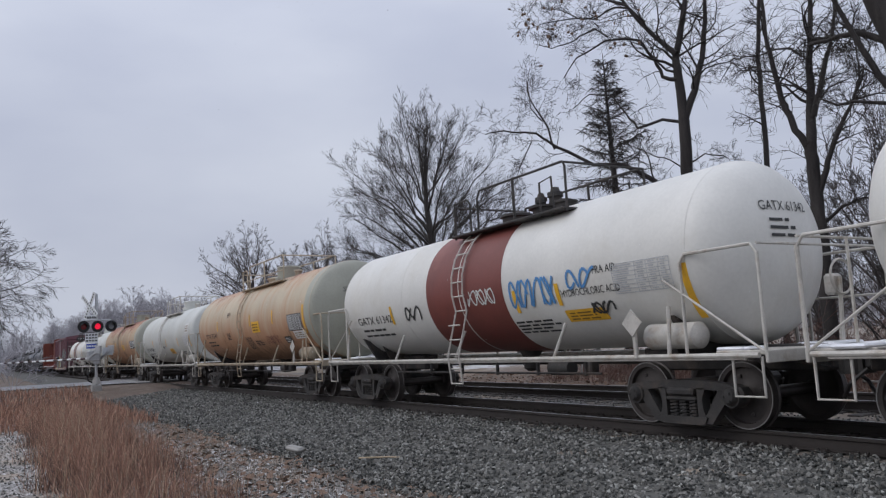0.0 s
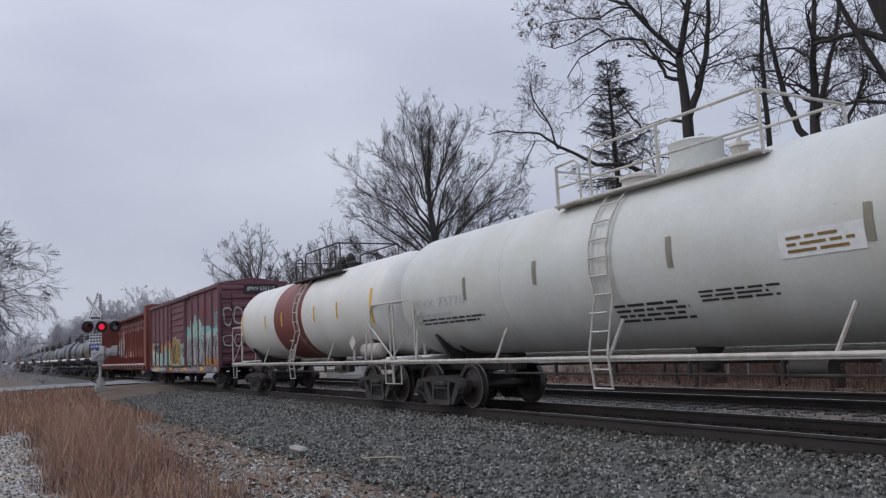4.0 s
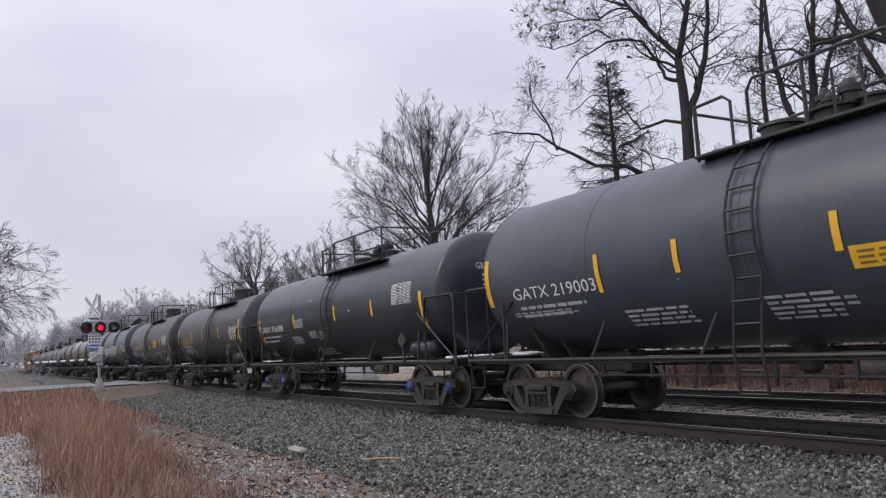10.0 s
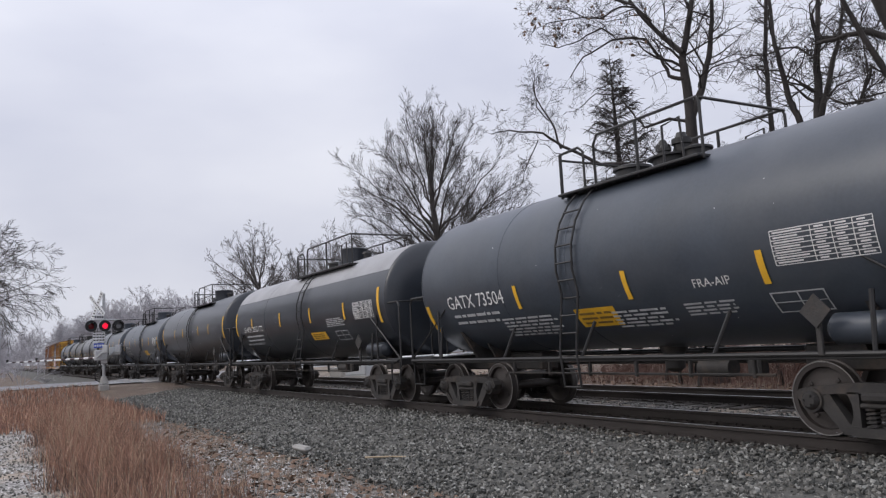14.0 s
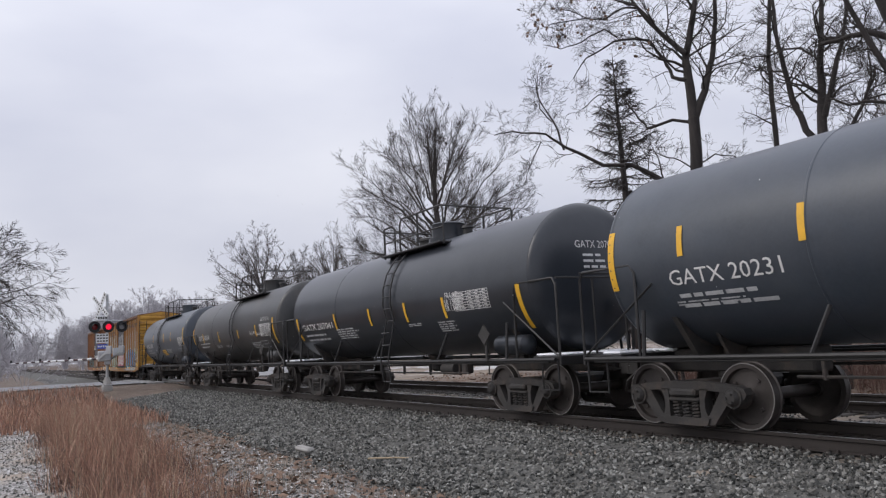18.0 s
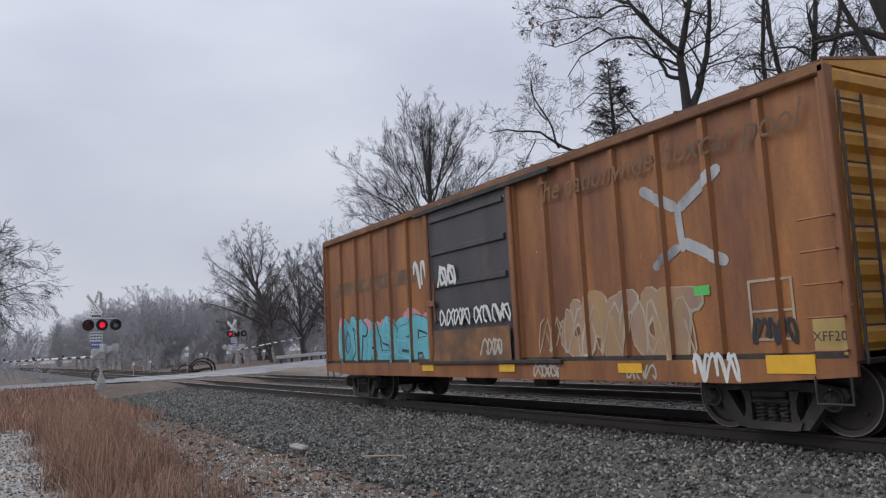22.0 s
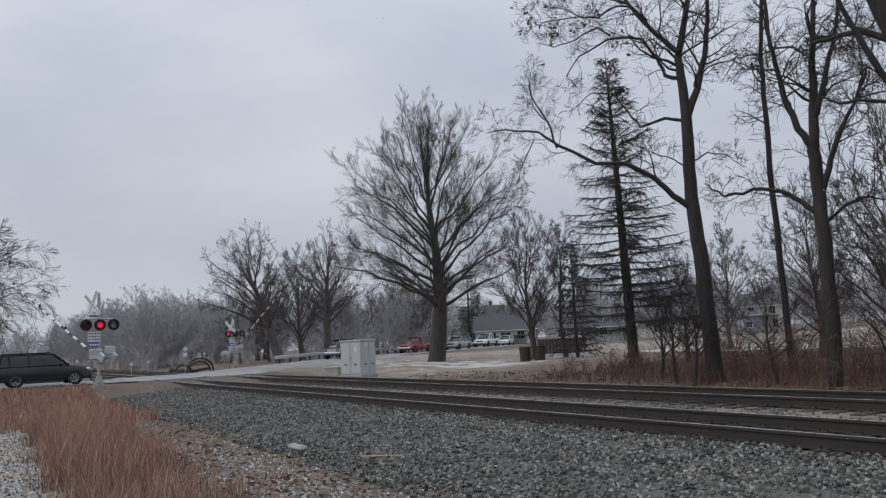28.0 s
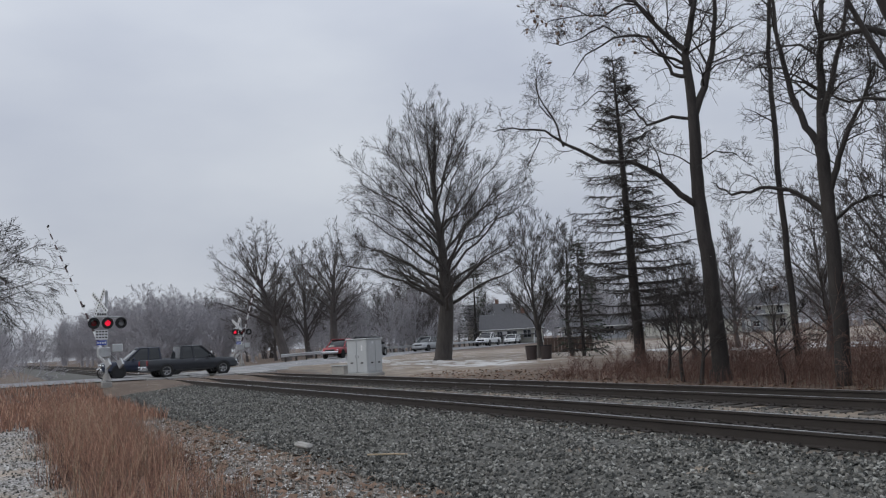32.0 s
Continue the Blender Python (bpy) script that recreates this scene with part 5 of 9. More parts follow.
def centre_beam(label, front, back):
    mid, H = (front + back) / 2, (front - back) / 2
    car = thing("centre_beam_flat_car", label, "flat car", "cars of the freight train", at=pose(mid, YC, 0))
    train.append((car, mid))
    bm, tm = M["beam_red"], M["truck"]
    top, deck = 4.62, 1.12
    part("deck", Geo().box((0, 0, deck - 0.06), (2 * H - 0.2, 2.9, 0.12), 0.02).box((0, 0, 0.85), (2 * H - 3, 0.7, 0.42), 0.04), bm, car)
    for s in (-1, 1):
        part("side_sill", Geo().box((0, s * 1.45, deck - 0.16), (2 * H - 0.3, 0.1, 0.3), 0.02), bm, car)
        # bulkhead with rounded shoulders
        part("bulkhead", Geo().plate([(-1.48, 0.75), (1.48, 0.75), (1.48, top + 0.0), (1.2, top + 0.08), (-1.2, top + 0.08), (-1.48, top)], 0.12, (s * (H - 0.08), 0, 0), "yz"), bm, car)
        pieces("bulkhead_flange", Geo().box((s * (H - 0.4), -1.46, (top + 0.8) / 2), (0.7, 0.05, top - 0.8), 0.01).box((s * (H - 0.4), 1.46, (top + 0.8) / 2), (0.7, 0.05, top - 0.8), 0.01), bm, car)
        part("coupler", cached("coupler", coupler_geo), None, car, at=pose(s * (H + 0.45), 0, 0, 0, 0, 0 if s > 0 else 180))
        bogie(car, s * (H - 2.05))
        g = Geo()
        for k in range(7):
            g.tube([(s * (H + 0.02), -1.3, 1.0 + 0.42 * k), (s * (H + 0.02), -0.8, 1.0 + 0.42 * k)], 0.016, 5)
        g.box((s * (H + 0.02), 0.3, 3.4), (0.2, 1.2, 0.08), 0.01)
        part("end_ladder", g, tm, car)
        for y in (-1.4, 1.4):
            part("sill_step", Geo().tube([(s * (H - 0.2), y, 0.8), (s * (H - 0.2), y, 0.42), (s * (H - 0.62), y, 0.42), (s * (H - 0.62), y, 0.8)], 0.02, 6), tm, car)
    # middle wall: one panel a bay, most with an oval opening
    n = 18
    x0, w = -10.44, 1.195
    z0, z1 = deck, top - 0.12
    h = z1 - z0

    def bay(hole):
        g = Geo()
        k = 40
        if not hole:
            return g.box((0, 0, (z0 + z1) / 2), (w, 0.05, h))
        zc = 2.84
        for y in (-0.025, 0.025):
            for i in range(k):
                a = 2 * math.pi * i / k + math.pi / k
                c, s = math.cos(a), math.sin(a)
                g.v.append((0.335 * c, y, zc + 0.82 * s))
            for i in range(k):
                a = 2 * math.pi * i / k + math.pi / k
                c, s = math.cos(a), math.sin(a)
                m = max(abs(c), abs(s))
                g.v.append((w / 2 * c / m, y, (z0 + z1) / 2 + h / 2 * s / m))
        for i in range(k):
            j = (i + 1) % k
            g.f += [(i, k + i, k + j, j)[::-1], (2 * k + i, 3 * k + i, 3 * k + j, 2 * k + j), (i, j, 2 * k + j, 2 * k + i)]
        return g
    solid, holed = to_mesh("wall_panel", bay(False), bm), to_mesh("wall_panel", bay(True), bm)
    for k in range(n):
        part("wall_panel", holed if 2 <= k <= 15 else solid, None, car, at=pose(x0 + w * (k + 0.5), -0.0, 0))
    rib = to_mesh("upright", Geo().plate([(-0.06, -0.1), (0.06, -0.1), (0.06, 0.1), (-0.06, 0.1)], h, (0, 0, (z0 + z1) / 2), "xy").plate([(-0.62, 0), (-0.1, 0), (-0.1, 0.55)], 0.03, (0, 0, z0), "yz"), bm)
    tab = to_mesh("strap_bracket", Geo().box((-0.14, -0.06, top - 0.42), (0.05, 0.03, 0.2), 0.01).box((-0.19, -0.06, top - 0.5), (0.13, 0.03, 0.045), 0.01).box((0.13, -0.06, top - 0.5), (0.05, 0.03, 0.18), 0.01).box((0.18, -0.06, top - 0.55), (0.12, 0.03, 0.045), 0.01), M["g_white"])
    hook = to_mesh("strap_hook", Geo().box((0.16, -0.05, 0), (0.13, 0.03, 0.04), 0.008).box((0.12, -0.05, -0.04), (0.035, 0.03, 0.12), 0.008), M["g_white"])
    low = to_mesh("snow_ridge", Geo().box((0, -1.3, deck + 0.02), (w * 0.74, 0.3, 0.05), 0.024), M["snow"])
    tie = to_mesh("winch", Geo().box((0, -1.52, deck - 0.17), (0.16, 0.12, 0.2), 0.03).lathe([(-0.09, 0.05), (0.09, 0.05)], 10, "x", (0, -1.55, deck - 0.2)), tm)
    for k in range(n + 1):
        part("upright", rib, None, car, at=pose(x0 + w * k, 0, 0))
        part("strap_bracket", tab, None, car, at=pose(x0 + w * k, 0, 0))
        part("winch", tie, None, car, at=pose(x0 + w * k, 0, 0))
        for q, z in ((0, 3.72), (-0.33, 1.9)):
            part("strap_hook", hook, None, car, at=pose(x0 + w * k + q, 0, z + 0.06 * math.sin(k * 2.3)))
        if 0 < k < n + 1:
            part("snow_ridge", low, None, car, at=pose(x0 + w * (k - 0.5), 0, 0))
    part("top_chord", Geo().plate([(-0.42, top - 0.02), (-0.36, top - 0.14), (-0.08, top - 0.1), (0.08, top - 0.1), (0.36, top - 0.14), (0.42, top - 0.02), (0.2, top + 0.06), (-0.2, top + 0.06)], 2 * H - 0.3, (0, 0, 0), "yz"), bm, car)
    part("brake_gear", Geo().lathe([(-0.4, 0.0), (-0.38, 0.17), (0.38, 0.17), (0.4, 0.0)], 14, "x", (0.6, -0.5, 0.62)).tube([(-H + 2, 0.3, 0.6), (H - 2, 0.3, 0.6)], 0.025, 6).box((3, -0.6, 0.6), (0.4, 0.3, 0.3), 0.04), tm, car)
    y = -0.05
    p = Paint(car, -0.035, [x0 + w * k for k in range(n + 1)], -0.108, 0.06)
    p.letters(-10.4, -7.4, 1.95, 3.2, 3, "w_white", "g_black", 0, 74, 0.36, 0.07, 0.15, halo="w_white")
    p.letters(-8.6, -7.3, 1.7, 2.3, 2, "g_lilac", "g_black", 6, 76, 0.3, 0.05, 0.3)
    p.done()
    for xx, zz in ((-H + 0.15, 2.9), (-H + 0.2, 1.6)):
        tag_scrawl(car, xx, zz, -1.49, 0.5, 0.6, "g_white", int(zz * 10))
    rng = random.Random(4)
    sf = lambda a, b, l: (a, -0.026 - l, b)
    for a, b in ((-H + 3.6, 3.75), (-H + 4.6, 1.75), (-H + 7.2, 2.0), (-1.0, 3.9), (-3.1, 1.8), (H - 3.0, 2.6), (H - 5.4, 3.9), (H * 0.25, 3.8), (H * 0.42, 1.85), (H * 0.55, 1.8)):
        g = bars(sf, rng, 5, a, b, 0.7, 0.05, 0.12)
        tagged(part("small_stencils", g, M["letter_white"], car), kind="stuff")
    return car


def motions():
    # an even run, but for two short hitches
    times = [(t, 0.0) for t in (0.0, 4.0, 8.0, 16.0, 20.0, 24.0, 28.0, 32.0)]
    for t, off in ((1.0, -0.5), (13.0, 0.5)):
        times += [(t + k, 0.0) for k in (-0.4, -0.2, -0.1, -1 / 30, 1 / 30, 0.1, 0.2, 0.4)] + [(t, off)]
    for car, x in train:
        walk(car, [(t, pose(x + SPEED * t + off, YC, 0)) for t, off in sorted(times)])
    # all wheels roll alike: key the first and let the others follow the same keys
    first = wheelsets[0]
    spin = SPEED / 0.4575
    walk(first, [(k / 30, Euler((0, spin * k / 30 % (2 * math.pi), 0)).to_matrix().to_4x4()) for k in range(961)])
    act, slot = first.animation_data.action, first.animation_data.action_slot
    for w in wheelsets[1:]:
        w.rotation_mode = "QUATERNION"
        w.animation_data_create()
        w.animation_data.action = act
        w.animation_data.action_slot = slot
    for ob, rows in MOVING:
        walk(ob, rows)




# the train, from its head to its tail
tank_car("white tank car with a dull red band, grime on its sill", 6.6, -4.1, R=1.35, zc=2.48, over=0.58, bowl=True, crown="truck", shell="white", rail="white_rail", band=(-0.6, 1.3, "band"), housing="cluster", seed=1)


def scribble(car, surf, x, z, w, h, material, seed, n=5, thick=0.035, label="sprayed scrawl"):
    """A looping sprayed tag on a curved side; it spells nothing."""
    rng = random.Random(seed)
    g = Geo()
    for i in range(n):
        x0 = x + w * i / n
        ph, k = rng.uniform(0, 6.28), rng.uniform(0.7, 1.3)
        pts = []
        for j in range(15):
            a = j / 14 * 2 * math.pi * k
            pts.append((x0 + w / n * (0.5 + 0.48 * math.sin(a + ph) + 0.25 * (j / 14 - 0.5)), z + h * (0.5 + 0.5 * math.cos(1.6 * a + ph * 2))))
        for (xa, za), (xb, zb) in zip(pts, pts[1:]):
            d = math.hypot(xb - xa, zb - za) or 1
            nx, nz = -(zb - za) / d * thick / 2, (xb - xa) / d * thick / 2
            l = 0.014 + 0.0012 * i
            g.quad(surf(xa + nx, za + nz, l), surf(xa - nx, za - nz, l), surf(xb - nx, zb - nz, l), surf(xb + nx, zb + nz, l))
    tagged(part("scrawl", g, M[material], car, label, smooth=0), kind="stuff")


def acid_marks(car, surf, L, zc, rng):
    scribble(car, surf, 1.64, zc - 0.55, 1.28, 0.5, "g_blue", 3, 4, 0.05, "pale blue sprayed scrawl")
    scribble(car, surf, 3.3, zc - 0.32, 0.7, 0.3, "g_blue", 4, 2, 0.05, "pale blue sprayed scrawl")
    scribble(car, surf, 3.75, zc - 0.8, 0.5, 0.2, "letter_black", 6, 2, 0.045, "black sprayed scrawl")
    scribble(car, surf, 0.2, zc - 0.4, 0.95, 0.3, "g_white", 5, 3, 0.03, "white sprayed scrawl on the band")
    scribble(car, surf, -2.6, zc - 0.55, 0.7, 0.3, "letter_black", 7, 2, 0.05, "black sprayed scrawl")


def rust_marks(car, surf, L, zc, rng):
    scribble(car, surf, -0.15, zc - 1.15, 0.75, 0.55, "letter_black", 8, 4, 0.022, "thin black sprayed scrawl")
    scribble(car, surf, 2.2, zc - 0.95, 1.3, 0.3, "band", 9, 5, 0.025, "faint brown sprayed scrawl")


tank_car("white acid tank car with a dull red band and blue scrawls", -8.17, -18.88, R=1.35, zc=2.48, over=0.58, crown="truck", shell="white", rail="white_rail", bowl=True, band=(-1.48, 1.43, "band"), housing="cluster", mark="GATX 61342", mark_mat="letter_black", sheet="letter_dim", seed=2, extra=acid_marks,
         ladder=-0.08, walk_x=(-0.74, 3.01),
         ends=[(5.85, -1.04, -0.17)],
         flank=[(3.02, -0.59, -0.2), (1.77, -0.65, -0.22), (-3.31, -0.61, -0.17)],
         text_at=(-5.3, -0.55, 1.94, 0.15),
         table_at=(4.42, -0.5, 1.19, 0.46),
         plates=[(3.02, -0.93, 1.0, 0.24, 'yellow')],
         blocks=[(1.49, -1.12, 1.31, 0.33, 4)],
         words=[('HYDROCHLORIC ACID', 3.1, -0.45, 1.43, 0.13), ('FRA AIP', 3.97, -0.13, 0.53, 0.09)])
tank_car("beige tank car streaked with orange rust, grey heads", -22.92, -34.48, R=1.47, zc=2.57, over=1.05, shell="rust_a", head="olive", band=(6.38, 6.835, "olive"), rail="tan_rail", mark="STYX 72549", mark_mat="letter_black", sheet="letter_white", panel="letter_black", extra=rust_marks, top="olive", seed=3,
         ladder=-0.39, walk_x=(-1.67, 3.15),
         ends=[(6.24, -0.68, 0.19)],
         flank=[(0.8, -0.22, 0.19), (3.35, -0.25, 0.2), (-3.68, -0.25, 0.16)],
         text_at=(-5.72, -0.49, 1.78, 0.2),
         table_at=(4.83, -0.53, 1.18, 0.45),
         plates=[(0.98, -0.47, 0.88, 0.39, 'yellow'), (5.07, -0.85, 0.99, 0.27, 'letter_white'), (4.02, -0.98, 0.61, 0.25, 'letter_black')],
         blocks=[(0.86, -0.98, 0.88, 0.23, 3), (-2.3, 0.26, 0.47, 0.2, 5), (-2.44, -0.63, 0.51, 0.29, 5)])
tank_car("dirty white tank car with a sooty end", -38.53, -49.32, R=1.39, zc=2.51, over=0.96, shell="grey_white", rail="white_rail", mark="STYX 70301", mark_mat="letter_black", sheet="letter_dim", panel="letter_white", seed=4,
         ladder=-0.79, walk_x=(-1.13, 2.14),
         ends=[(5.93, -0.65, -0.09)],
         flank=[(-3.25, -0.5, -0.07), (0.42, -0.53, -0.13), (3.26, -0.58, -0.14)],
         text_at=(-5.53, -0.74, 2.19, 0.21),
         table_at=(4.62, -0.56, 1.03, 0.48),
         plates=[(0.77, -0.99, 0.96, 0.32, 'yellow'), (3.49, -1.22, 0.71, 0.32, 'letter_black'), (5.03, 0.0, 0.69, 0.46, 'letter_white')],
         blocks=[(-0.62, -0.62, 0.72, 0.16, 3)])
tank_car("beige tank car under heavy red rust, grey heads", -53.39, -65.45, R=1.46, zc=2.58, over=0.94, shell="rust_b", head="olive", band=(6.3, 6.975, "olive"), rail="tan_rail", mark="STYX 72900", mark_mat="letter_black", sheet="letter_white", panel="letter_black", top="olive", seed=5,
         ladder=-0.17, walk_x=(-1.18, 3.0),
         ends=[(-6.75, -0.95, -0.19)],
         flank=[(-1.57, -0.29, 0.05), (1.21, -0.28, 0.14), (3.67, -0.29, 0.15), (-3.98, -0.3, 0.15)],
         text_at=(-5.93, -0.53, 1.7, 0.21),
         table_at=(4.64, -0.45, 1.55, 0.44),
         plates=[(1.35, -0.51, 0.83, 0.34, 'yellow')],
         blocks=[(1.24, -1.0, 0.81, 0.35, 4), (-2.7, 0.07, 0.43, 0.24, 4), (1.23, -1.29, 0.47, 0.15, 2)])
tank_car("long grey-white tank car with faded stencils", -69.55, -82.1, R=1.40, zc=2.50, over=0.95, shell="grey_white", rail="white_rail", mark="TEVX 73776", mark_mat="letter_dim", sheet="letter_dim", stripe="faded_tape", bowl=True, seed=6,
         ladder=-0.39, walk_x=(-1.87, 2.42),
         ends=[(6.53, -0.49, 0.41)],
         flank=[(-4.51, -0.27, 0.18), (-2.14, -0.18, 0.24), (1.05, -0.23, 0.21), (3.99, -0.26, 0.17)],
         text_at=(-6.88, -0.33, 2.31, 0.19),
         table_at=(5.2, -0.39, 1.23, 0.44),
         plates=[(2.83, -0.33, 1.1, 0.32, 'letter_white'), (4.7, -0.9, 0.68, 0.23, 'letter_black')],
         blocks=[(-6.53, -0.72, 2.55, 0.17, 2), (-0.35, -1.04, 1.69, 0.38, 4), (1.4, -0.78, 1.38, 0.2, 3)])
tank_car("white tank car with a dull red band and rusty fittings", -85.40, -96.10, R=1.35, zc=2.48, over=0.58, crown="truck", shell="white", rail="white_rail", bowl=True, band=(-2.0, 0.7, "band"), housing="cluster", sheet="letter_black", seed=7,
         ladder=0.28, walk_x=(-0.74, 3.01))

car, H, hw, stands = box_car("faded maroon box car covered in white and gold graffiti", -99.6, -115.4, "box_purple", "box_purple", posts=(6, 6), roof="box_purple", seed=1)
yp = -hw + 0.092
sf = lambda a, b, l: (a, -hw + 0.02 - l, b)
p = Paint(car, yp, stands, -hw + 0.026)
p.plate(-7.2, -5.05, 1.62, 2.38, "g_black", 1)
p.cloud(-7.7, -1.95, 1.45, 2.3, "w_orange", 0, 1, 8)
p.cloud(-7.4, -2.0, 0.74, 1.75, "w_mint", 2, 2, 9)
p.letters(-7.0, -2.1, 0.8, 1.85, 5, "w_mint", "w_teal", 3, 12, 0.2, 0.06, shine="g_white")
p.scrawl(-4.6, 1.3, 2.0, 0.7, "w_teal", 8, 13, 3, 0.06)
p.cloud(-7.75, -6.6, 0.75, 1.3, "w_orange", 3, 4, 2)
p.cloud(1.35, 7.6, 1.3, 2.75, "w_teal", 0, 5, 9)
p.cloud(1.4, 7.6, 0.72, 2.2, "w_white", 1, 6, 9)
p.letters(1.4, 7.5, 0.98, 2.4, 8, "w_silver", "g_black", 3, 17, 0.36, 0.05, 0.15, shine="g_white", halo="w_white")
p.scrawl(1.5, 1.0, 5.8, 1.2, "g_black", 9, 18, 8, 0.035)
p.letters(2.55, 3.4, 2.35, 3.12, 1, "w_mint", "w_teal", 6, 3, 0.45, 0.05)
p.letters(3.6, 4.5, 2.3, 3.08, 1, "w_mint", "w_teal", 6, 9, 0.45, 0.05)
p.cloud(5.4, 7.2, 0.95, 1.35, "w_orange", 8, 9, 4)
p.scrawl(6.9, 2.55, 0.6, 0.7, "w_teal", 4, 31, 2, 0.04)
p.poly([(4.72, 3.62), (4.78, 3.2), (5.1, 2.72), (5.42, 3.2), (5.47, 3.62)], "w_shield", 4)
p.stroke([(4.72, 3.62), (4.78, 3.2), (5.1, 2.72), (5.42, 3.2), (5.47, 3.62), (4.72, 3.62)], 0.03, "box_purple", 5)
p.done()
p = Paint(car, -hw - 0.04)
p.cloud(-1.7, 1.4, 0.95, 1.5, "w_mint", 0, 7, 5)
p.letters(-1.62, 0.75, 1.05, 2.2, 4, "w_gold", "g_black", 1, 21, 0.6, 0.045, 0.05, halo="w_white")
p.scrawl(-1.5, 1.1, 2.2, 0.95, "g_black", 6, 22, 5, 0.035)
p.scrawl(0.6, 1.2, 0.8, 0.9, "w_mint", 6, 8, 2, 0.07)
p.done()
p = Paint(car, -hw - 0.008)
p.cloud(-7.0, -3.4, 0.72, 0.92, "w_mint", 0, 15, 5)
p.cloud(1.8, 7.4, 0.72, 0.94, "w_silver", 0, 17, 8)
p.scrawl(-1.2, 0.74, 3.2, 0.14, "g_white", 2, 14, 9, 0.025)
p.scrawl(2.6, 0.72, 4.6, 0.2, "g_black", 2, 16, 10, 0.03)
p.done()
lettering("S  M  W", 0.3, sf, -7.05, 2.08, M["letter_white"], car, width=1.75)
lettering("536    117", 0.3, sf, -7.05, 1.72, M["letter_white"], car, width=1.85)
for k in range(4):
    part("sill_tape", Geo().box((-H + 2.6 + 3.4 * k, -hw - 0.016, 0.86), (0.62, 0.012, 0.16)), M["yellow"], car, "yellow reflective tape")
part("end_panel", Geo().box((H + 0.035, 0.35, 4.33 - 0.2), (0.02, 1.5, 0.34)), M["g_black"], car, "black lettering panel on the end")
lettering("SMW 536117", 0.24, lambda a, b, l: (H + 0.047, a, b), -0.28, 4.33 - 0.28, M["letter_white"], car, "end_lettering", width=1.2)
g = Geo()
rng = random.Random(8)
for i in range(5):
    for z0, c in ((2.0, 0), (3.0, 1)):
        p = blob(rng, 0.42, 0.75 if c else 0.5)
        q = fan(p, 0, 0, 0, [(a * 0.8, b * 0.8) for a, b in p])
        g.add([(H + 0.045, -1.1 + 0.45 * i + v[0], z0 + v[2]) for v in q.v], q.f)
part("sprayed_outline", g, M["g_grey"], car, "pale sprayed outlines on the end", smooth=0)

centre_beam("oxide red centre-beam flat car with oval openings", -116.75, -139.82)

B = "black tank car with "
tank_car(B + "yellow lettering and a weathered jacket", -142.63, -151.43, R=1.48, zc=2.59, over=1.02, shell="black", mark="UTLX 601321", mark_mat="letter_yellow", seed=9, housing="cluster", sheet="letter_dim", panel="letter_white",
         ladder=0.42, walk_x=(-1.06, 3.6),
         ends=[(-5.26, -0.41, 0.43), (4.73, -0.54, 0.4)],
         flank=[(-2.07, -0.31, 0.07), (-0.62, -0.35, 0.09), (1.56, -0.37, 0.06)],
         text_at=(-4.56, -0.53, 2.22, 0.26),
         table_at=(3.36, -0.55, 1.33, 0.44),
         plates=[(-1.04, 0.66, 0.62, 0.38, 'letter_yellow')],
         blocks=[(-2.25, -0.57, 0.82, 0.27, 3), (3.36, -0.78, 0.81, 0.11, 2)])
tank_car(B + "white stencils and blue bearing caps", -155.50, -166.49, R=1.38, zc=2.50, over=0.81, shell="black", mark="GBRX 716345", caps="blue_cap", seed=10, dome=0.5,
         ladder=-0.58, walk_x=(-0.89, 2.67),
         ends=[(-6.12, -0.7, 0.12), (5.77, -0.43, 0.06)],
         flank=[(-2.62, -0.33, 0.09), (1.03, -0.36, 0.07), (3.43, -0.38, 0.05)],
         text_at=(-5.88, -0.43, 2.35, 0.24),
         table_at=(4.59, -0.16, 1.08, 0.45),
         plates=[(3.66, -0.93, 0.33, 0.11, 'letter_white'), (4.38, -1.32, 0.6, 0.36, 'letter_dim')],
         blocks=[(4.51, -0.54, 0.96, 0.21, 5), (-2.57, -0.35, 0.75, 0.54, 6), (-3.3, -0.88, 1.15, 0.36, 5), (1.59, -0.62, 0.53, 0.18, 4), (1.58, -0.88, 0.42, 0.09, 2), (-0.59, -1.48, 1.63, 0.4, 3), (0.01, 0.45, 0.53, 0.04, 2)])
tank_car("dark blue-grey tank car with a yellow notice", -170.62, -179.47, R=1.47, zc=2.59, over=0.91, shell="blue_black", mark="GATX 219003", seed=11, housing="cluster",
         ladder=0.66, walk_x=(-0.36, 2.51),
         ends=[(-5.24, -0.58, 0.32), (5.04, -0.57, 0.32)],
         flank=[(-2.13, -0.55, 0.06), (-0.49, -0.4, 0.07), (1.91, -0.41, 0.05)],
         text_at=(-4.49, -0.5, 2.26, 0.22),
         table_at=(3.79, -0.39, 1.13, 0.37),
         plates=[(2.01, -0.64, 0.89, 0.27, 'yellow')],
         blocks=[(-4.64, -0.83, 1.98, 0.1, 2), (-1.84, -1.22, 1.34, 0.37, 4), (0.69, -1.28, 1.24, 0.45, 5)])
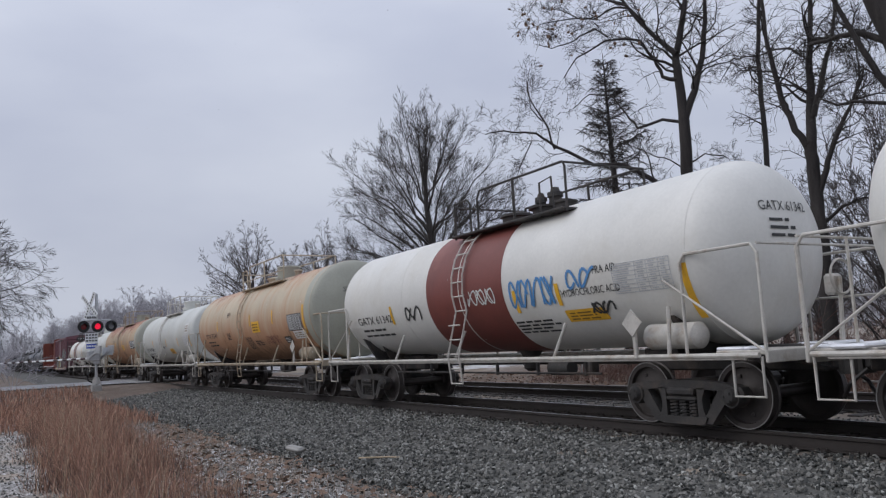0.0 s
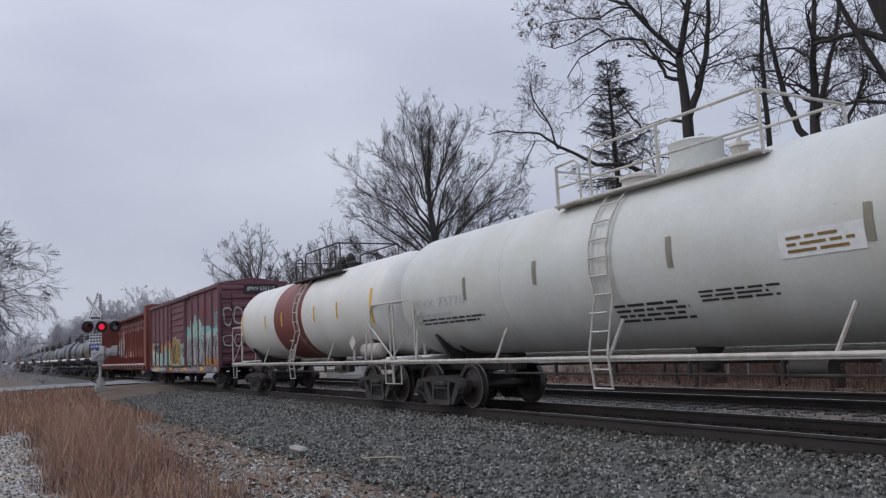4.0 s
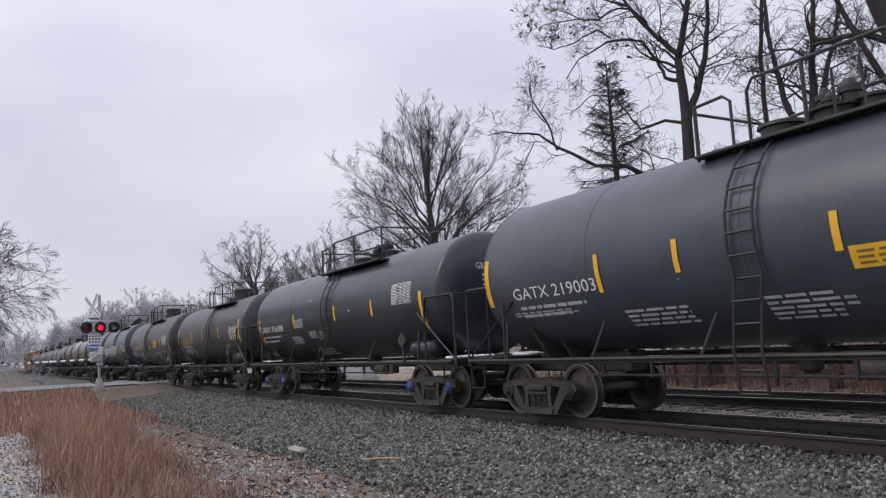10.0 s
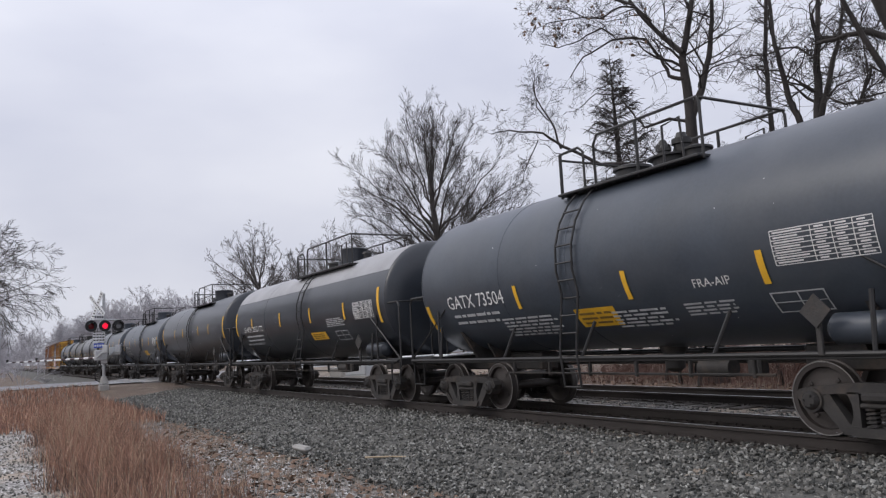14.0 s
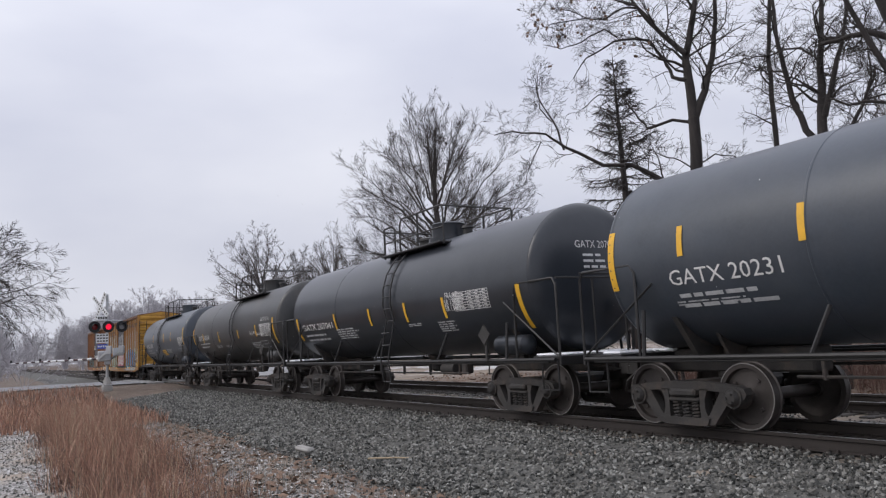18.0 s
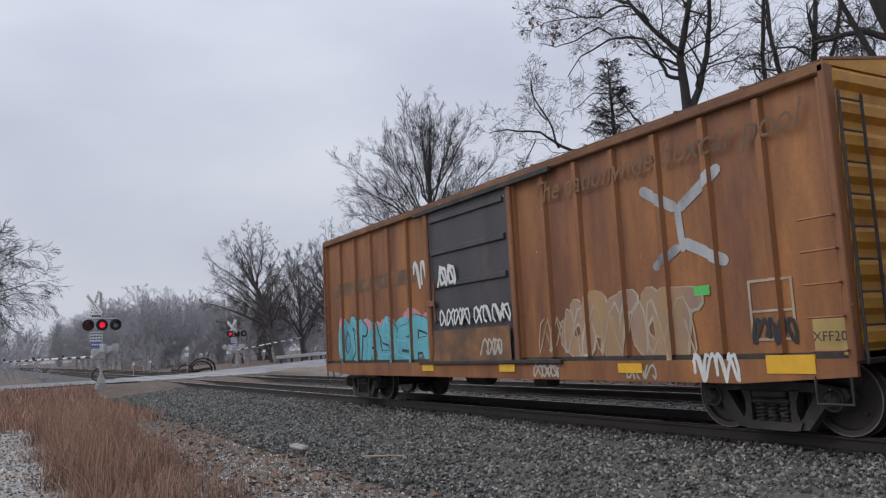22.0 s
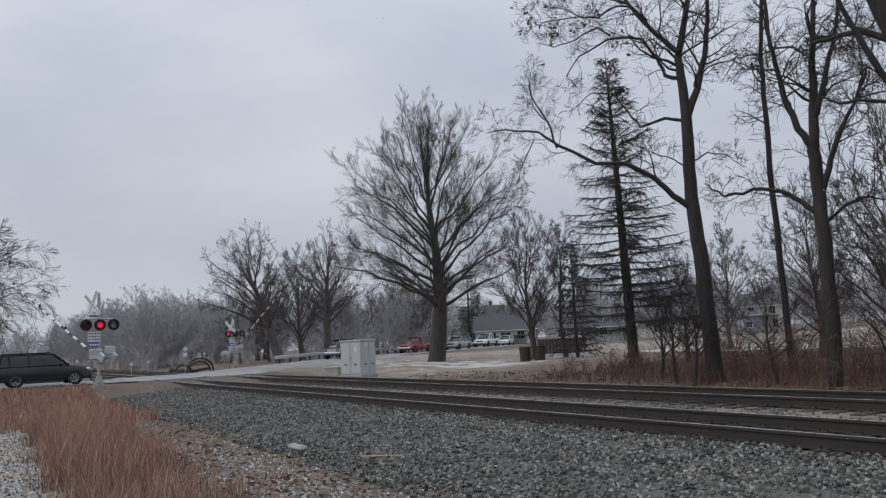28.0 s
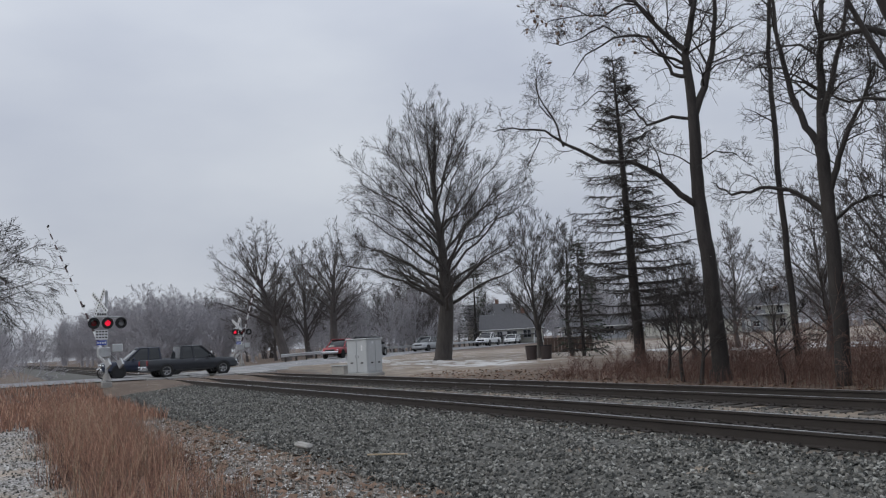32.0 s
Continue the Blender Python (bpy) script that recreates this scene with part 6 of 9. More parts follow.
tank_car(B + "clean white stencils and arched hatch cover", -183.49, -194.42, R=1.38, zc=2.49, over=1.01, shell="black", mark="GBRX 716380", caps="blue_cap", seed=12, housing="cluster",
         ladder=0.11, walk_x=(-1.04, 3.1),
         ends=[(-6.11, -0.82, 0.08), (5.78, -0.78, 0.1)],
         flank=[(-2.6, -0.38, 0.06), (0.75, -0.29, 0.11), (3.2, -0.3, 0.09)],
         text_at=(-6.1, -0.4, 2.39, 0.21),
         table_at=(4.36, -0.11, 0.98, 0.47),
         plates=[(-0.72, -0.73, 0.31, 0.19, 'faded_tape')],
         blocks=[(-2.52, -0.36, 0.72, 0.28, 5), (-3.18, -0.89, 1.03, 0.28, 4), (-1.56, -0.73, 0.67, 0.24, 4), (-1.8, -1.48, 1.33, 0.36, 3), (-1.38, 0.38, 0.45, 0.05, 2)])
tank_car(B + "large yellow lettering", -198.61, -207.96, R=1.35, zc=2.45, over=1.06, shell="brown_black", mark="UTLX 601522", mark_mat="letter_yellow", seed=13,
         ladder=0.64, walk_x=(-0.64, 3.2),
         ends=[(-5.58, -0.48, 0.39), (5.33, -0.56, 0.35)],
         flank=[(-2.6, -0.31, 0.15), (-0.63, -0.31, 0.14), (2.26, -0.29, 0.15)],
         text_at=(-4.63, -0.38, 2.1, 0.24),
         table_at=(3.94, -0.42, 1.19, 0.49),
         blocks=[(3.03, -0.77, 0.46, 0.17, 4), (-4.73, -0.95, 0.47, 0.24, 2), (-4.13, -0.95, 0.67, 0.23, 2), (-3.19, -0.93, 0.66, 0.2, 2)],
         words=[('THE TANK CAR PEOPLE', -4.58, -0.49, 0.97, 0.06)])
tank_car("brownish black tank car with a yellow square notice", -212.19, -222.89, R=1.38, zc=2.50, over=1.07, shell="brown_black", mark="FURX 120733", seed=14, dome=0.5,
         ladder=-0.47, walk_x=(-1.09, 2.47),
         ends=[(-6.11, -0.74, 0.05), (5.99, -0.86, 0.04)],
         flank=[(-3.39, -0.37, 0.07), (-1.75, -0.4, 0.02), (1.53, -0.43, 0.02), (3.71, -0.43, 0.02)],
         text_at=(-6.11, -0.45, 2.59, 0.24),
         table_at=(4.41, -0.3, 1.19, 0.47),
         plates=[(1.82, -0.41, 0.81, 0.38, 'yellow')],
         blocks=[(-3.04, -0.44, 0.9, 0.48, 6), (-3.37, -1.07, 1.21, 0.43, 5), (0.14, -0.49, 0.69, 0.25, 5), (1.76, -0.86, 0.83, 0.17, 4), (-2.07, 0.86, 0.4, 0.04, 2), (0.55, 0.31, 0.44, 0.05, 2)])
tank_car("blue-black tank car with scuffed jacket", -226.94, -235.80, R=1.46, zc=2.58, over=1.04, shell="blue_black", mark="GATX 212267", seed=15, housing="cluster",
         ladder=0.68, walk_x=(-0.42, 3.57),
         ends=[(-5.39, -0.44, 0.39), (5.11, -0.6, 0.29)],
         flank=[(-2.35, -0.33, 0.12), (-0.57, -0.36, 0.12), (1.92, -0.39, 0.08)],
         text_at=(-4.69, -0.41, 2.18, 0.22),
         table_at=(3.71, -0.52, 1.17, 0.45),
         plates=[(1.89, -0.61, 0.9, 0.25, 'yellow')],
         blocks=[(-4.5, -0.82, 1.89, 0.17, 3), (-2.12, -0.97, 1.27, 0.23, 4), (0.4, -1.19, 1.33, 0.42, 5)],
         words=[('SR 13450', 3.13, 0.0, 0.69, 0.06), ('SR 13449', 3.11, -0.12, 0.7, 0.07), ('DOT SP 21134', 2.8, -0.27, 1.0, 0.05)])
tank_car("black tank car with a faded blue sheen", -239.55, -248.51, R=1.49, zc=2.61, over=0.95, shell="blue_black", mark="GATX 73504", seed=16, housing="cluster",
         ladder=-0.38, walk_x=(-1.01, 2.2),
         ends=[(-5.33, -1.07, -0.43), (5.12, -0.83, -0.29)],
         flank=[(-1.96, -0.71, -0.26), (0.89, -0.75, -0.29), (3.34, -0.74, -0.29)],
         text_at=(-4.45, -0.56, 2.07, 0.28),
         table_at=(3.55, -0.52, 1.31, 0.43),
         plates=[(-0.56, -1.22, 0.97, 0.39, 'yellow'), (3.28, -1.2, 0.75, 0.33, 'letter_black')],
         blocks=[(-2.74, -1.33, 1.74, 0.49, 6), (0.29, -1.28, 1.31, 0.38, 5), (1.83, -1.13, 1.07, 0.25, 4)],
         words=[('FRA-AIP', 2.15, -0.68, 0.65, 0.12)])
tank_car("black tank car with a pale grey crown", -252.60, -263.88, R=1.44, zc=2.54, over=1.10, shell="black", mark="SHPX 202172", seed=17, two_tone=True,
         ladder=0.73, walk_x=(-0.75, 3.77),
         ends=[(-6.63, -0.48, 0.38), (6.35, -0.58, 0.31)],
         flank=[(-4.54, -0.25, 0.1), (-1.34, -0.33, 0.12), (1.5, -0.35, 0.09), (4.13, -0.38, 0.07)],
         text_at=(-5.58, -0.39, 2.25, 0.19),
         table_at=(4.77, -0.41, 1.23, 0.43),
         plates=[(1.2, -0.92, 1.19, 0.26, 'yellow'), (3.12, -0.99, 0.88, 0.31, 'letter_black')],
         blocks=[(2.74, -0.53, 1.39, 0.25, 5), (-5.75, -0.91, 2.37, 0.09, 2)])
tank_car(B + "dusty jacket", -267.85, -279.05, shell="black", seed=18)
tank_car("black tank car with a smooth grey sheen", -283.04, -294.29, R=1.38, zc=2.50, over=1.09, shell="blue_black", mark="SHPX 202335", seed=19, two_tone=False,
         ladder=0.67, walk_x=(-0.98, 3.15),
         ends=[(-6.7, -0.57, 0.44), (6.29, -0.75, 0.14)],
         flank=[(-3.97, -0.23, 0.13), (-1.65, -0.27, 0.19), (1.33, -0.3, 0.16), (3.58, -0.3, 0.16)],
         text_at=(-5.65, -0.39, 1.67, 0.2),
         table_at=(4.8, -0.32, 1.2, 0.43),
         plates=[(1.19, -0.94, 1.13, 0.34, 'yellow')],
         blocks=[(4.86, -0.66, 0.95, 0.12, 4), (2.58, -0.9, 1.66, 0.12, 3), (-5.63, -0.79, 1.95, 0.1, 3)])
tank_car("blue-black tank car with white stencils", -298.46, -309.03, R=1.40, zc=2.51, over=0.98, shell="blue_black", mark="GATX 20231", seed=20, dome=0.42,
         ladder=-0.79, walk_x=(-1.25, 3.85),
         ends=[(-6.22, -0.46, 0.46), (5.79, -0.44, 0.44)],
         flank=[(-4.8, -0.08, 0.35), (-2.87, -0.13, 0.33), (0.54, -0.14, 0.31), (2.55, -0.16, 0.32)],
         text_at=(-5.1, -0.48, 1.88, 0.23),
         table_at=(4.04, -0.5, 1.69, 0.44),
         plates=[(-0.77, -0.98, 1.19, 0.37, 'letter_dim')],
         blocks=[(-5.1, -0.8, 1.5, 0.09, 2)])
tank_car(B + "snow along its frame", -313.18, -324.04, R=1.40, zc=2.52, over=0.97, shell="black", mark="GATX 207041", seed=21, dome=0.42,
         ladder=0.63, walk_x=(-0.39, 2.69),
         ends=[(-6.13, -0.84, -0.11), (6.06, -1.01, -0.11)],
         flank=[(-3.0, -0.57, -0.13), (-0.63, -0.58, -0.14), (1.41, -0.59, -0.13), (3.24, -0.6, -0.14)],
         text_at=(-5.76, -0.52, 2.5, 0.2),
         table_at=(3.68, -0.47, 1.37, 0.38),
         blocks=[(-3.09, -0.89, 1.58, 0.35, 5), (1.36, -0.71, 0.73, 0.08, 2), (2.74, -0.92, 0.81, 0.28, 5)],
         words=[('FRA AIP', 3.37, -0.18, 0.55, 0.07), ('SR 13450', 3.31, -0.32, 0.65, 0.06), ('SR 13449', 3.31, -0.45, 0.62, 0.06)])
tank_car("brownish black tank car with a rusty head", -327.93, -338.62, R=1.38, zc=2.50, over=1.05, shell="brown_black", mark="GATX 63534", seed=22, dome=0.42,
         ladder=0.58, walk_x=(-0.29, 3.78),
         ends=[(-6.49, -0.54, 0.22), (5.92, -0.8, 0.12)],
         flank=[(-4.59, -0.48, -0.08), (-1.77, -0.52, -0.07), (1.34, -0.47, -0.14), (3.81, -0.47, -0.04)],
         text_at=(-5.5, -0.37, 2.01, 0.22),
         table_at=(4.33, -0.48, 1.3, 0.43),
         plates=[(3.93, -0.96, 0.88, 0.3, 'letter_black')],
         blocks=[(-2.57, -0.78, 0.92, 0.11, 3), (-1.03, -0.8, 0.86, 0.1, 4), (2.83, -0.94, 1.26, 0.27, 4)],
         words=[('DOT-SP 21134', 4.5, 0.07, 1.0, 0.06), ('SR 13450', 2.97, -0.38, 0.69, 0.11), ('FRA AIP', 3.83, -0.45, 0.51, 0.11)])
tank_car("blue-black tank car with snow on its crown", -342.86, -353.40, R=1.43, zc=2.55, over=0.91, shell="blue_black", mark="GATX 20259", seed=23, dome=0.42,
         ladder=-0.7, walk_x=(-1.12, 2.77),
         ends=[(-6.01, -0.61, 0.17), (5.91, -0.49, 0.4)],
         flank=[(-2.6, -0.16, 0.28), (0.7, -0.19, 0.25), (2.7, -0.2, 0.25)],
         text_at=(-5.19, -0.47, 2.17, 0.24),
         table_at=(4.61, -0.53, 1.21, 0.44),
         plates=[(-0.47, -1.04, 0.99, 0.37, 'yellow'), (4.1, -1.0, 0.77, 0.32, 'letter_black')],
         blocks=[(0.86, -0.87, 1.45, 0.24, 4), (-2.37, -0.66, 0.8, 0.07, 2)])

car, H, hw, stands = box_car("yellow box car almost hidden under graffiti", -356.3, -371.7, "box_yellow", "door_dark", posts=(6, 7), roof="box_rust_roof", seed=2, end="end_yellow")
yp = -hw + 0.092
sf = lambda a, b, l: (a, -hw + 0.022 - l, b)
lettering("The nationwide boxcar pool", 0.52, sf, 1.95, 3.68, M["letter_black"], car, shear=0.3, width=5.35)
p = Paint(car, yp, stands, -hw + 0.026)
p.cloud(-7.6, -1.85, 0.98, 2.6, "w_white", 0, 1, 8)
p.letters(-7.5, -1.9, 1.9, 3.35, 8, "w_cream", "w_silver", 1, 41, 0.4, 0.03, 0.05)
p.scrawl(-7.4, 1.9, 5.4, 1.3, "w_white", 5, 56, 9, 0.04)
p.letters(-5.6, -1.9, 0.98, 1.95, 3, "w_mint", "g_black", 6, 42, 0.3, 0.06, 0.2)
p.plate(-7.1, -5.5, 1.75, 2.3, "box_yellow", 6)
p.scrawl(-7.3, 3.35, 3.4, 0.4, "door_dark", 1, 43, 5, 0.09)
p.cloud(1.6, 7.0, 0.98, 2.2, "w_white", 0, 2, 8)
p.letters(1.6, 4.3, 2.05, 3.3, 4, "w_rose", "w_silver", 1, 45, 0.5, 0.022, 0.05)
p.letters(4.2, 7.5, 2.1, 3.45, 5, "w_rose", "w_silver", 1, 46, 0.5, 0.022, 0.1)
p.scrawl(1.7, 2.1, 5.6, 1.2, "w_cream", 5, 57, 9, 0.022)
p.cloud(6.3, 7.5, 2.2, 3.2, "w_silver", 0, 58, 3)
p.letters(1.95, 5.75, 1.0, 2.05, 5, "w_blue", "g_black", 6, 47, 0.46, 0.05, 0.25, shine="g_white", halo="w_white")
p.scrawl(5.7, 0.98, 1.1, 0.4, "door_dark", 6, 48, 3, 0.1)
p.scrawl(2.0, 0.98, 1.2, 0.3, "g_cyan", 12, 49, 3, 0.06)
p.plate(6.28, 6.75, 1.86, 2.0, "g_green", 8)
p.plate(6.2, 6.8, 1.5, 1.84, "g_white", 8)
p.plate(6.24, 6.49, 1.54, 1.8, "g_black", 9)
p.plate(6.52, 6.76, 1.54, 1.8, "g_black", 9)
p.cloud(6.3, 7.5, 1.0, 1.42, "w_silver", 4, 50, 3)
p.done()
p = Paint(car, -hw - 0.04)
p.cloud(-1.6, 1.25, 1.02, 1.9, "w_pink", 0, 3, 6)
p.letters(-1.55, 1.2, 1.1, 1.85, 6, "w_white", "g_pink", 1, 51, 0.26, 0.035)
p.letters(-1.55, 1.25, 2.1, 3.35, 4, "w_silver", "door_dark", 1, 52, 0.3, 0.04, shine="g_white")
p.scrawl(-1.5, 2.0, 2.7, 1.3, "w_silver", 6, 53, 7, 0.05)
p.done()
p = Paint(car, -hw - 0.008)
p.cloud(-6.8, -2.2, 0.7, 0.93, "w_rose", 0, 18, 6)
p.cloud(2.2, 6.4, 0.72, 0.95, "w_white", 0, 20, 6)
p.scrawl(1.6, 0.72, 4.6, 0.2, "w_silver", 2, 19, 9, 0.06)
p.done()
for k, x in enumerate((-H + 0.7, -2.4, 2.0, 4.0)):
    part("sill_tape", Geo().box((x, -hw - 0.016, 0.9), (0.5, 0.012, 0.16)), M["yellow"], car, "yellow reflective tape")
part("end_tape", Geo().box((7.34, -hw + 0.02, 1.12), (0.56, 0.02, 0.26)), M["yellow"], car, "yellow reflective tape")

car, H, hw, stands = box_car("rust-brown box car with cyan graffiti and a dark door", -373.0, -388.65, "box_brown", "door_dark", posts=(7, 8), roof="box_rust_roof", seed=3, ribs=5, end="end_yellow")
yp = -hw + 0.092
sf = lambda a, b, l: (a, -hw + 0.022 - l, b)
lettering("The nationwide boxcar pool", 0.52, sf, 2.15, 3.68, M["box_ghost"], car, shear=0.3, width=5.35)
p = Paint(car, yp, stands, -hw + 0.026)
p.cloud(-7.0, -1.7, 0.98, 2.15, "w_pink", 0, 1, 8)
p.cloud(-6.9, -1.75, 0.96, 1.95, "w_cyan", 1, 2, 9)
p.letters(-6.9, -1.75, 0.98, 1.98, 6, "w_cyan", "g_black", 2, 61, 0.34, 0.035, 0.08, shine="g_cyan")
p.plate(-7.4, -1.75, 2.75, 3.1, "box_ghost", 0)
p.scrawl(-2.6, 2.6, 0.7, 0.6, "g_white", 3, 62, 2, 0.07)
p.letters(2.7, 5.5, 1.0, 1.95, 5, "w_rose", "w_cream", 1, 63, 0.55, 0.03, 0.05)
p.scrawl(2.7, 1.05, 2.8, 0.8, "w_cream", 6, 73, 6, 0.03)
p.scrawl(2.0, 1.1, 0.8, 0.6, "w_cream", 1, 64, 2, 0.03)
p.stroke([(4.75, 3.42), (5.3, 3.1)], 0.16, "w_silver", 1)
p.stroke([(5.45, 3.08), (6.1, 3.46)], 0.16, "w_silver", 1)
p.stroke([(5.38, 3.0), (5.42, 2.5)], 0.12, "w_silver", 1)
p.stroke([(5.5, 2.55), (6.1, 2.25)], 0.16, "w_silver", 1)
p.stroke([(5.3, 2.5), (4.9, 2.3)], 0.14, "w_silver", 1)
p.plate(5.55, 5.82, 1.82, 1.95, "g_green", 3)
p.stroke([(6.44, 1.2), (6.44, 1.93), (7.05, 1.93), (7.05, 1.2), (6.44, 1.2)], 0.035, "w_cream", 1)
p.stroke([(6.44, 1.55), (7.05, 1.55)], 0.03, "w_cream", 1)
p.scrawl(6.45, 1.15, 0.6, 0.3, "g_black", 3, 65, 3, 0.05)
p.plate(7.28, 7.78, 1.0, 1.42, "w_sand", 2)
p.done()
lettering("XFF20", 0.16, sf, 7.32, 1.16, M["letter_black"], car, width=0.42)
p = Paint(car, -hw - 0.04)
p.scrawl(-1.25, 1.72, 1.2, 0.32, "g_white", 0, 66, 4, 0.045)
p.scrawl(0.1, 1.72, 1.25, 0.32, "g_white", 0, 67, 4, 0.045)
p.scrawl(-1.2, 2.55, 0.7, 0.4, "g_white", 0, 68, 2, 0.07)
p.scrawl(0.3, 1.1, 0.7, 0.3, "g_grey", 0, 69, 3, 0.04)
p.plate(-1.6, 1.3, 0.98, 1.62, "box_ghost", -1)
p.done()
p = Paint(car, -hw - 0.008)
p.scrawl(5.5, 0.68, 0.75, 0.36, "g_white", 0, 70, 4, 0.045)
p.scrawl(1.9, 0.7, 0.7, 0.2, "g_grey", 0, 71, 3, 0.035)
p.scrawl(4.2, 0.7, 0.6, 0.2, "g_grey", 0, 72, 3, 0.03)
p.done()
for x in (-1.9, 1.1, 4.3):
    part("sill_tape", Geo().box((x, -hw - 0.016, 0.85), (0.5, 0.012, 0.14)), M["yellow"], car, "yellow reflective tape")
part("end_tape", Geo().box((7.0, -hw + 0.0, 0.9), (0.66, 0.03, 0.22)), M["yellow"], car, "yellow reflective tape")

# ---- trees and plants ----
M["bark"] = mat("dark_wet_bark", (0.036, 0.031, 0.029), 0.9, var=0.6, scale=3, fine=30, bump=0.4, stretch=(2, 2, 0.4))
M["bark_grey"] = mat("grey_bark", (0.052, 0.046, 0.043), 0.9, var=0.4, scale=3, fine=30, bump=0.4, stretch=(2, 2, 0.4))
# haze over the distant trees is put into this pale bluish bark colour
M["bark_haze"] = mat("hazed_grey_bark", (0.365, 0.355, 0.375), 0.9, var=0.35, scale=1, fine=20, bump=0.2, stretch=(2, 2, 0.4))
M["needle"] = mat("dull_green_needles", (0.035, 0.045, 0.03), 0.9, var=0.5, scale=4, fine=40)
M["dead_grass"] = mat("red_brown_dead_grass", (0.36, 0.205, 0.15), 0.85, var=0.5, scale=1.5, fine=30, bump=0, second=(0.42, 0.3, 0.22), amount=0.4)
tn = M["dead_grass"].node_tree
tg = tn.nodes.new("ShaderNodeNewGeometry")
tr = tn.nodes.new("ShaderNodeValToRGB")
tr.color_ramp.elements[0].color = (0.1, 0.058, 0.042, 1)
tr.color_ramp.elements[1].color = (0.62, 0.43, 0.3, 1)
for pos, c in ((0.35, (0.27, 0.14, 0.1)), (0.8, (0.42, 0.235, 0.16))):
    tr.color_ramp.elements.new(pos).color = (*c, 1)
tn.links.new(tg.outputs["Random Per Island"], tr.inputs[0])
tn.links.new(tr.outputs[0], tn.nodes["Principled BSDF"].inputs["Base Color"])
M["straw"] = mat("pale_straw", (0.42, 0.33, 0.22), 0.8, var=0.25, scale=5, bump=0)
M["brush"] = mat("brown_brush_stems", (0.085, 0.058, 0.048), 0.9, var=0.4, scale=2, fine=30, bump=0)
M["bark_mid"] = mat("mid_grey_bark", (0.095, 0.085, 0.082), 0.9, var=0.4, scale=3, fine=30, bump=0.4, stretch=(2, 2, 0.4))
M["short_straw"] = mat("greyish_dead_grass", (0.27, 0.21, 0.165), 0.9, var=0.4, scale=2, fine=30, bump=0)
M["brush_red"] = mat("red_brown_brush_stems", (0.14, 0.08, 0.064), 0.9, var=0.45, scale=2, fine=30, bump=0)
M["leaf"] = mat("curled_brown_leaf", (0.18, 0.115, 0.08), 0.9, var=0.4, scale=5, bump=0)


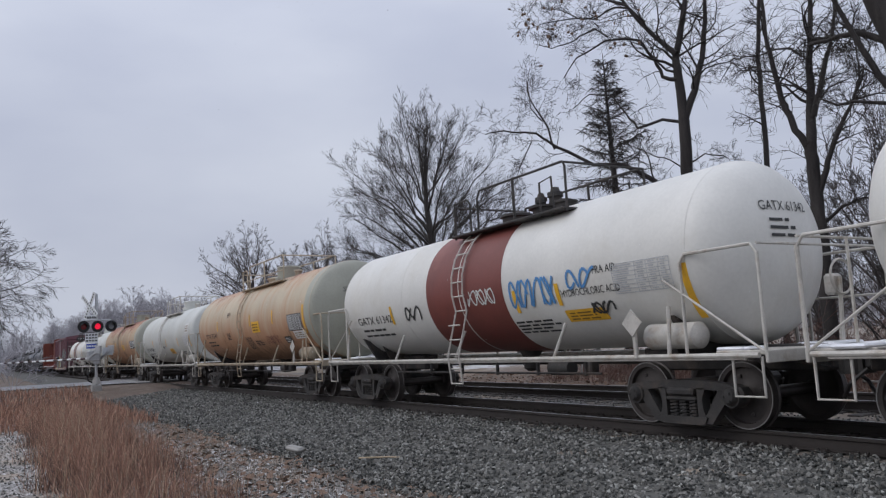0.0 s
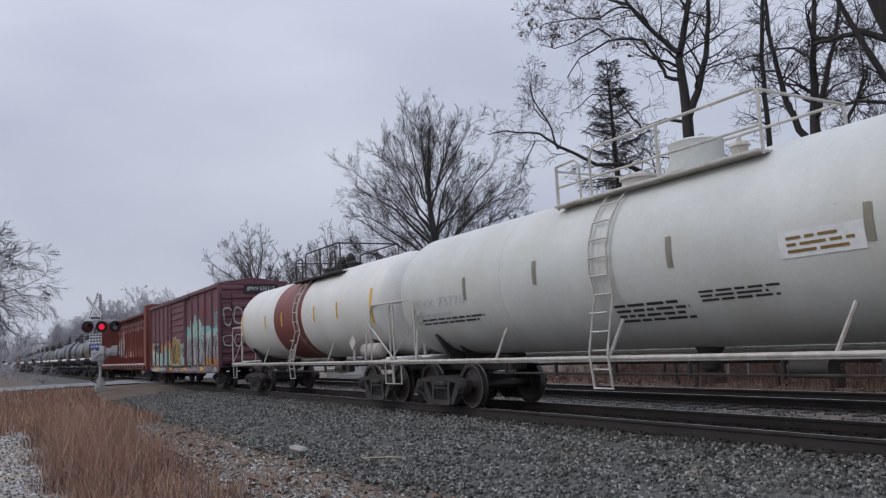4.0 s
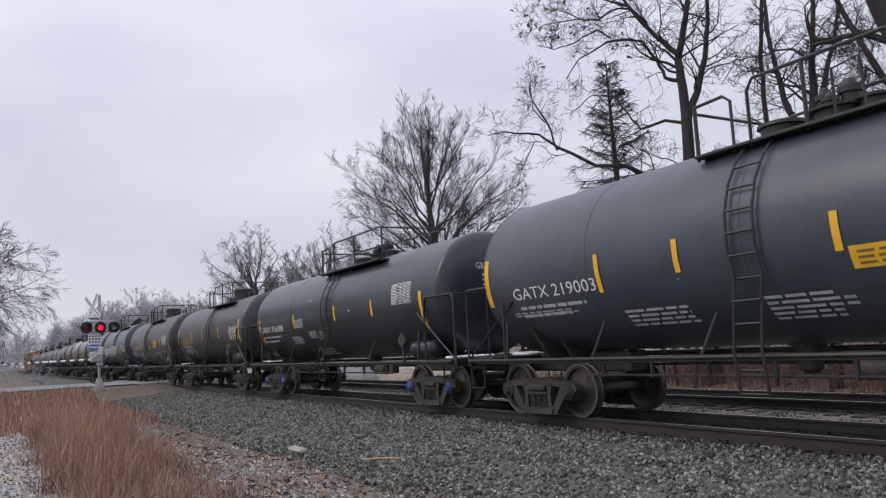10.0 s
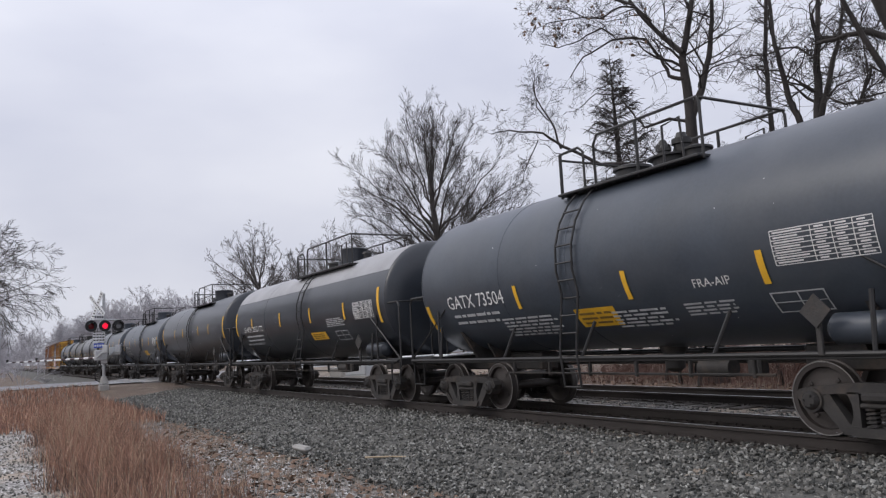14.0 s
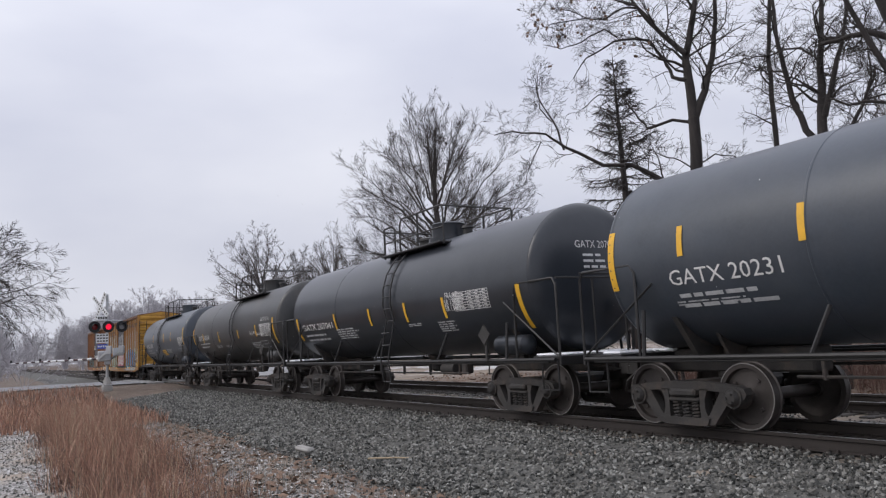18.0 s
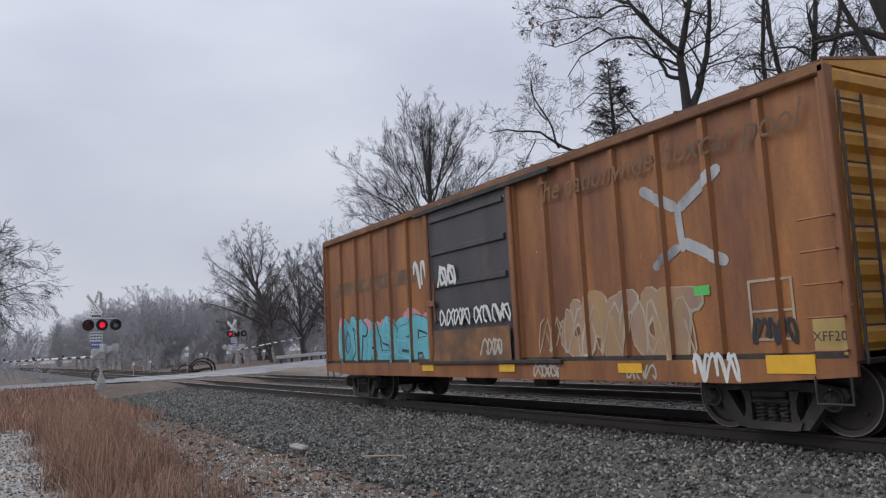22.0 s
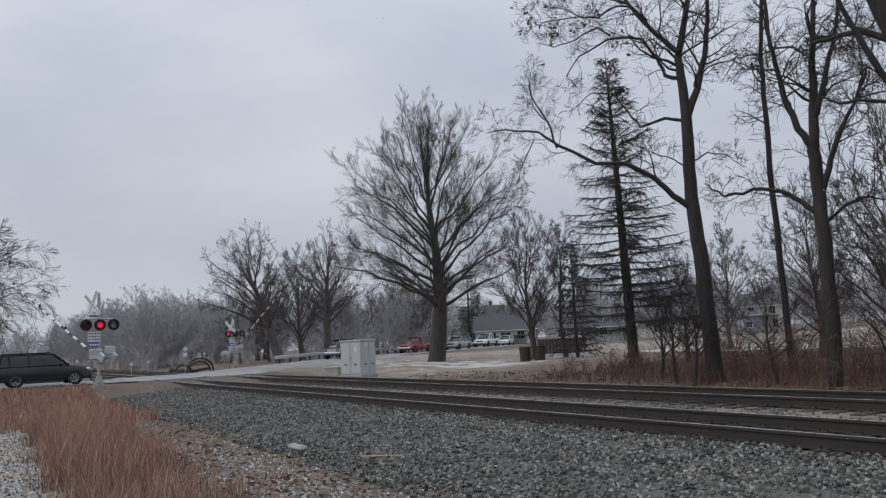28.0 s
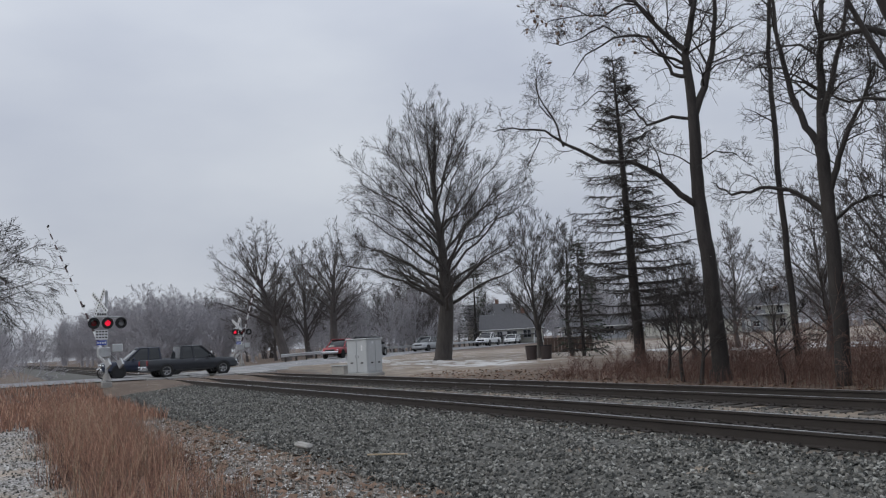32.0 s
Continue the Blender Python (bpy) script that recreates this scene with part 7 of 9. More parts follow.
class Wood:
    """Branches as thin tapered tubes in two meshes: stout ones and twigs."""

    def __init__(self, seed):
        self.rng = random.Random(seed)
        self.stout, self.twigs = Geo(), Geo()
        self.tips = []

    def line(self, pts, r0, r1, n):
        g = self.stout if n > 4 else self.twigs
        m = len(pts) - 1
        if n > 4:
            g.tube(pts, [r0 + (r1 - r0) * i / m for i in range(m + 1)], n, cap=False)
            return
        o, v = len(g.v), g.v
        d = pts[-1] - pts[0]
        s = d.orthogonal().normalized() if d.length > 1e-6 else Vector((1, 0, 0))
        u = d.cross(s).normalized() if d.length > 1e-6 else Vector((0, 1, 0))
        a, b = s, u * 0.866 - s * 0.5
        c = -u * 0.866 - s * 0.5
        for i, p in enumerate(pts):
            r = r0 + (r1 - r0) * i / m
            v += [p + a * r, p + b * r, p + c * r]
        for i in range(m):
            q = o + 3 * i
            g.f += [(q, q + 1, q + 4, q + 3), (q + 1, q + 2, q + 5, q + 4), (q + 2, q, q + 3, q + 5)]

    def grow(self, p, d, length, r, level, lift=0.12, wander=0.22, kids=(7, 6, 5), spread=(0.5, 0.95), least=0.004, shrink=(0.4, 0.72)):
        rng = self.rng
        n = 5 if level < 2 else (3 if level == 2 else 2)
        pts, dirs, q, e = [p], [d], p, d.normalized()
        for i in range(n):
            e = (e + Vector((rng.gauss(0, wander), rng.gauss(0, wander), rng.gauss(0, wander) + lift))).normalized()
            q = q + e * (length / n)
            pts.append(q)
            dirs.append(e)
        end = max(least, r * (0.3 if level < 2 else 0.5))
        self.line(pts, r, end, 7 if r > 0.05 else (5 if r > 0.03 else 3))
        if level >= len(kids):
            return
        self.side(pts, r, end, length, level, lift, wander, kids, spread, least, shrink)

    def side(self, pts, r, end, length, level, lift, wander, kids, spread, least, shrink, first=0.22):
        rng = self.rng
        for k in range(kids[level]):
            f = first + (1 - first) * (k + rng.random()) / kids[level]
            i = min(len(pts) - 2, int(f * (len(pts) - 1)))
            w = f * (len(pts) - 1) - i
            p = pts[i].lerp(pts[i + 1], w)
            d = (pts[i + 1] - pts[i]).normalized()
            a = rng.uniform(0, 2 * math.pi)
            s = d.orthogonal().normalized()
            s = s * math.cos(a) + d.cross(s) * math.sin(a)
            t = rng.uniform(*spread)
            nd = (d * math.cos(t) + s * math.sin(t)).normalized()
            rr = (r + (end - r) * f) * rng.uniform(0.45, 0.7)
            self.grow(p, nd, length * rng.uniform(*shrink) * (1.15 - 0.5 * f), max(least, rr), level + 1, lift, wander, kids, spread, least, shrink)

    def follow(self, pts, r0, r1, kids=(9, 5, 4), length=2.4, lift=0.05, wander=0.26, least=0.0055, spread=(0.6, 1.2), first=0.2):
        """A limb along a given line, with its own side growth."""
        out = []
        for a, b in zip(pts, pts[1:]):
            out += [a.lerp(b, k / 3) + Vector([self.rng.gauss(0, 0.02) for _ in range(3)]) * (k > 0) for k in range(3)]
        out.append(pts[-1])
        self.line(out, r0, r1, 9 if r0 > 0.1 else 6)
        if kids:
            self.side(out, r0 * 0.55, max(least, r1), length, 0, lift, wander, kids, spread, least, (0.4, 0.8), first)

    def build(self, name, label, at, bark, group="", twig=None, category="tree"):
        t = thing(name, label, category, group, at=at)
        part("trunk", self.stout, M[bark], t, smooth=80)
        if self.twigs.v:
            part("crown", self.twigs, M[twig or bark], t, "bare twigs", smooth=0)
        return t


def side_frame(x, y):
    """Unit vectors to the right of and away from the eye, for a tree at x, y."""
    d = math.hypot(x, y)
    return Vector((y / d, -x / d, 0)), Vector((x / d, y / d, 0))


def guided(base, limbs, seed, depth=0.35):
    """Limb lines given as (sideways, height) about a tree's foot; they sway in depth by themselves."""
    rt, aw = side_frame(*base)
    rng = random.Random(seed)
    out = []
    for l in limbs:
        k, s = rng.uniform(-depth, depth), 0
        line = []
        for i, (u, z) in enumerate(l):
            line.append(rt * u + aw * (k * i * (0.0 if l is limbs[0] else 1.0)) + Vector((0, 0, z)))
        out.append(line)
    return out


# the tall forked tree beyond the tracks
base = (-17.7, 20.2)
w = Wood(11)
L = guided(base, [
    [(0.0, -0.25), (0.0, 0.0), (-0.02, 2.12), (-0.06, 4.16), (-0.16, 5.58), (-0.18, 7.0), (-0.12, 8.75)],
    [(-0.12, 8.7), (-0.18, 10.3), (-0.19, 11.0), (0.14, 12.3), (0.38, 13.6), (0.61, 15.6)],
    [(-0.1, 8.7), (0.31, 9.65), (0.65, 10.8), (0.86, 12.1), (0.97, 14.6)],
    [(-0.17, 11.0), (-0.83, 11.8), (-1.5, 12.8), (-2.2, 14.2)],
    [(-0.2, 10.1), (-0.68, 10.3), (-0.9, 11.0), (-1.4, 11.8), (-2.54, 12.0), (-3.56, 11.6), (-4.1, 10.95)],
    [(-0.14, 8.6), (-0.8, 8.84), (-1.65, 8.7), (-2.0, 9.3), (-2.5, 10.1), (-3.26, 10.3), (-3.9, 9.9)],
    [(-0.16, 5.58), (-0.75, 6.1), (-1.25, 6.7), (-2.2, 7.3), (-3.1, 7.36), (-4.3, 8.1), (-4.9, 8.6), (-6.0, 8.8), (-6.6, 8.7)],
    [(-4.5, 8.25), (-4.8, 9.3), (-5.3, 10.3), (-5.35, 10.95)],
    [(-0.1, 7.2), (0.45, 7.5), (1.0, 7.4), (1.4, 7.1)],
    [(-1.1, 12.3), (-1.58, 12.91), (-2.09, 13.05), (-2.79, 12.77), (-3.38, 12.94), (-3.95, 13.37), (-4.44, 13.57)],
    [(-2.37, 11.99), (-2.82, 12.42), (-3.63, 12.16), (-4.44, 12.09), (-5.04, 12.41)],
    [(-2.85, 12.76), (-3.79, 12.81), (-4.6, 12.75), (-5.13, 12.53)],
    [(-1.6, 12.95), (-2.74, 13.55), (-3.7, 13.95), (-4.73, 13.84), (-5.08, 13.37)],
    [(-4.85, 9.3), (-5.25, 9.83), (-5.27, 10.45), (-5.12, 11.26)],
    [(-5.3, 8.65), (-5.76, 7.83), (-6.12, 7.06)],
    [(-0.18, 7.0), (-0.67, 7.39), (-1.29, 7.67), (-1.82, 8.03)]], 5, 0.2)
w.follow(L[0], 0.3, 0.185, None)
w.stout.tube([L[0][1] + Vector((0, 0, -0.3)), L[0][1] + Vector((0, 0, 0.35))], [0.44, 0.31], 10, cap=False)
for k, (r0, r1, n, ln) in enumerate(((0.17, 0.05, 12, 3.0), (0.14, 0.05, 12, 2.6), (0.1, 0.04, 10, 2.6), (0.075, 0.015, 12, 1.9), (0.06, 0.012, 12, 1.8), (0.11, 0.014, 15, 2.0), (0.04, 0.01, 9, 1.4), (0.03, 0.01, 7, 1.0), (0.05, 0.01, 12, 1.5), (0.035, 0.01, 10, 1.2), (0.03, 0.008, 9, 1.2), (0.04, 0.01, 11, 1.4), (0.025, 0.008, 7, 1.0), (0.02, 0.008, 7, 1.0), (0.03, 0.008, 8, 1.1))):
    w.follow(L[k + 1], r0, r1, (n + 3, 6, 4), ln * 1.05, lift=0.02, least=0.0045)
tall = w.build("bare_tree", "tall dark bare tree with a forked trunk", pose(*base, ground_z(*base)), "bark")
# curled leaves that still hang at some twig ends
g = Geo()
rng = random.Random(3)
ends = [Vector(p) for p in w.twigs.v[::7] if p[2] > 11.2 and Vector(p).dot(side_frame(*base)[0]) < -1.2]
for c in rng.sample(ends, min(60, len(ends))):
    g.box(c - Vector((0, 0, 0.05)), (rng.uniform(0.05, 0.1), rng.uniform(0.04, 0.08), rng.uniform(0.08, 0.15)), 0.015, Euler((rng.uniform(0, 3), rng.uniform(0, 3), 0)).to_matrix())
tagged(part("withered_leaves", g, M["leaf"], tall, "withered leaves hanging on the twigs"), kind="stuff")

base = (-13.3, 19.9)
w = Wood(12)
L = guided(base, [
    [(0.0, -0.25), (0.0, 0.0), (0.07, 2.5), (0.08, 4.7), (0.09, 6.0), (0.1, 6.75)],
    [(0.1, 6.7), (0.19, 7.75), (0.27, 8.9), (0.39, 10.0), (0.6, 12.5)],
    [(0.09, 6.5), (-0.26, 7.2), (-0.53, 8.2), (-0.66, 9.2), (-0.76, 10.1), (-0.8, 12.4)],
    [(0.13, 5.2), (0.41, 5.9), (0.7, 6.7), (1.2, 7.6), (1.6, 8.6)],
    [(0.25, 7.5), (0.61, 8.65), (0.92, 9.6), (1.35, 11.5)],
    [(0.05, 4.7), (-0.38, 5.15), (-0.86, 5.5), (-1.6, 5.67), (-2.4, 5.57), (-2.6, 5.77), (-2.95, 6.05)],
    [(0.43, 9.7), (0.86, 9.7), (1.56, 9.6), (2.3, 9.4)],
    [(0.08, 4.3), (0.7, 4.9), (1.3, 5.1), (2.1, 4.8)],
    [(0.11, 8.28), (-0.36, 8.7), (-0.79, 8.88), (-1.15, 9.12)], [(0.13, 9.27), (-0.13, 9.61), (-0.56, 9.71), (-1.18, 9.67), (-1.71, 9.75), (-2.16, 9.15)],
    [(1.33, 7.8), (1.5, 8.73), (1.42, 9.56)], [(1.3, 7.8), (1.9, 7.9), (2.4, 7.7)]], 6, 0.2)
w.follow(L[0], 0.22, 0.165, None)
for k, (r0, r1, n, ln) in enumerate(((0.15, 0.05, 11, 2.4), (0.11, 0.04, 11, 2.2), (0.1, 0.03, 10, 2.0), (0.09, 0.03, 9, 2.0), (0.09, 0.014, 11, 1.5), (0.06, 0.02, 9, 1.4), (0.06, 0.012, 9, 1.4), (0.035, 0.01, 8, 1.1), (0.04, 0.01, 11, 1.2), (0.04, 0.01, 8, 1.1), (0.035, 0.01, 8, 1.1))):
    w.follow(L[k + 1], r0, r1, (n + 3, 6, 4), ln * 1.05, lift=0.02, least=0.0045)
w.build("bare_tree", "dark bare tree with several upright limbs", pose(*base, ground_z(*base)), "bark")

base = (-16.5, 22.5)
w = Wood(13)
L = guided(base, [[(0.0, -0.25), (0.0, 0.0), (0.0, 2.6), (-0.05, 5.8), (0.0, 8.7), (0.01, 10.6), (0.24, 12.6), (0.3, 15.0)]], 7)
w.follow(L[0], 0.13, 0.05, (16, 6, 4), 2.2, first=0.5)
w.build("bare_tree", "slender bare tree with a thin straight trunk", pose(*base, ground_z(*base)), "bark")

base = (-7.2, 14.3 + 3.2)
w = Wood(14)
L = guided(base, [[(-1.4, -0.35), (-1.42, 0.0), (-1.4, 4.41), (-1.58, 6.27), (-1.82, 7.58), (-2.02, 8.27), (-2.24, 9.11), (-2.45, 10.39), (-2.6, 12.0)],
                  [(-2.05, 7.73), (-2.52, 8.07), (-2.96, 8.17), (-3.61, 8.19)], [(-1.65, 6.0), (-2.22, 6.96), (-2.55, 7.82), (-2.89, 8.84)], [(-1.75, 6.3), (-2.36, 6.43), (-2.79, 6.57), (-3.12, 6.57), (-3.5, 6.83)]], 8, 0.15)
w.follow(L[0], 0.32, 0.18, (6, 4, 3), 2.0, first=0.7)
for k, (r0, r1, n, ln) in enumerate(((0.09, 0.04, 7, 1.2), (0.09, 0.05, 6, 1.3), (0.05, 0.02, 8, 1.3))):
    w.follow(L[k + 1], r0, r1, (n + 3, 6, 4), ln * 1.05, lift=0.02, least=0.0045)
w.build("bare_tree", "thick leaning bare tree beside the tracks", pose(*base, ground_z(*base)), "bark")

def spruce(base, height, spread, seed, name="larch", lean=(0, 0), dens=1.0, bark="bark", low=0.12):
    """A conifer that has lost most needles: whorls of long thin drooping boughs."""
    w = Wood(seed)
    rng = w.rng
    top = Vector((lean[0], lean[1], height))
    w.stout.tube([Vector((0, 0, -0.3)), top * 0.3, top * 0.6, top * 0.85, top], [height * 0.017, height * 0.014, height * 0.009, height * 0.004, 0.01], 8, cap=False)
    n = int(34 * dens)
    for i in range(n):
        f = low + (0.985 - low) * i / n
        ln = spread * (1.02 - f) ** 0.75 * rng.uniform(0.75, 1.1)
        for k in range(rng.randint(4, 6)):
            a = rng.uniform(0, 6.283)
            p = top * f
            d = Vector((math.cos(a), math.sin(a), -0.12 if f < 0.6 else 0.25))
            pts = [p]
            for j in range(5):
                d = (d + Vector((rng.gauss(0, 0.05), rng.gauss(0, 0.05), 0.05))).normalized()
                pts.append(pts[-1] + d * ln / 5)
            w.line(pts, 0.055 * (1.1 - f), 0.014, 3)
            for j in range(int(38 * dens * (0.3 + 0.7 * ln / spread))):
                k = rng.uniform(0.6, 4.99)
                q = pts[int(k)].lerp(pts[int(k) + 1], k % 1)
                b = (d * 0.6 + Vector((rng.gauss(0, 0.6), rng.gauss(0, 0.6), rng.uniform(-0.75, 0.15)))).normalized()
                e = q + b * (0.25 + ln * rng.uniform(0.06, 0.2))
                w.line([q, q.lerp(e, 0.5) + Vector((0, 0, 0.02)), e + Vector((0, 0, -0.06))], 0.015, 0.006, 3)
    return w


b = (-24.9, 23.7)
spruce(b, 13.9, 3.4, 21, lean=(-0.1, -0.2), dens=1.12).build("larch_tree", "sparse dark conifer with thin drooping boughs", pose(*b, ground_z(*b)), "bark")


def broad_tree(seed, height, r, fork, rx, low, limbs, kids=(11, 6, 4), wander=0.1, least=0.007, lean=(0.0, 0.0), limb=0.3, twig=0.52, lift=0.05, top=0.62, sag=0.0):
    """A bare shade tree: limbs leave the trunk and arch out to a rounded, uneven crown whose lowest boughs end near low."""
    w = Wood(seed)
    rng = w.rng
    cz, rz = (height + low) / 2, (height - low) / 2

    def axis(z):
        k = max(0.0, z) / height
        return Vector((lean[0] * k + 0.012 * height * math.sin(3 * k * 3.1 + seed), lean[1] * k + 0.012 * height * math.sin(2.6 * k * 3.1 + seed * 2), z))
    tz = height * top
    zs = [-0.3, 0.15, fork * 0.5, fork, fork + (tz - fork) * 0.35, fork + (tz - fork) * 0.7, tz]
    w.stout.tube([axis(z) for z in zs], [r * 1.5, r * 1.12, r, r * 0.88, r * 0.55, r * 0.32, r * 0.16], 10, cap=False)
    for i in range(limbs):
        u = (i + rng.random()) / limbs
        sn = -0.62 + 1.6 * u
        a = 2.4 * i + rng.uniform(-0.4, 0.4)
        k = rng.uniform(0.8, 1.06)
        sn = min(0.99, sn)
        ce = math.sqrt(1 - sn * sn) if sn < 0 else 1 - sn ** 1.7
        e = axis(cz) + Vector((rx * ce * math.cos(a), rx * ce * math.sin(a), rz * sn)) * k
        st = axis(min(tz, fork * 0.85 + (tz - fork) * u ** 1.25 * rng.uniform(0.8, 1.0)))
        ln = (e - st).length
        md = st.lerp(e, 0.5) + Vector((0, 0, ln * (0.1 if u < 0.6 else -0.02))) + Vector([rng.gauss(0, 0.04 * ln) for _ in range(3)])
        pts = []
        for j in range(8):
            f = j / 7
            p = st * (1 - f) ** 2 + md * 2 * f * (1 - f) + e * f * f
            pts.append(p + Vector([rng.gauss(0, 0.012 * ln) for _ in range(3)]) * (0 < j))
        rr = r * limb * (1.0 - 0.5 * u) * rng.uniform(0.8, 1.15)
        w.line(pts, rr, max(least, rr * 0.16), 7 if rr > 0.05 else 5)
        w.side(pts, rr * 0.42, max(least, rr * 0.2), ln * twig, 0, lift - sag * (u < 0.5), wander, kids, (0.35, 0.8), least, (0.35, 0.75), 0.24)
    return w


b = (-50.2, 28.7)
broad_tree(31, 20.4, 0.6, 4.0, 7.4, 1.6, 46, kids=(13, 7, 5), limb=0.25, twig=0.5, top=0.74, lift=0.07, wander=0.08).build("maple_tree", "broad bare shade tree with a rounded crown", pose(*b, ground_z(*b)), "bark_grey")
b = (-39.7, 29.3)
broad_tree(32, 9.6, 0.19, 1.5, 2.9, 1.6, 22, kids=(10, 6, 4), top=0.7, lift=0.12).build("small_tree", "small bare lawn tree with rising limbs", pose(*b, ground_z(*b)), "bark_grey")
b = (-38.6, 31.0)
broad_tree(33, 9.2, 0.13, 2.0, 2.2, 2.4, 18, kids=(9, 6, 4), top=0.75, lift=0.1).build("small_tree", "slim bare tree behind the lawn", pose(*b, ground_z(*b)), "bark_grey")
# three old trees beside the road past the crossing
b = (-83.5, 27.9)
broad_tree(34, 15.0, 0.5, 4.2, 5.6, 3.6, 26, kids=(9, 6, 4), lean=(-1.5, -4.6), limb=0.34, wander=0.16, least=0.01, top=0.7).build("bare_tree", "grey bare tree that leans over the road", pose(*b, ground_z(*b)), "bark_mid", "bare trees")
b = (-85.5, 33.9)
broad_tree(35, 15.4, 0.45, 4.6, 4.6, 3.6, 24, kids=(9, 6, 4), lean=(0.4, 0.8), limb=0.34, wander=0.16, least=0.01, top=0.72).build("bare_tree", "grey bare roadside tree with crooked limbs", pose(*b, ground_z(*b)), "bark_mid", "bare trees")
b = (-92, 33.5)
broad_tree(36, 14.0, 0.35, 2.0, 5.0, 3.0, 22, kids=(10, 6, 4), lean=(0.0, -1.2), wander=0.12, least=0.012).build("bare_tree", "grey bare tree with a forked trunk", pose(*b, ground_z(*b)), "bark_mid", "bare trees")
# the tree whose fine boughs reach in beside the crossing
b = (-63.5, -5.6)
broad_tree(37, 14.6, 0.45, 3.0, 8.9, 2.6, 40, kids=(13, 7, 5), wander=0.15, limb=0.24, lift=-0.02, sag=0.06, least=0.011).build("bare_tree", "bare tree with fine drooping twigs beside the road", pose(*b, ground_z(*b)), "bark_grey", "bare trees")

# generic trees, built once and set out again; each stands 15 m high
GENERIC = []
for i, (r, fk, rx, low, n, bk, lab) in enumerate(((0.36, 2.4, 6.0, 1.6, 22, "bark_haze", "grey bare tree in the far wood, haze in its colour"), (0.3, 1.8, 4.8, 1.0, 20, "bark_haze", "tall bare tree in the far wood, haze in its colour"),
                                                  (0.24, 1.2, 4.2, 0.6, 20, "bark_haze", "slim bare tree in the far wood, haze in its colour"), (0.3, 1.6, 4.6, 0.8, 22, "bark_mid", "grey bare tree in the thicket"))):
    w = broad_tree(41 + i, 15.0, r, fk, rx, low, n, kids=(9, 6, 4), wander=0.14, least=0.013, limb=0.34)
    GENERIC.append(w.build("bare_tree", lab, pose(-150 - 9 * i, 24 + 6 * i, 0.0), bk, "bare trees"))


def plant(kind, x, y, scale=1.0, turn_=0.0, lean_=0.0):
    t = copy_thing(GENERIC[kind], pose(x, y, ground_z(x, y), lean_, 0, turn_))
    t.scale = (scale, scale, scale)
    return t


rng = random.Random(77)
# a thicket behind the roadside trees
for i in range(54):
    d, a = rng.uniform(98, 140), radians(rng.uniform(14.5, 29))
    plant(3 if rng.random() < 0.45 else 2, -d * math.cos(a), d * math.sin(a) + 2, rng.uniform(0.45, 0.72) * d / 110, rng.uniform(0, 360))
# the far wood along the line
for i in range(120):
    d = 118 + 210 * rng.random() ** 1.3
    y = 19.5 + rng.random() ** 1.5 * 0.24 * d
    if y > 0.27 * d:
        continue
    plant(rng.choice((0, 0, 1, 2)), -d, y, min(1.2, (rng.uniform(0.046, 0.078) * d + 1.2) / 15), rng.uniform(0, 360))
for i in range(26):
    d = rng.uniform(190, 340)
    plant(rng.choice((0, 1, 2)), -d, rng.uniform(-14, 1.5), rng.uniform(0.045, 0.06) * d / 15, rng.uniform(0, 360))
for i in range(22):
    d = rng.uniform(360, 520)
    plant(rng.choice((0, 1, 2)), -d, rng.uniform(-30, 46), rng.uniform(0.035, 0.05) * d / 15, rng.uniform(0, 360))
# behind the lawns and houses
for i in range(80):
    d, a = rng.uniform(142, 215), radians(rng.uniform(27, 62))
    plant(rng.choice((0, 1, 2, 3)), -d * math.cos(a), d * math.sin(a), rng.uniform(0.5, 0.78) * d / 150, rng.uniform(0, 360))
# the thicket behind the trees beyond the tracks
for x, y, s in ((-19.5, 28.5, 0.5), (-14.5, 25.5, 0.62), (-12, 27.5, 0.6), (-9, 23.5, 0.66), (-7, 27, 0.7), (-11.5, 22.3, 0.42), (-16, 31, 0.5), (-20, 38, 0.6), (-10.5, 33, 0.62), (-14, 40, 0.62), (-30.5, 36.5, 0.5), (-27, 40, 0.42), (-25.5, 27.5, 0.36)):
    plant(3, x, y, s, rng.uniform(0, 360))
w = Wood(93)
for i in range(760):
    big = 1.0
    if i >= 600:
        d, a, big = w.rng.uniform(138, 190), radians(w.rng.uniform(28, 60)), 1.4
        x, y = -d * math.cos(a), d * math.sin(a)
    elif i >= 470:
        x, y, big = -w.rng.uniform(380, 640), w.rng.uniform(-45, 60), 2.4
    elif i >= 230:
        x, y = -w.rng.uniform(78, 300), w.rng.uniform(-24, 3.5)
    elif i < 160:
        d = 112 + 190 * w.rng.random() ** 1.4
        x, y = -d, 19 + w.rng.random() * 0.12 * d
    else:
        d, a = w.rng.uniform(93, 125), radians(w.rng.uniform(15, 29))
        x, y = -d * math.cos(a), d * math.sin(a) + 2
    d = Vector((w.rng.gauss(0, 0.3), w.rng.gauss(0, 0.3), 1))
    w.grow(Vector((x, y, ground_z(x, y) - 0.1)), d, w.rng.uniform(2.0, 4.6) * big, 0.035 * big, 1, 0.03, 0.22, (0, 11, 5), (0.4, 1.0), 0.018 * big, (0.4, 0.7))
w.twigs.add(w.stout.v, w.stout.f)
# takes the same pale bark colour, with the haze painted in
tagged(part("undergrowth", w.twigs, M["bark_haze"], smooth=0), "grey saplings and undergrowth of the far wood, haze in their colour", "shrub", kind="stuff")
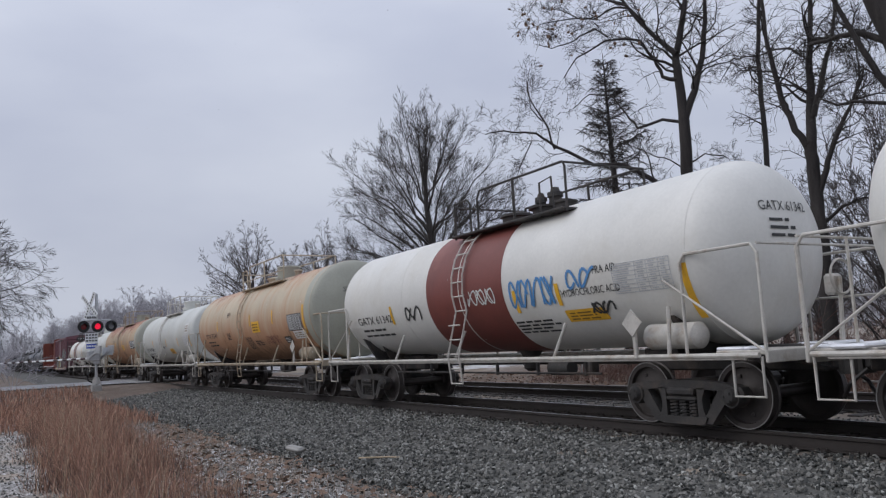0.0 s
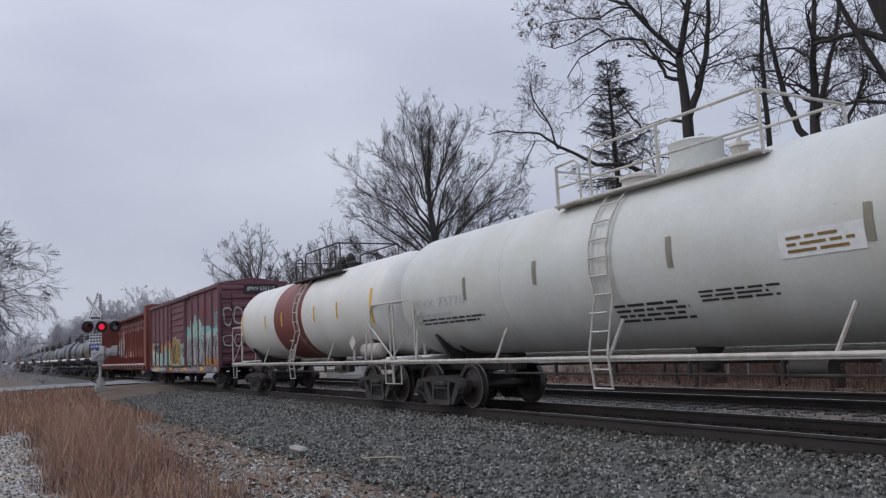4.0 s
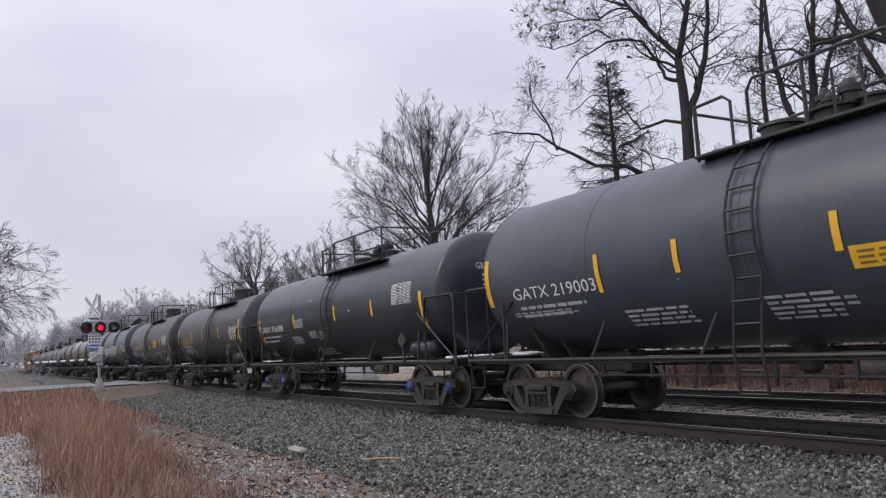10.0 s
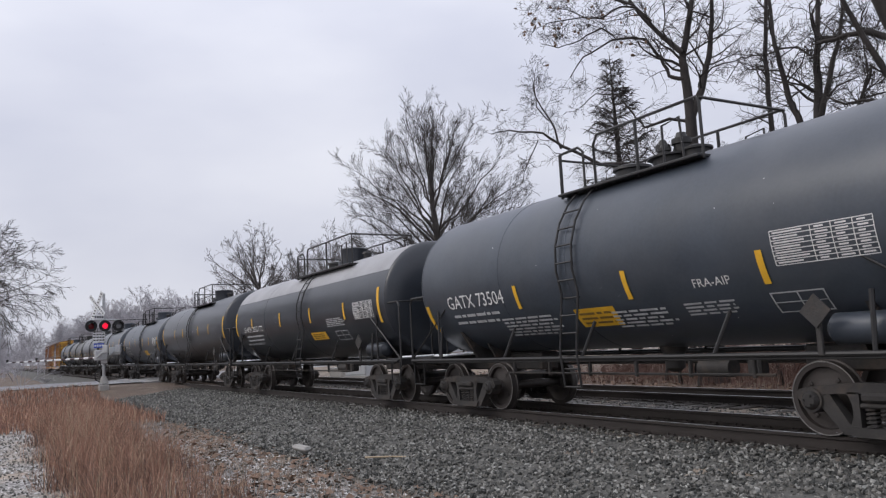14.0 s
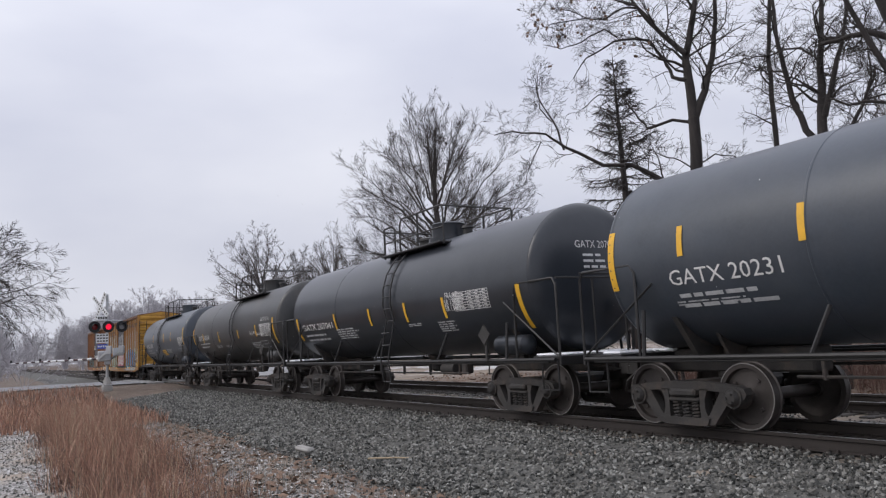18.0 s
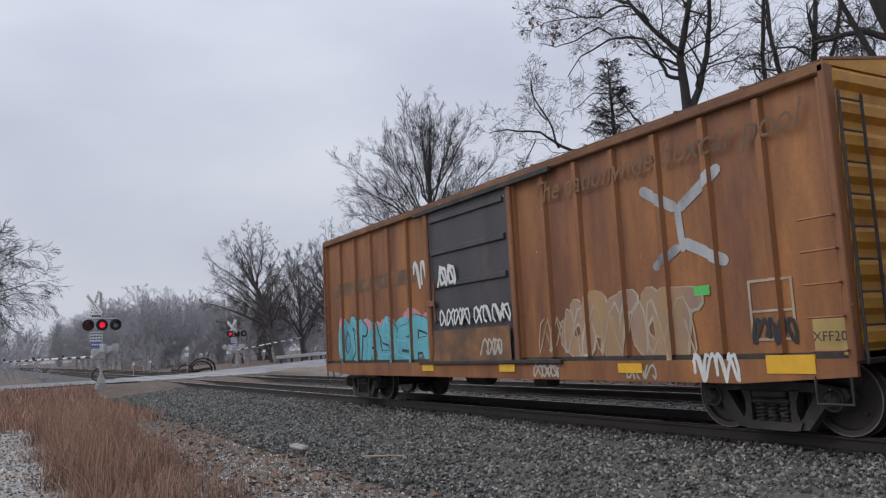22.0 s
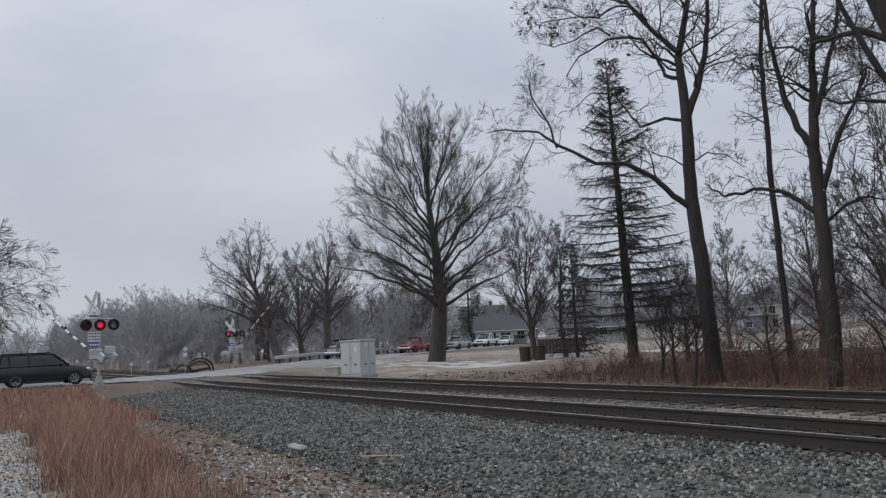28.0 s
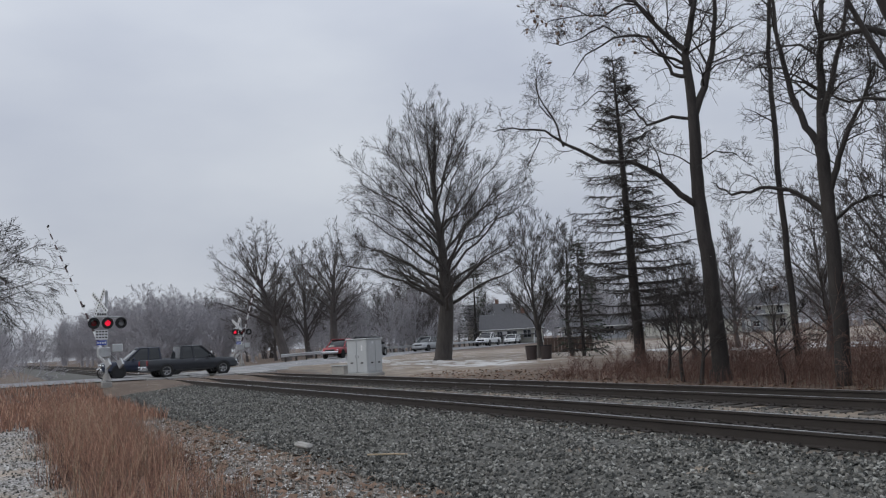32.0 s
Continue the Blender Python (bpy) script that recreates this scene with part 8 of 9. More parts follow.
# crooked saplings at the foot of the large trees
for i, (x, y, h) in enumerate(((-18.6, 19.5, 4.6), (-17.6, 19.3, 4.2), (-20.2, 20.4, 4.8), (-15.2, 19.9, 3.6), (-11.4, 19.4, 4.2))):
    broad_tree(61 + i, h, 0.06, 0.8, 1.5, 0.7, 13, kids=(8, 5), wander=0.25, least=0.005, limb=0.45, lean=(0.3 * (i % 3 - 1), 0.2)).build("sapling", "crooked dark sapling in the brush", pose(x, y, ground_z(x, y)), "bark", "saplings")


def evergreen(x, y, h, spread, seed):
    w = spruce((x, y), h, spread, seed, dens=0.6, low=0.06)
    rng = w.rng
    g = Geo()
    for i in range(int(34 * h * spread)):
        f = rng.random() ** 1.4
        a, rr = rng.uniform(0, 6.283), spread * (1.02 - f) ** 0.8 * math.sqrt(rng.random())
        c = Vector((math.cos(a) * rr, math.sin(a) * rr, h * (0.07 + 0.92 * f) - rr * 0.25))
        d = Vector((math.cos(a), math.sin(a), rng.uniform(-0.7, 0.1))) * rng.uniform(0.15, 0.4)
        s = d.orthogonal().normalized() * (0.025 + 0.003 * h)
        g.quad(c - s, c + s, c + d + s * 0.3, c + d - s * 0.3)
    t = w.build("evergreen_tree", "dark green conifer behind the lawn", pose(x, y, ground_z(x, y)), "bark")
    part("needles", g, M["needle"], t, "dark dull needles", smooth=0)


evergreen(-36.4, 30.2, 7.0, 1.7, 51)
evergreen(-119, 74.5, 15.0, 3.8, 52)
evergreen(-6.2, 26.5, 9.0, 2.2, 53)


def stalks(name, count, place, height, r, material, label, seed, lean=0.25, bend=0.3, category="grass"):
    """Dry upright stems, each a thin bent strip of its own."""
    rng = np.random.RandomState(seed)
    vs, fs = [], []
    for i in range(count):
        x, y, z, k = place(rng)
        h = height * k * rng.uniform(0.55, 1.1)
        a = rng.uniform(0, 6.283)
        l = rng.normal(0, lean)
        dx, dy = math.cos(a) * l * h, math.sin(a) * l * h
        s = np.array((math.sin(a + 1.3), math.cos(a + 1.3), 0)) * r * rng.uniform(0.7, 1.3)
        p0, p1 = np.array((x, y, z - 0.03)), np.array((x + dx * 0.35, y + dy * 0.35, z + h * 0.55))
        p2 = np.array((x + dx * (1 + bend), y + dy * (1 + bend), z + h))
        o = 5 * i
        vs += [p0 - s, p0 + s, p1 + s * 0.8, p1 - s * 0.8, p2]
        fs += [(o, o + 1, o + 2, o + 3), (o + 3, o + 2, o + 4)]
    me = bpy.data.meshes.new(name)
    me.from_pydata([tuple(v) for v in vs], [], fs)
    me.materials.append(material)
    return tagged(new(name, me), label, category, kind="stuff")


def in_clump(rng):
    while True:
        x, y = rng.uniform(-27, -8.8), rng.uniform(0.2, 4.3)
        u = (-x - 9) / 18
        lo, hi = 0.75 + 0.35 * u, 2.75 + 0.75 * u
        e = 0.25 * math.sin(x * 1.7) + 0.2 * math.sin(x * 4.1)
        k = min(1.0, (y - lo + e) / 0.35, (hi + e - y) / 0.9)
        tuft = noise.noise(Vector((x * 1.1, y * 1.6, 4))) + 0.5 * noise.noise(Vector((x * 3.1, y * 3.6, 9)))
        k = min(1.0, k) + 0.6 * tuft
        if k > rng.uniform(0, 1.0):
            return x, y, ground_z(x, y), max(0.25, 0.4 + 0.5 * min(1.25, k) - 0.18 * smooth01(-13, -9, x))


def in_fringe(rng):
    x = rng.uniform(-26, -7)
    y = rng.uniform(2.4, 4.6)
    return x, y, ground_z(x, y), rng.uniform(0.4, 1.0)


def in_weeds(rng):
    x = rng.uniform(-46, -25)
    y = rng.uniform(-4, 4.7)
    return x, y, ground_z(x, y), rng.uniform(0.4, 1.0)


def in_brush(rng):
    x = rng.uniform(-26, -3)
    y = rng.uniform(18.9, 23.5) if rng.random_sample() < 0.7 else rng.uniform(23, 30)
    k = (0.3 + 0.55 * smooth01(-25, -15, x)) * max(0.25, 0.8 + 1.1 * noise.noise(Vector((x * 0.7, y * 0.7, 2))))
    return x, y, ground_z(x, y), k * rng.uniform(0.5, 1.1)


stalks("tall_grass", 8000, in_clump, 0.92, 0.0032, M["dead_grass"], "tall red-brown dead grass beside the track", 1, 0.36)
stalks("grass_thatch", 7000, in_clump, 0.5, 0.0035, M["brush"], "matted dead grass under the tall stems", 6, 0.5)
stalks("grass_seed_stalks", 500, in_clump, 1.12, 0.0035, M["straw"], "pale dry seed stalks in the tall grass", 2, 0.2)
stalks("short_grass", 3500, in_fringe, 0.2, 0.005, M["short_straw"], "short dead grass at the foot of the ballast", 3, 0.5)
stalks("roadside_weeds", 12000, in_weeds, 0.5, 0.012, M["dead_grass"], "low brown weeds towards the crossing", 4, 0.3)
stalks("brush", 13000, in_brush, 1.35, 0.005, M["brush_red"], "tangle of bare red-brown brush under the trees", 5, 0.3, category="brush")
w = Wood(91)
for i in range(420):
    x, y, z, k = in_brush(np.random.RandomState(200 + i))
    d = Vector((w.rng.gauss(0, 0.35), w.rng.gauss(0, 0.35), 1))
    w.grow(Vector((x, y, z - 0.05)), d, 2.7 * k, 0.014, 1, 0.05, 0.25, (0, 7, 4), (0.4, 0.9), 0.004)
w.twigs.add(w.stout.v, w.stout.f)
tagged(part("shrubs", w.twigs, M["brush_red"], smooth=0), "bare twiggy shrubs under the trees", "shrub", kind="stuff")
g = Geo()
rng = random.Random(15)
for i in range(4200):
    x, y = (rng.uniform(-24, -6), rng.uniform(2.2, 5.0)) if i < 1200 else (rng.uniform(-38, -2), rng.uniform(17.3, 22))
    z = (ground_z(x, y) if i >= 1200 else max(ground_z(x, y), bed(y))) + 0.03
    a, s = rng.uniform(0, 6.28), rng.uniform(0.03, 0.07)
    c, d = Vector((math.cos(a) * s, math.sin(a) * s, rng.uniform(-0.02, 0.02))), Vector((-math.sin(a) * s * 0.6, math.cos(a) * s * 0.6, rng.uniform(-0.015, 0.02)))
    p = Vector((x, y, z))
    g.quad(p - c - d, p + c - d, p + c + d + Vector((0, 0, 0.02)), p - c + d)
tagged(part("fallen_leaves", g, M["leaf"], smooth=0), "scattered brown fallen leaves", "leaves", kind="stuff")

# ---- road and crossing ----
M["asphalt"] = mat("frosted_asphalt", (0.21, 0.21, 0.215), 0.9, var=0.25, scale=0.8, fine=25, bump=0.2, second=(0.34, 0.34, 0.35), amount=0.42)
M["panel"] = mat("crossing_concrete", (0.3, 0.295, 0.29), 0.9, var=0.2, scale=1.5, fine=20, bump=0.2)
M["line_paint"] = mat("worn_road_paint", (0.5, 0.48, 0.42), 0.8, var=0.3, scale=3)
M["aluminium"] = mat("dull_aluminium", (0.45, 0.46, 0.47), 0.45, 0.6, 0.2, 4, 30, 0.05)
M["cab_grey"] = mat("light_grey_enamel", (0.47, 0.49, 0.5), 0.5, var=0.08, scale=1.5, fine=20, bump=0.03)
M["sign_white"] = mat("white_sign_sheet", (0.72, 0.73, 0.74), 0.5, var=0.08)
M["sign_back"] = mat("bare_sign_back", (0.3, 0.31, 0.33), 0.5, 0.5, 0.2)
M["sign_blue"] = mat("blue_sign_sheet", (0.05, 0.09, 0.4), 0.5, var=0.1)
M["matt_black"] = mat("matt_black_paint", (0.015, 0.015, 0.016), 0.7, var=0.2)
M["red_glow"] = mat("lit_red_lens", (0.88, 0.012, 0.05), 0.3, var=0.15, scale=14, bump=0, emit=0.85)
M["red_dim"] = mat("unlit_red_lens", (0.16, 0.015, 0.018), 0.2, var=0.2, scale=9, bump=0)
M["gate_red"] = mat("dark_red_gate_tape", (0.04, 0.013, 0.016), 0.5, var=0.15)
M["concrete"] = mat("rough_concrete", (0.33, 0.32, 0.3), 0.9, var=0.2, scale=2, fine=25, bump=0.3)


def ribbon(line, off0, off1, lift, step=2.0, z=None):
    """A strip along a line of (x, y), between two offsets to its right."""
    g = Geo()
    pts = []
    for (ax, ay), (bx, by) in zip(line, line[1:]):
        n = max(1, int(math.hypot(bx - ax, by - ay) / step))
        pts += [(ax + (bx - ax) * k / n, ay + (by - ay) * k / n) for k in range(n)]
    pts.append(line[-1])
    for i, (x, y) in enumerate(pts):
        (ax, ay), (bx, by) = pts[max(0, i - 3)], pts[min(len(pts) - 1, i + 3)]
        d = math.hypot(bx - ax, by - ay)
        nx, ny = (by - ay) / d, -(bx - ax) / d
        for o in (off0, (off0 + off1) / 2, off1):
            px, py = x + nx * o, y + ny * o
            zz = road_z(y) + lift if z is None else z
            g.v.append((px, py, zz))
    for i in range(len(pts) - 1):
        for k in (0, 1):
            a = 3 * i + k
            g.f.append((a, a + 1, a + 4, a + 3))
    return g


tagged(part("road", ribbon(ROAD, -4.6, 5.0, 0.0), M["asphalt"]), "grey frosted asphalt road over the crossing", "road", kind="structure")
line = thing("road_marking", "worn pale centre line on the asphalt", "road marking", kind="structure")
part("centre_line", ribbon(ROAD[2:12], -0.22, -0.1, 0.005), M["line_paint"], line)
part("edge_line", ribbon(ROAD[2:12], 4.4, 4.52, 0.005), M["line_paint"], line)
deck = thing("crossing_surface", "concrete panels between the rails of the crossing", "level crossing", kind="structure")
for yc in (YC, YF):
    for y, wd in ((yc, 1.28), (yc - 1.35, 1.0), (yc + 1.35, 1.0)):
        for k in range(5):
            part("panel", cached(("panel", wd), lambda: to_mesh("panel", Geo().box((0, 0, 0), (2.3, wd, 0.12), 0.01), M["panel"])), None, deck, at=pose(-60.2 + 2.36 * k, y, -0.015 + 0.005))
M["frost"] = mat("dirty_thin_snow", (0.5, 0.49, 0.48), 0.8, var=0.3, scale=6, bump=0.3)
SN = Geo()
rng = random.Random(6)
for k in range(900):
    x, y = (-8 - 22 * rng.random() ** 1.4, rng.uniform(-5, 1.0)) if k < 600 else (rng.uniform(-18, -7.5), rng.uniform(2.9, 4.7))
    s = rng.uniform(0.012, 0.06)
    p = blob(rng, s * 2.0, s, 8)
    SN.add([(x, y, ground_z(x, y) + 0.03)] + [(x + a, y + b, ground_z(x + a, y + b) + 0.006) for a, b in p], [(0, 1 + i, 1 + (i + 1) % 8) for i in range(8)])
tagged(part("snow_patches", SN, M["frost"]), "thin patches of fresh snow on the ground", "snow", kind="stuff")

MOVING = []          # (thing or part, rows)


def crossing_signal(label, x, y, base_z, tip, lamp_z, face, arm_dir, arm_len, rows, lit):
    """A mast with crossbuck, three lamp heads, signs, gate machine and arm; face: heading of the lamps, arm_dir: heading of the gate arm."""
    sig = thing("crossing_signal", label, "crossing signal", "signals of the level crossing", at=pose(x, y, base_z))
    part("foundation", Geo().box((0, 0, 0.0), (0.5, 0.5, 0.4), 0.05).lathe([(0.24, 0.26), (0.5, 0.16), (0.62, 0.12)], 14, "z"), M["concrete"], sig)
    part("mast", Geo().lathe([(0.2, 0.075), (tip - 0.05, 0.07), (tip, 0.02), (tip + 0.005, 0.0)], 14, "z"), M["aluminium"], sig)
    rt = Vector((math.cos(face + math.pi / 2), math.sin(face + math.pi / 2), 0))
    fw = Vector((math.cos(face), math.sin(face), 0))
    turn_ = Matrix(((rt.x, fw.x, 0), (rt.y, fw.y, 0), (0, 0, 1)))
    # crossbuck: two boards with plain bars for their words
    for s, lean in ((-1, -60), (1, 42)):
        m = Matrix.Rotation(radians(lean), 3, "Y")
        board = part("crossbuck_board", Geo().box((0, 0, 0), (1.6, 0.03, 0.24), 0.004, m), M["sign_white"], sig, "white crossbuck board", at=Matrix.Translation(Vector((0, -0.29, tip - 0.64)) - fw * (0.1 + 0.03 * (s > 0))) @ turn_.to_4x4() @ Matrix.Rotation(radians(70), 4, "Z"))
        g = Geo()
        for k in range(9):
            g.box(m @ Vector((-0.66 + 0.165 * k, 0.018, 0)), (0.07, 0.006, 0.1), 0, m)
            g.box(m @ Vector((-0.66 + 0.165 * k, -0.018, 0)), (0.07, 0.006, 0.1), 0, m)
        tagged(part("lettering_bars", g, M["matt_black"], board), kind="stuff")
    part("lamp_bar", Geo().tube([rt * -0.76 + Vector((0, 0, lamp_z + 0.32)), rt * 0.76 + Vector((0, 0, lamp_z + 0.32))], 0.04, 8), M["aluminium"], sig)
    for i, o in enumerate((-0.69, 0.0, 0.69)):
        c = rt * o + fw * 0.2 + Vector((0, 0, lamp_z))
        head = part("lamp_head", Geo().lathe([(-0.14, 0.0), (-0.14, 0.12), (-0.04, 0.16), (-0.015, 0.3), (0.015, 0.3), (0.02, 0.155), (0.02, 0.0)], 28, "y"), M["matt_black"], sig, "round black lamp backboard", at=Matrix.Translation(c) @ turn_.to_4x4())
        hood = Geo()
        for k in range(13):
            a = radians(-20 + 220 * k / 12)
            for yy in (0.0, 0.28 if 2 < k < 10 else 0.12):
                hood.v.append((0.17 * math.cos(a), yy, 0.17 * math.sin(a)))
        hood.f = [(2 * k, 2 * k + 1, 2 * k + 3, 2 * k + 2) for k in range(12)]
        part("hood", hood, M["matt_black"], head)
        part("lens", Geo().lathe([(0.021, 0.15), (0.04, 0.12), (0.052, 0.06), (0.055, 0.0)], 20, "y"), M["sign_back"] if i == 2 else M["red_glow" if i == lit else "red_dim"], head, ("pale back of a lamp", "red signal lens")[i < 2])
    # signs under the lamps
    for z, h, wd, mt, rows_ in ((tip - 1.28, 0.28, 0.5, "sign_white", 1), (lamp_z - 0.6, 0.5, 0.62, "sign_white", 3), (lamp_z - 1.02, 0.24, 0.5, "sign_blue", 1)):
        s = part("sign_plate", Geo().box((0, 0, 0), (wd, 0.015, h), 0.004), M[mt], sig, "small sign plate", at=Matrix.Translation(rt * -0.28 + fw * 0.12 + Vector((0, 0, z))) @ turn_.to_4x4())
        g = Geo()
        for k in range(rows_):
            for q in range(4):
                g.box((-wd * 0.36 + q * wd * 0.24, 0.012, h * (0.32 - 0.3 * k) if rows_ > 1 else 0), (wd * 0.16, 0.006, h * 0.14 if rows_ > 1 else h * 0.4))
        tagged(part("lettering_bars", g, M["matt_black"] if mt == "sign_white" else M["sign_white"], s), kind="stuff")
    # gate machine on the mast
    ad = Vector((math.cos(arm_dir), math.sin(arm_dir), 0))
    part("gate_machine", Geo().box((0.14, -0.15, 1.72), (0.5, 0.62, 0.55), 0.05).box((0.14, 0.0, 1.42), (0.3, 0.3, 0.3), 0.03), M["aluminium"], sig, "grey gate machine box")
    part("relay_box", Geo().box((-0.05, 0.55, 1.92), (0.35, 0.5, 0.42), 0.03), M["cab_grey"], sig)
    part("cable_hose", Geo().tube([(0.1, -0.2, 1.0), (0.2, -0.45, 0.75), (0.1, -0.4, 0.45), (0.05, -0.1, 0.3)], 0.035, 8), M["matt_black"], sig)
    # arm: its own space runs along +x, it turns about its pivot
    arm = part("gate_arm", Geo().tube([(-0.25, 0, 0), (arm_len * 0.5, 0, 0), (arm_len, 0, 0)], [0.06, 0.05, 0.03], 8), M["sign_white"], sig, "gate arm with dark and white stripes")
    k = 0
    xx = 0.7
    while xx < arm_len - 0.3:
        part("stripe", Geo().tube([(xx, 0, 0), (xx + 0.42, 0, 0)], 0.062 - 0.026 * xx / arm_len, 8), M["gate_red"], arm)
        xx += 0.84
    for xx in (arm_len * 0.35, arm_len * 0.66, arm_len - 0.08):
        part("arm_lamp", Geo().box((xx, 0, 0.1), (0.1, 0.1, 0.16), 0.02), M["matt_black"], arm)
    for s in (-1, 1):
        part("counterweight", Geo().box((-0.45, s * 0.36, 0.18), (1.0, 0.06, 0.12), 0.01, Matrix.Rotation(0.45, 3, "Y")).box((-0.9, s * 0.36, 0.42), (0.42, 0.12, 0.4), 0.02), M["aluminium"], arm)
    piv = Vector((0.1, -0.12, 1.6))
    q = Matrix.Rotation(arm_dir, 4, "Z")
    MOVING.append((arm, [(t, Matrix.Translation(piv) @ q @ Matrix.Rotation(radians(-a), 4, "Y")) for t, a in rows]))
    return sig


crossing_signal("railway crossing signal with red lamps and a striped gate arm", -45.0, 5.15, -0.02, 5.0, 3.25, radians(10), radians(180 + 27), 9.3,
                [(0, 0.0), (22, 0.0), (22.8, 0.0), (23.2, 1.4), (24, 6.5), (25, 13.2), (26.5, 21), (28.0, 28.7), (29.0, 35), (30, 41.5), (31, 48), (32, 53.8)], 1)
crossing_signal("smaller-looking crossing signal on the other side of the tracks", -74.0, 20.2, 0.08, 4.4, 3.15, radians(10), radians(35), 7.5,
                [(0, 6), (20, 6), (23.5, 7), (25.5, 18), (27.5, 38), (28.5, 46), (30, 58), (32, 72)], 0)

# equipment cabinet beside the far track
cb = thing("equipment_cabinet", "light grey steel equipment cabinet beside the tracks", "cabinet", at=pose(-39.5, 17.5, -0.2, 0, 0, 20))
part("plinth", Geo().box((0, 0, 0.02), (1.75, 1.25, 0.16), 0.02), M["concrete"], cb)
part("body", Geo().box((0, 0, 0.99), (1.6, 1.1, 1.8), 0.02), M["cab_grey"], cb)
part("roof", Geo().box((0, 0, 1.92), (1.72, 1.22, 0.07), 0.02), M["cab_grey"], cb)
for s in (-1, 1):
    d = part("door", Geo().box((s * 0.39, -0.565, 1.0), (0.74, 0.03, 1.66), 0.01), M["cab_grey"], cb)
    part("handle", Geo().box((s * 0.12, -0.6, 1.0), (0.04, 0.04, 0.14), 0.01), M["aluminium"], d)
    part("vent", Geo().box((s * 0.39, -0.585, 0.65), (0.2, 0.01, 0.07), 0.002), M["truck"], d)
    d2 = part("side_door", Geo().box((0.815, s * 0.26, 1.0), (0.03, 0.48, 1.62), 0.01), M["cab_grey"], cb)
    part("vent", Geo().box((0.835, s * 0.26, 0.65), (0.01, 0.16, 0.07), 0.002), M["truck"], d2)
part("notice", Geo().box((0.4, -0.585, 1.45), (0.1, 0.008, 0.3)), M["sign_white"], cb)
part("notice", Geo().box((0.835, -0.2, 1.72), (0.008, 0.1, 0.12)), M["sign_white"], cb)
sb = thing("cable_box", "small weathered grey cable box on the ground", "utility box", at=pose(-43.2, 17.6, -0.25, 0, 0, 20))
part("body", Geo().box((0, 0, 0.25), (1.1, 0.5, 0.5), 0.03), M["concrete"], sb)
part("lid", Geo().box((0, 0, 0.53), (1.16, 0.56, 0.06), 0.01), M["aluminium"], sb)

# guardrail along the far side of the road
M["galv_rail"] = mat("galvanised_guardrail", (0.48, 0.49, 0.5), 0.45, 0.5, 0.15, 3, 30, 0.04)
GR = [(-71.5, 23.2), (-77.5, 29.5), (-84, 36.2), (-89.5, 44.5), (-95, 53.5), (-103.5, 64.0), (-114, 75)]
gr = thing("guardrail", "weathered galvanised roadside guardrail on posts", "guardrail")
for (ax, ay), (bx, by) in zip(GR, GR[1:]):
    g = Geo()
    za, zb = road_z(ay), road_z(by)
    d = Vector((bx - ax, by - ay, 0)).normalized()
    nrm = Vector((d.y, -d.x, 0))
    pf = [(0.0, 0.45), (0.05, 0.5), (0.05, 0.54), (0.0, 0.6), (0.05, 0.66), (0.05, 0.7), (0.0, 0.76)]
    for p, z0 in ((Vector((ax, ay, 0)), za), (Vector((bx, by, 0)), zb)):
        for a, b in pf:
            g.v.append(p + nrm * a + Vector((0, 0, z0 + b)))
        for a, b in pf[::-1]:
            g.v.append(p + nrm * (a - 0.02) + Vector((0, 0, z0 + b)))
    n = len(pf) * 2
    g.f = [(i, (i + 1) % n, n + (i + 1) % n, n + i) for i in range(n)] + [tuple(range(n))[::-1], tuple(range(n, 2 * n))]
    part("beam", g, M["galv_rail"], gr)
    ln = math.hypot(bx - ax, by - ay)
    for k in range(int(ln / 2)):
        f = (k + 0.5) / int(ln / 2)
        x, y = ax + (bx - ax) * f - nrm.x * 0.1, ay + (by - ay) * f - nrm.y * 0.1
        part("post", cached("gpost", lambda: to_mesh("post", Geo().box((0, 0, 0.3), (0.15, 0.15, 1.0), 0.01), M["tie"])), None, gr, at=pose(x, y, road_z(y)))

# waste bins by the small tree
M["bin_brown"] = mat("brown_plastic_bin", (0.035, 0.024, 0.022), 0.6, var=0.2)
for k in range(2):
    bn = thing("waste_bin", "dark brown slatted waste bin on the lawn", "bin", "waste bins", at=pose(-38.2 + 0.7 * k, 27.7 + 0.55 * k, ground_z(-38, 28)))
    part("body", Geo().lathe([(0.0, 0.0), (0.0, 0.3), (0.8, 0.36), (0.8, 0.0)], 18, "z"), M["bin_brown"], bn)
    part("rim", Geo().lathe([(0.78, 0.36), (0.84, 0.38), (0.84, 0.3), (0.78, 0.3)], 18, "z", close=True), M["matt_black"], bn)

# scrap and track signs beyond the crossing
sc = thing("track_scrap", "heap of dark bent track scrap beside the line", "scrap", at=pose(-76, 15.6, -0.25))
for c, r, o in ((1.9, 1.2, 0.0), (1.75, 0.95, 0.35), (0.3, 0.7, 0.2)):
    part("bent_strap", Geo().tube([(o + 0.25 * math.sin(2 * a), c + math.cos(a) * r, 0.05 + math.sin(a) * r * 1.08) for a in [math.pi * k / 14 for k in range(15)]], 0.075, 6), M["matt_black"], sc)
part("beam", Geo().box((0.3, 0.6, 0.2), (0.3, 4.4, 0.22), 0.05, Matrix.Rotation(0.09, 3, "X")), M["truck"], sc)
part("heap", Geo().box((0.1, 0.2, 0.25), (0.8, 1.1, 0.42), 0.16).box((0, 1.3, 0.2), (0.7, 0.8, 0.36), 0.14).box((0.1, -0.7, 0.3), (0.4, 0.5, 0.6), 0.15), M["truck"], sc)
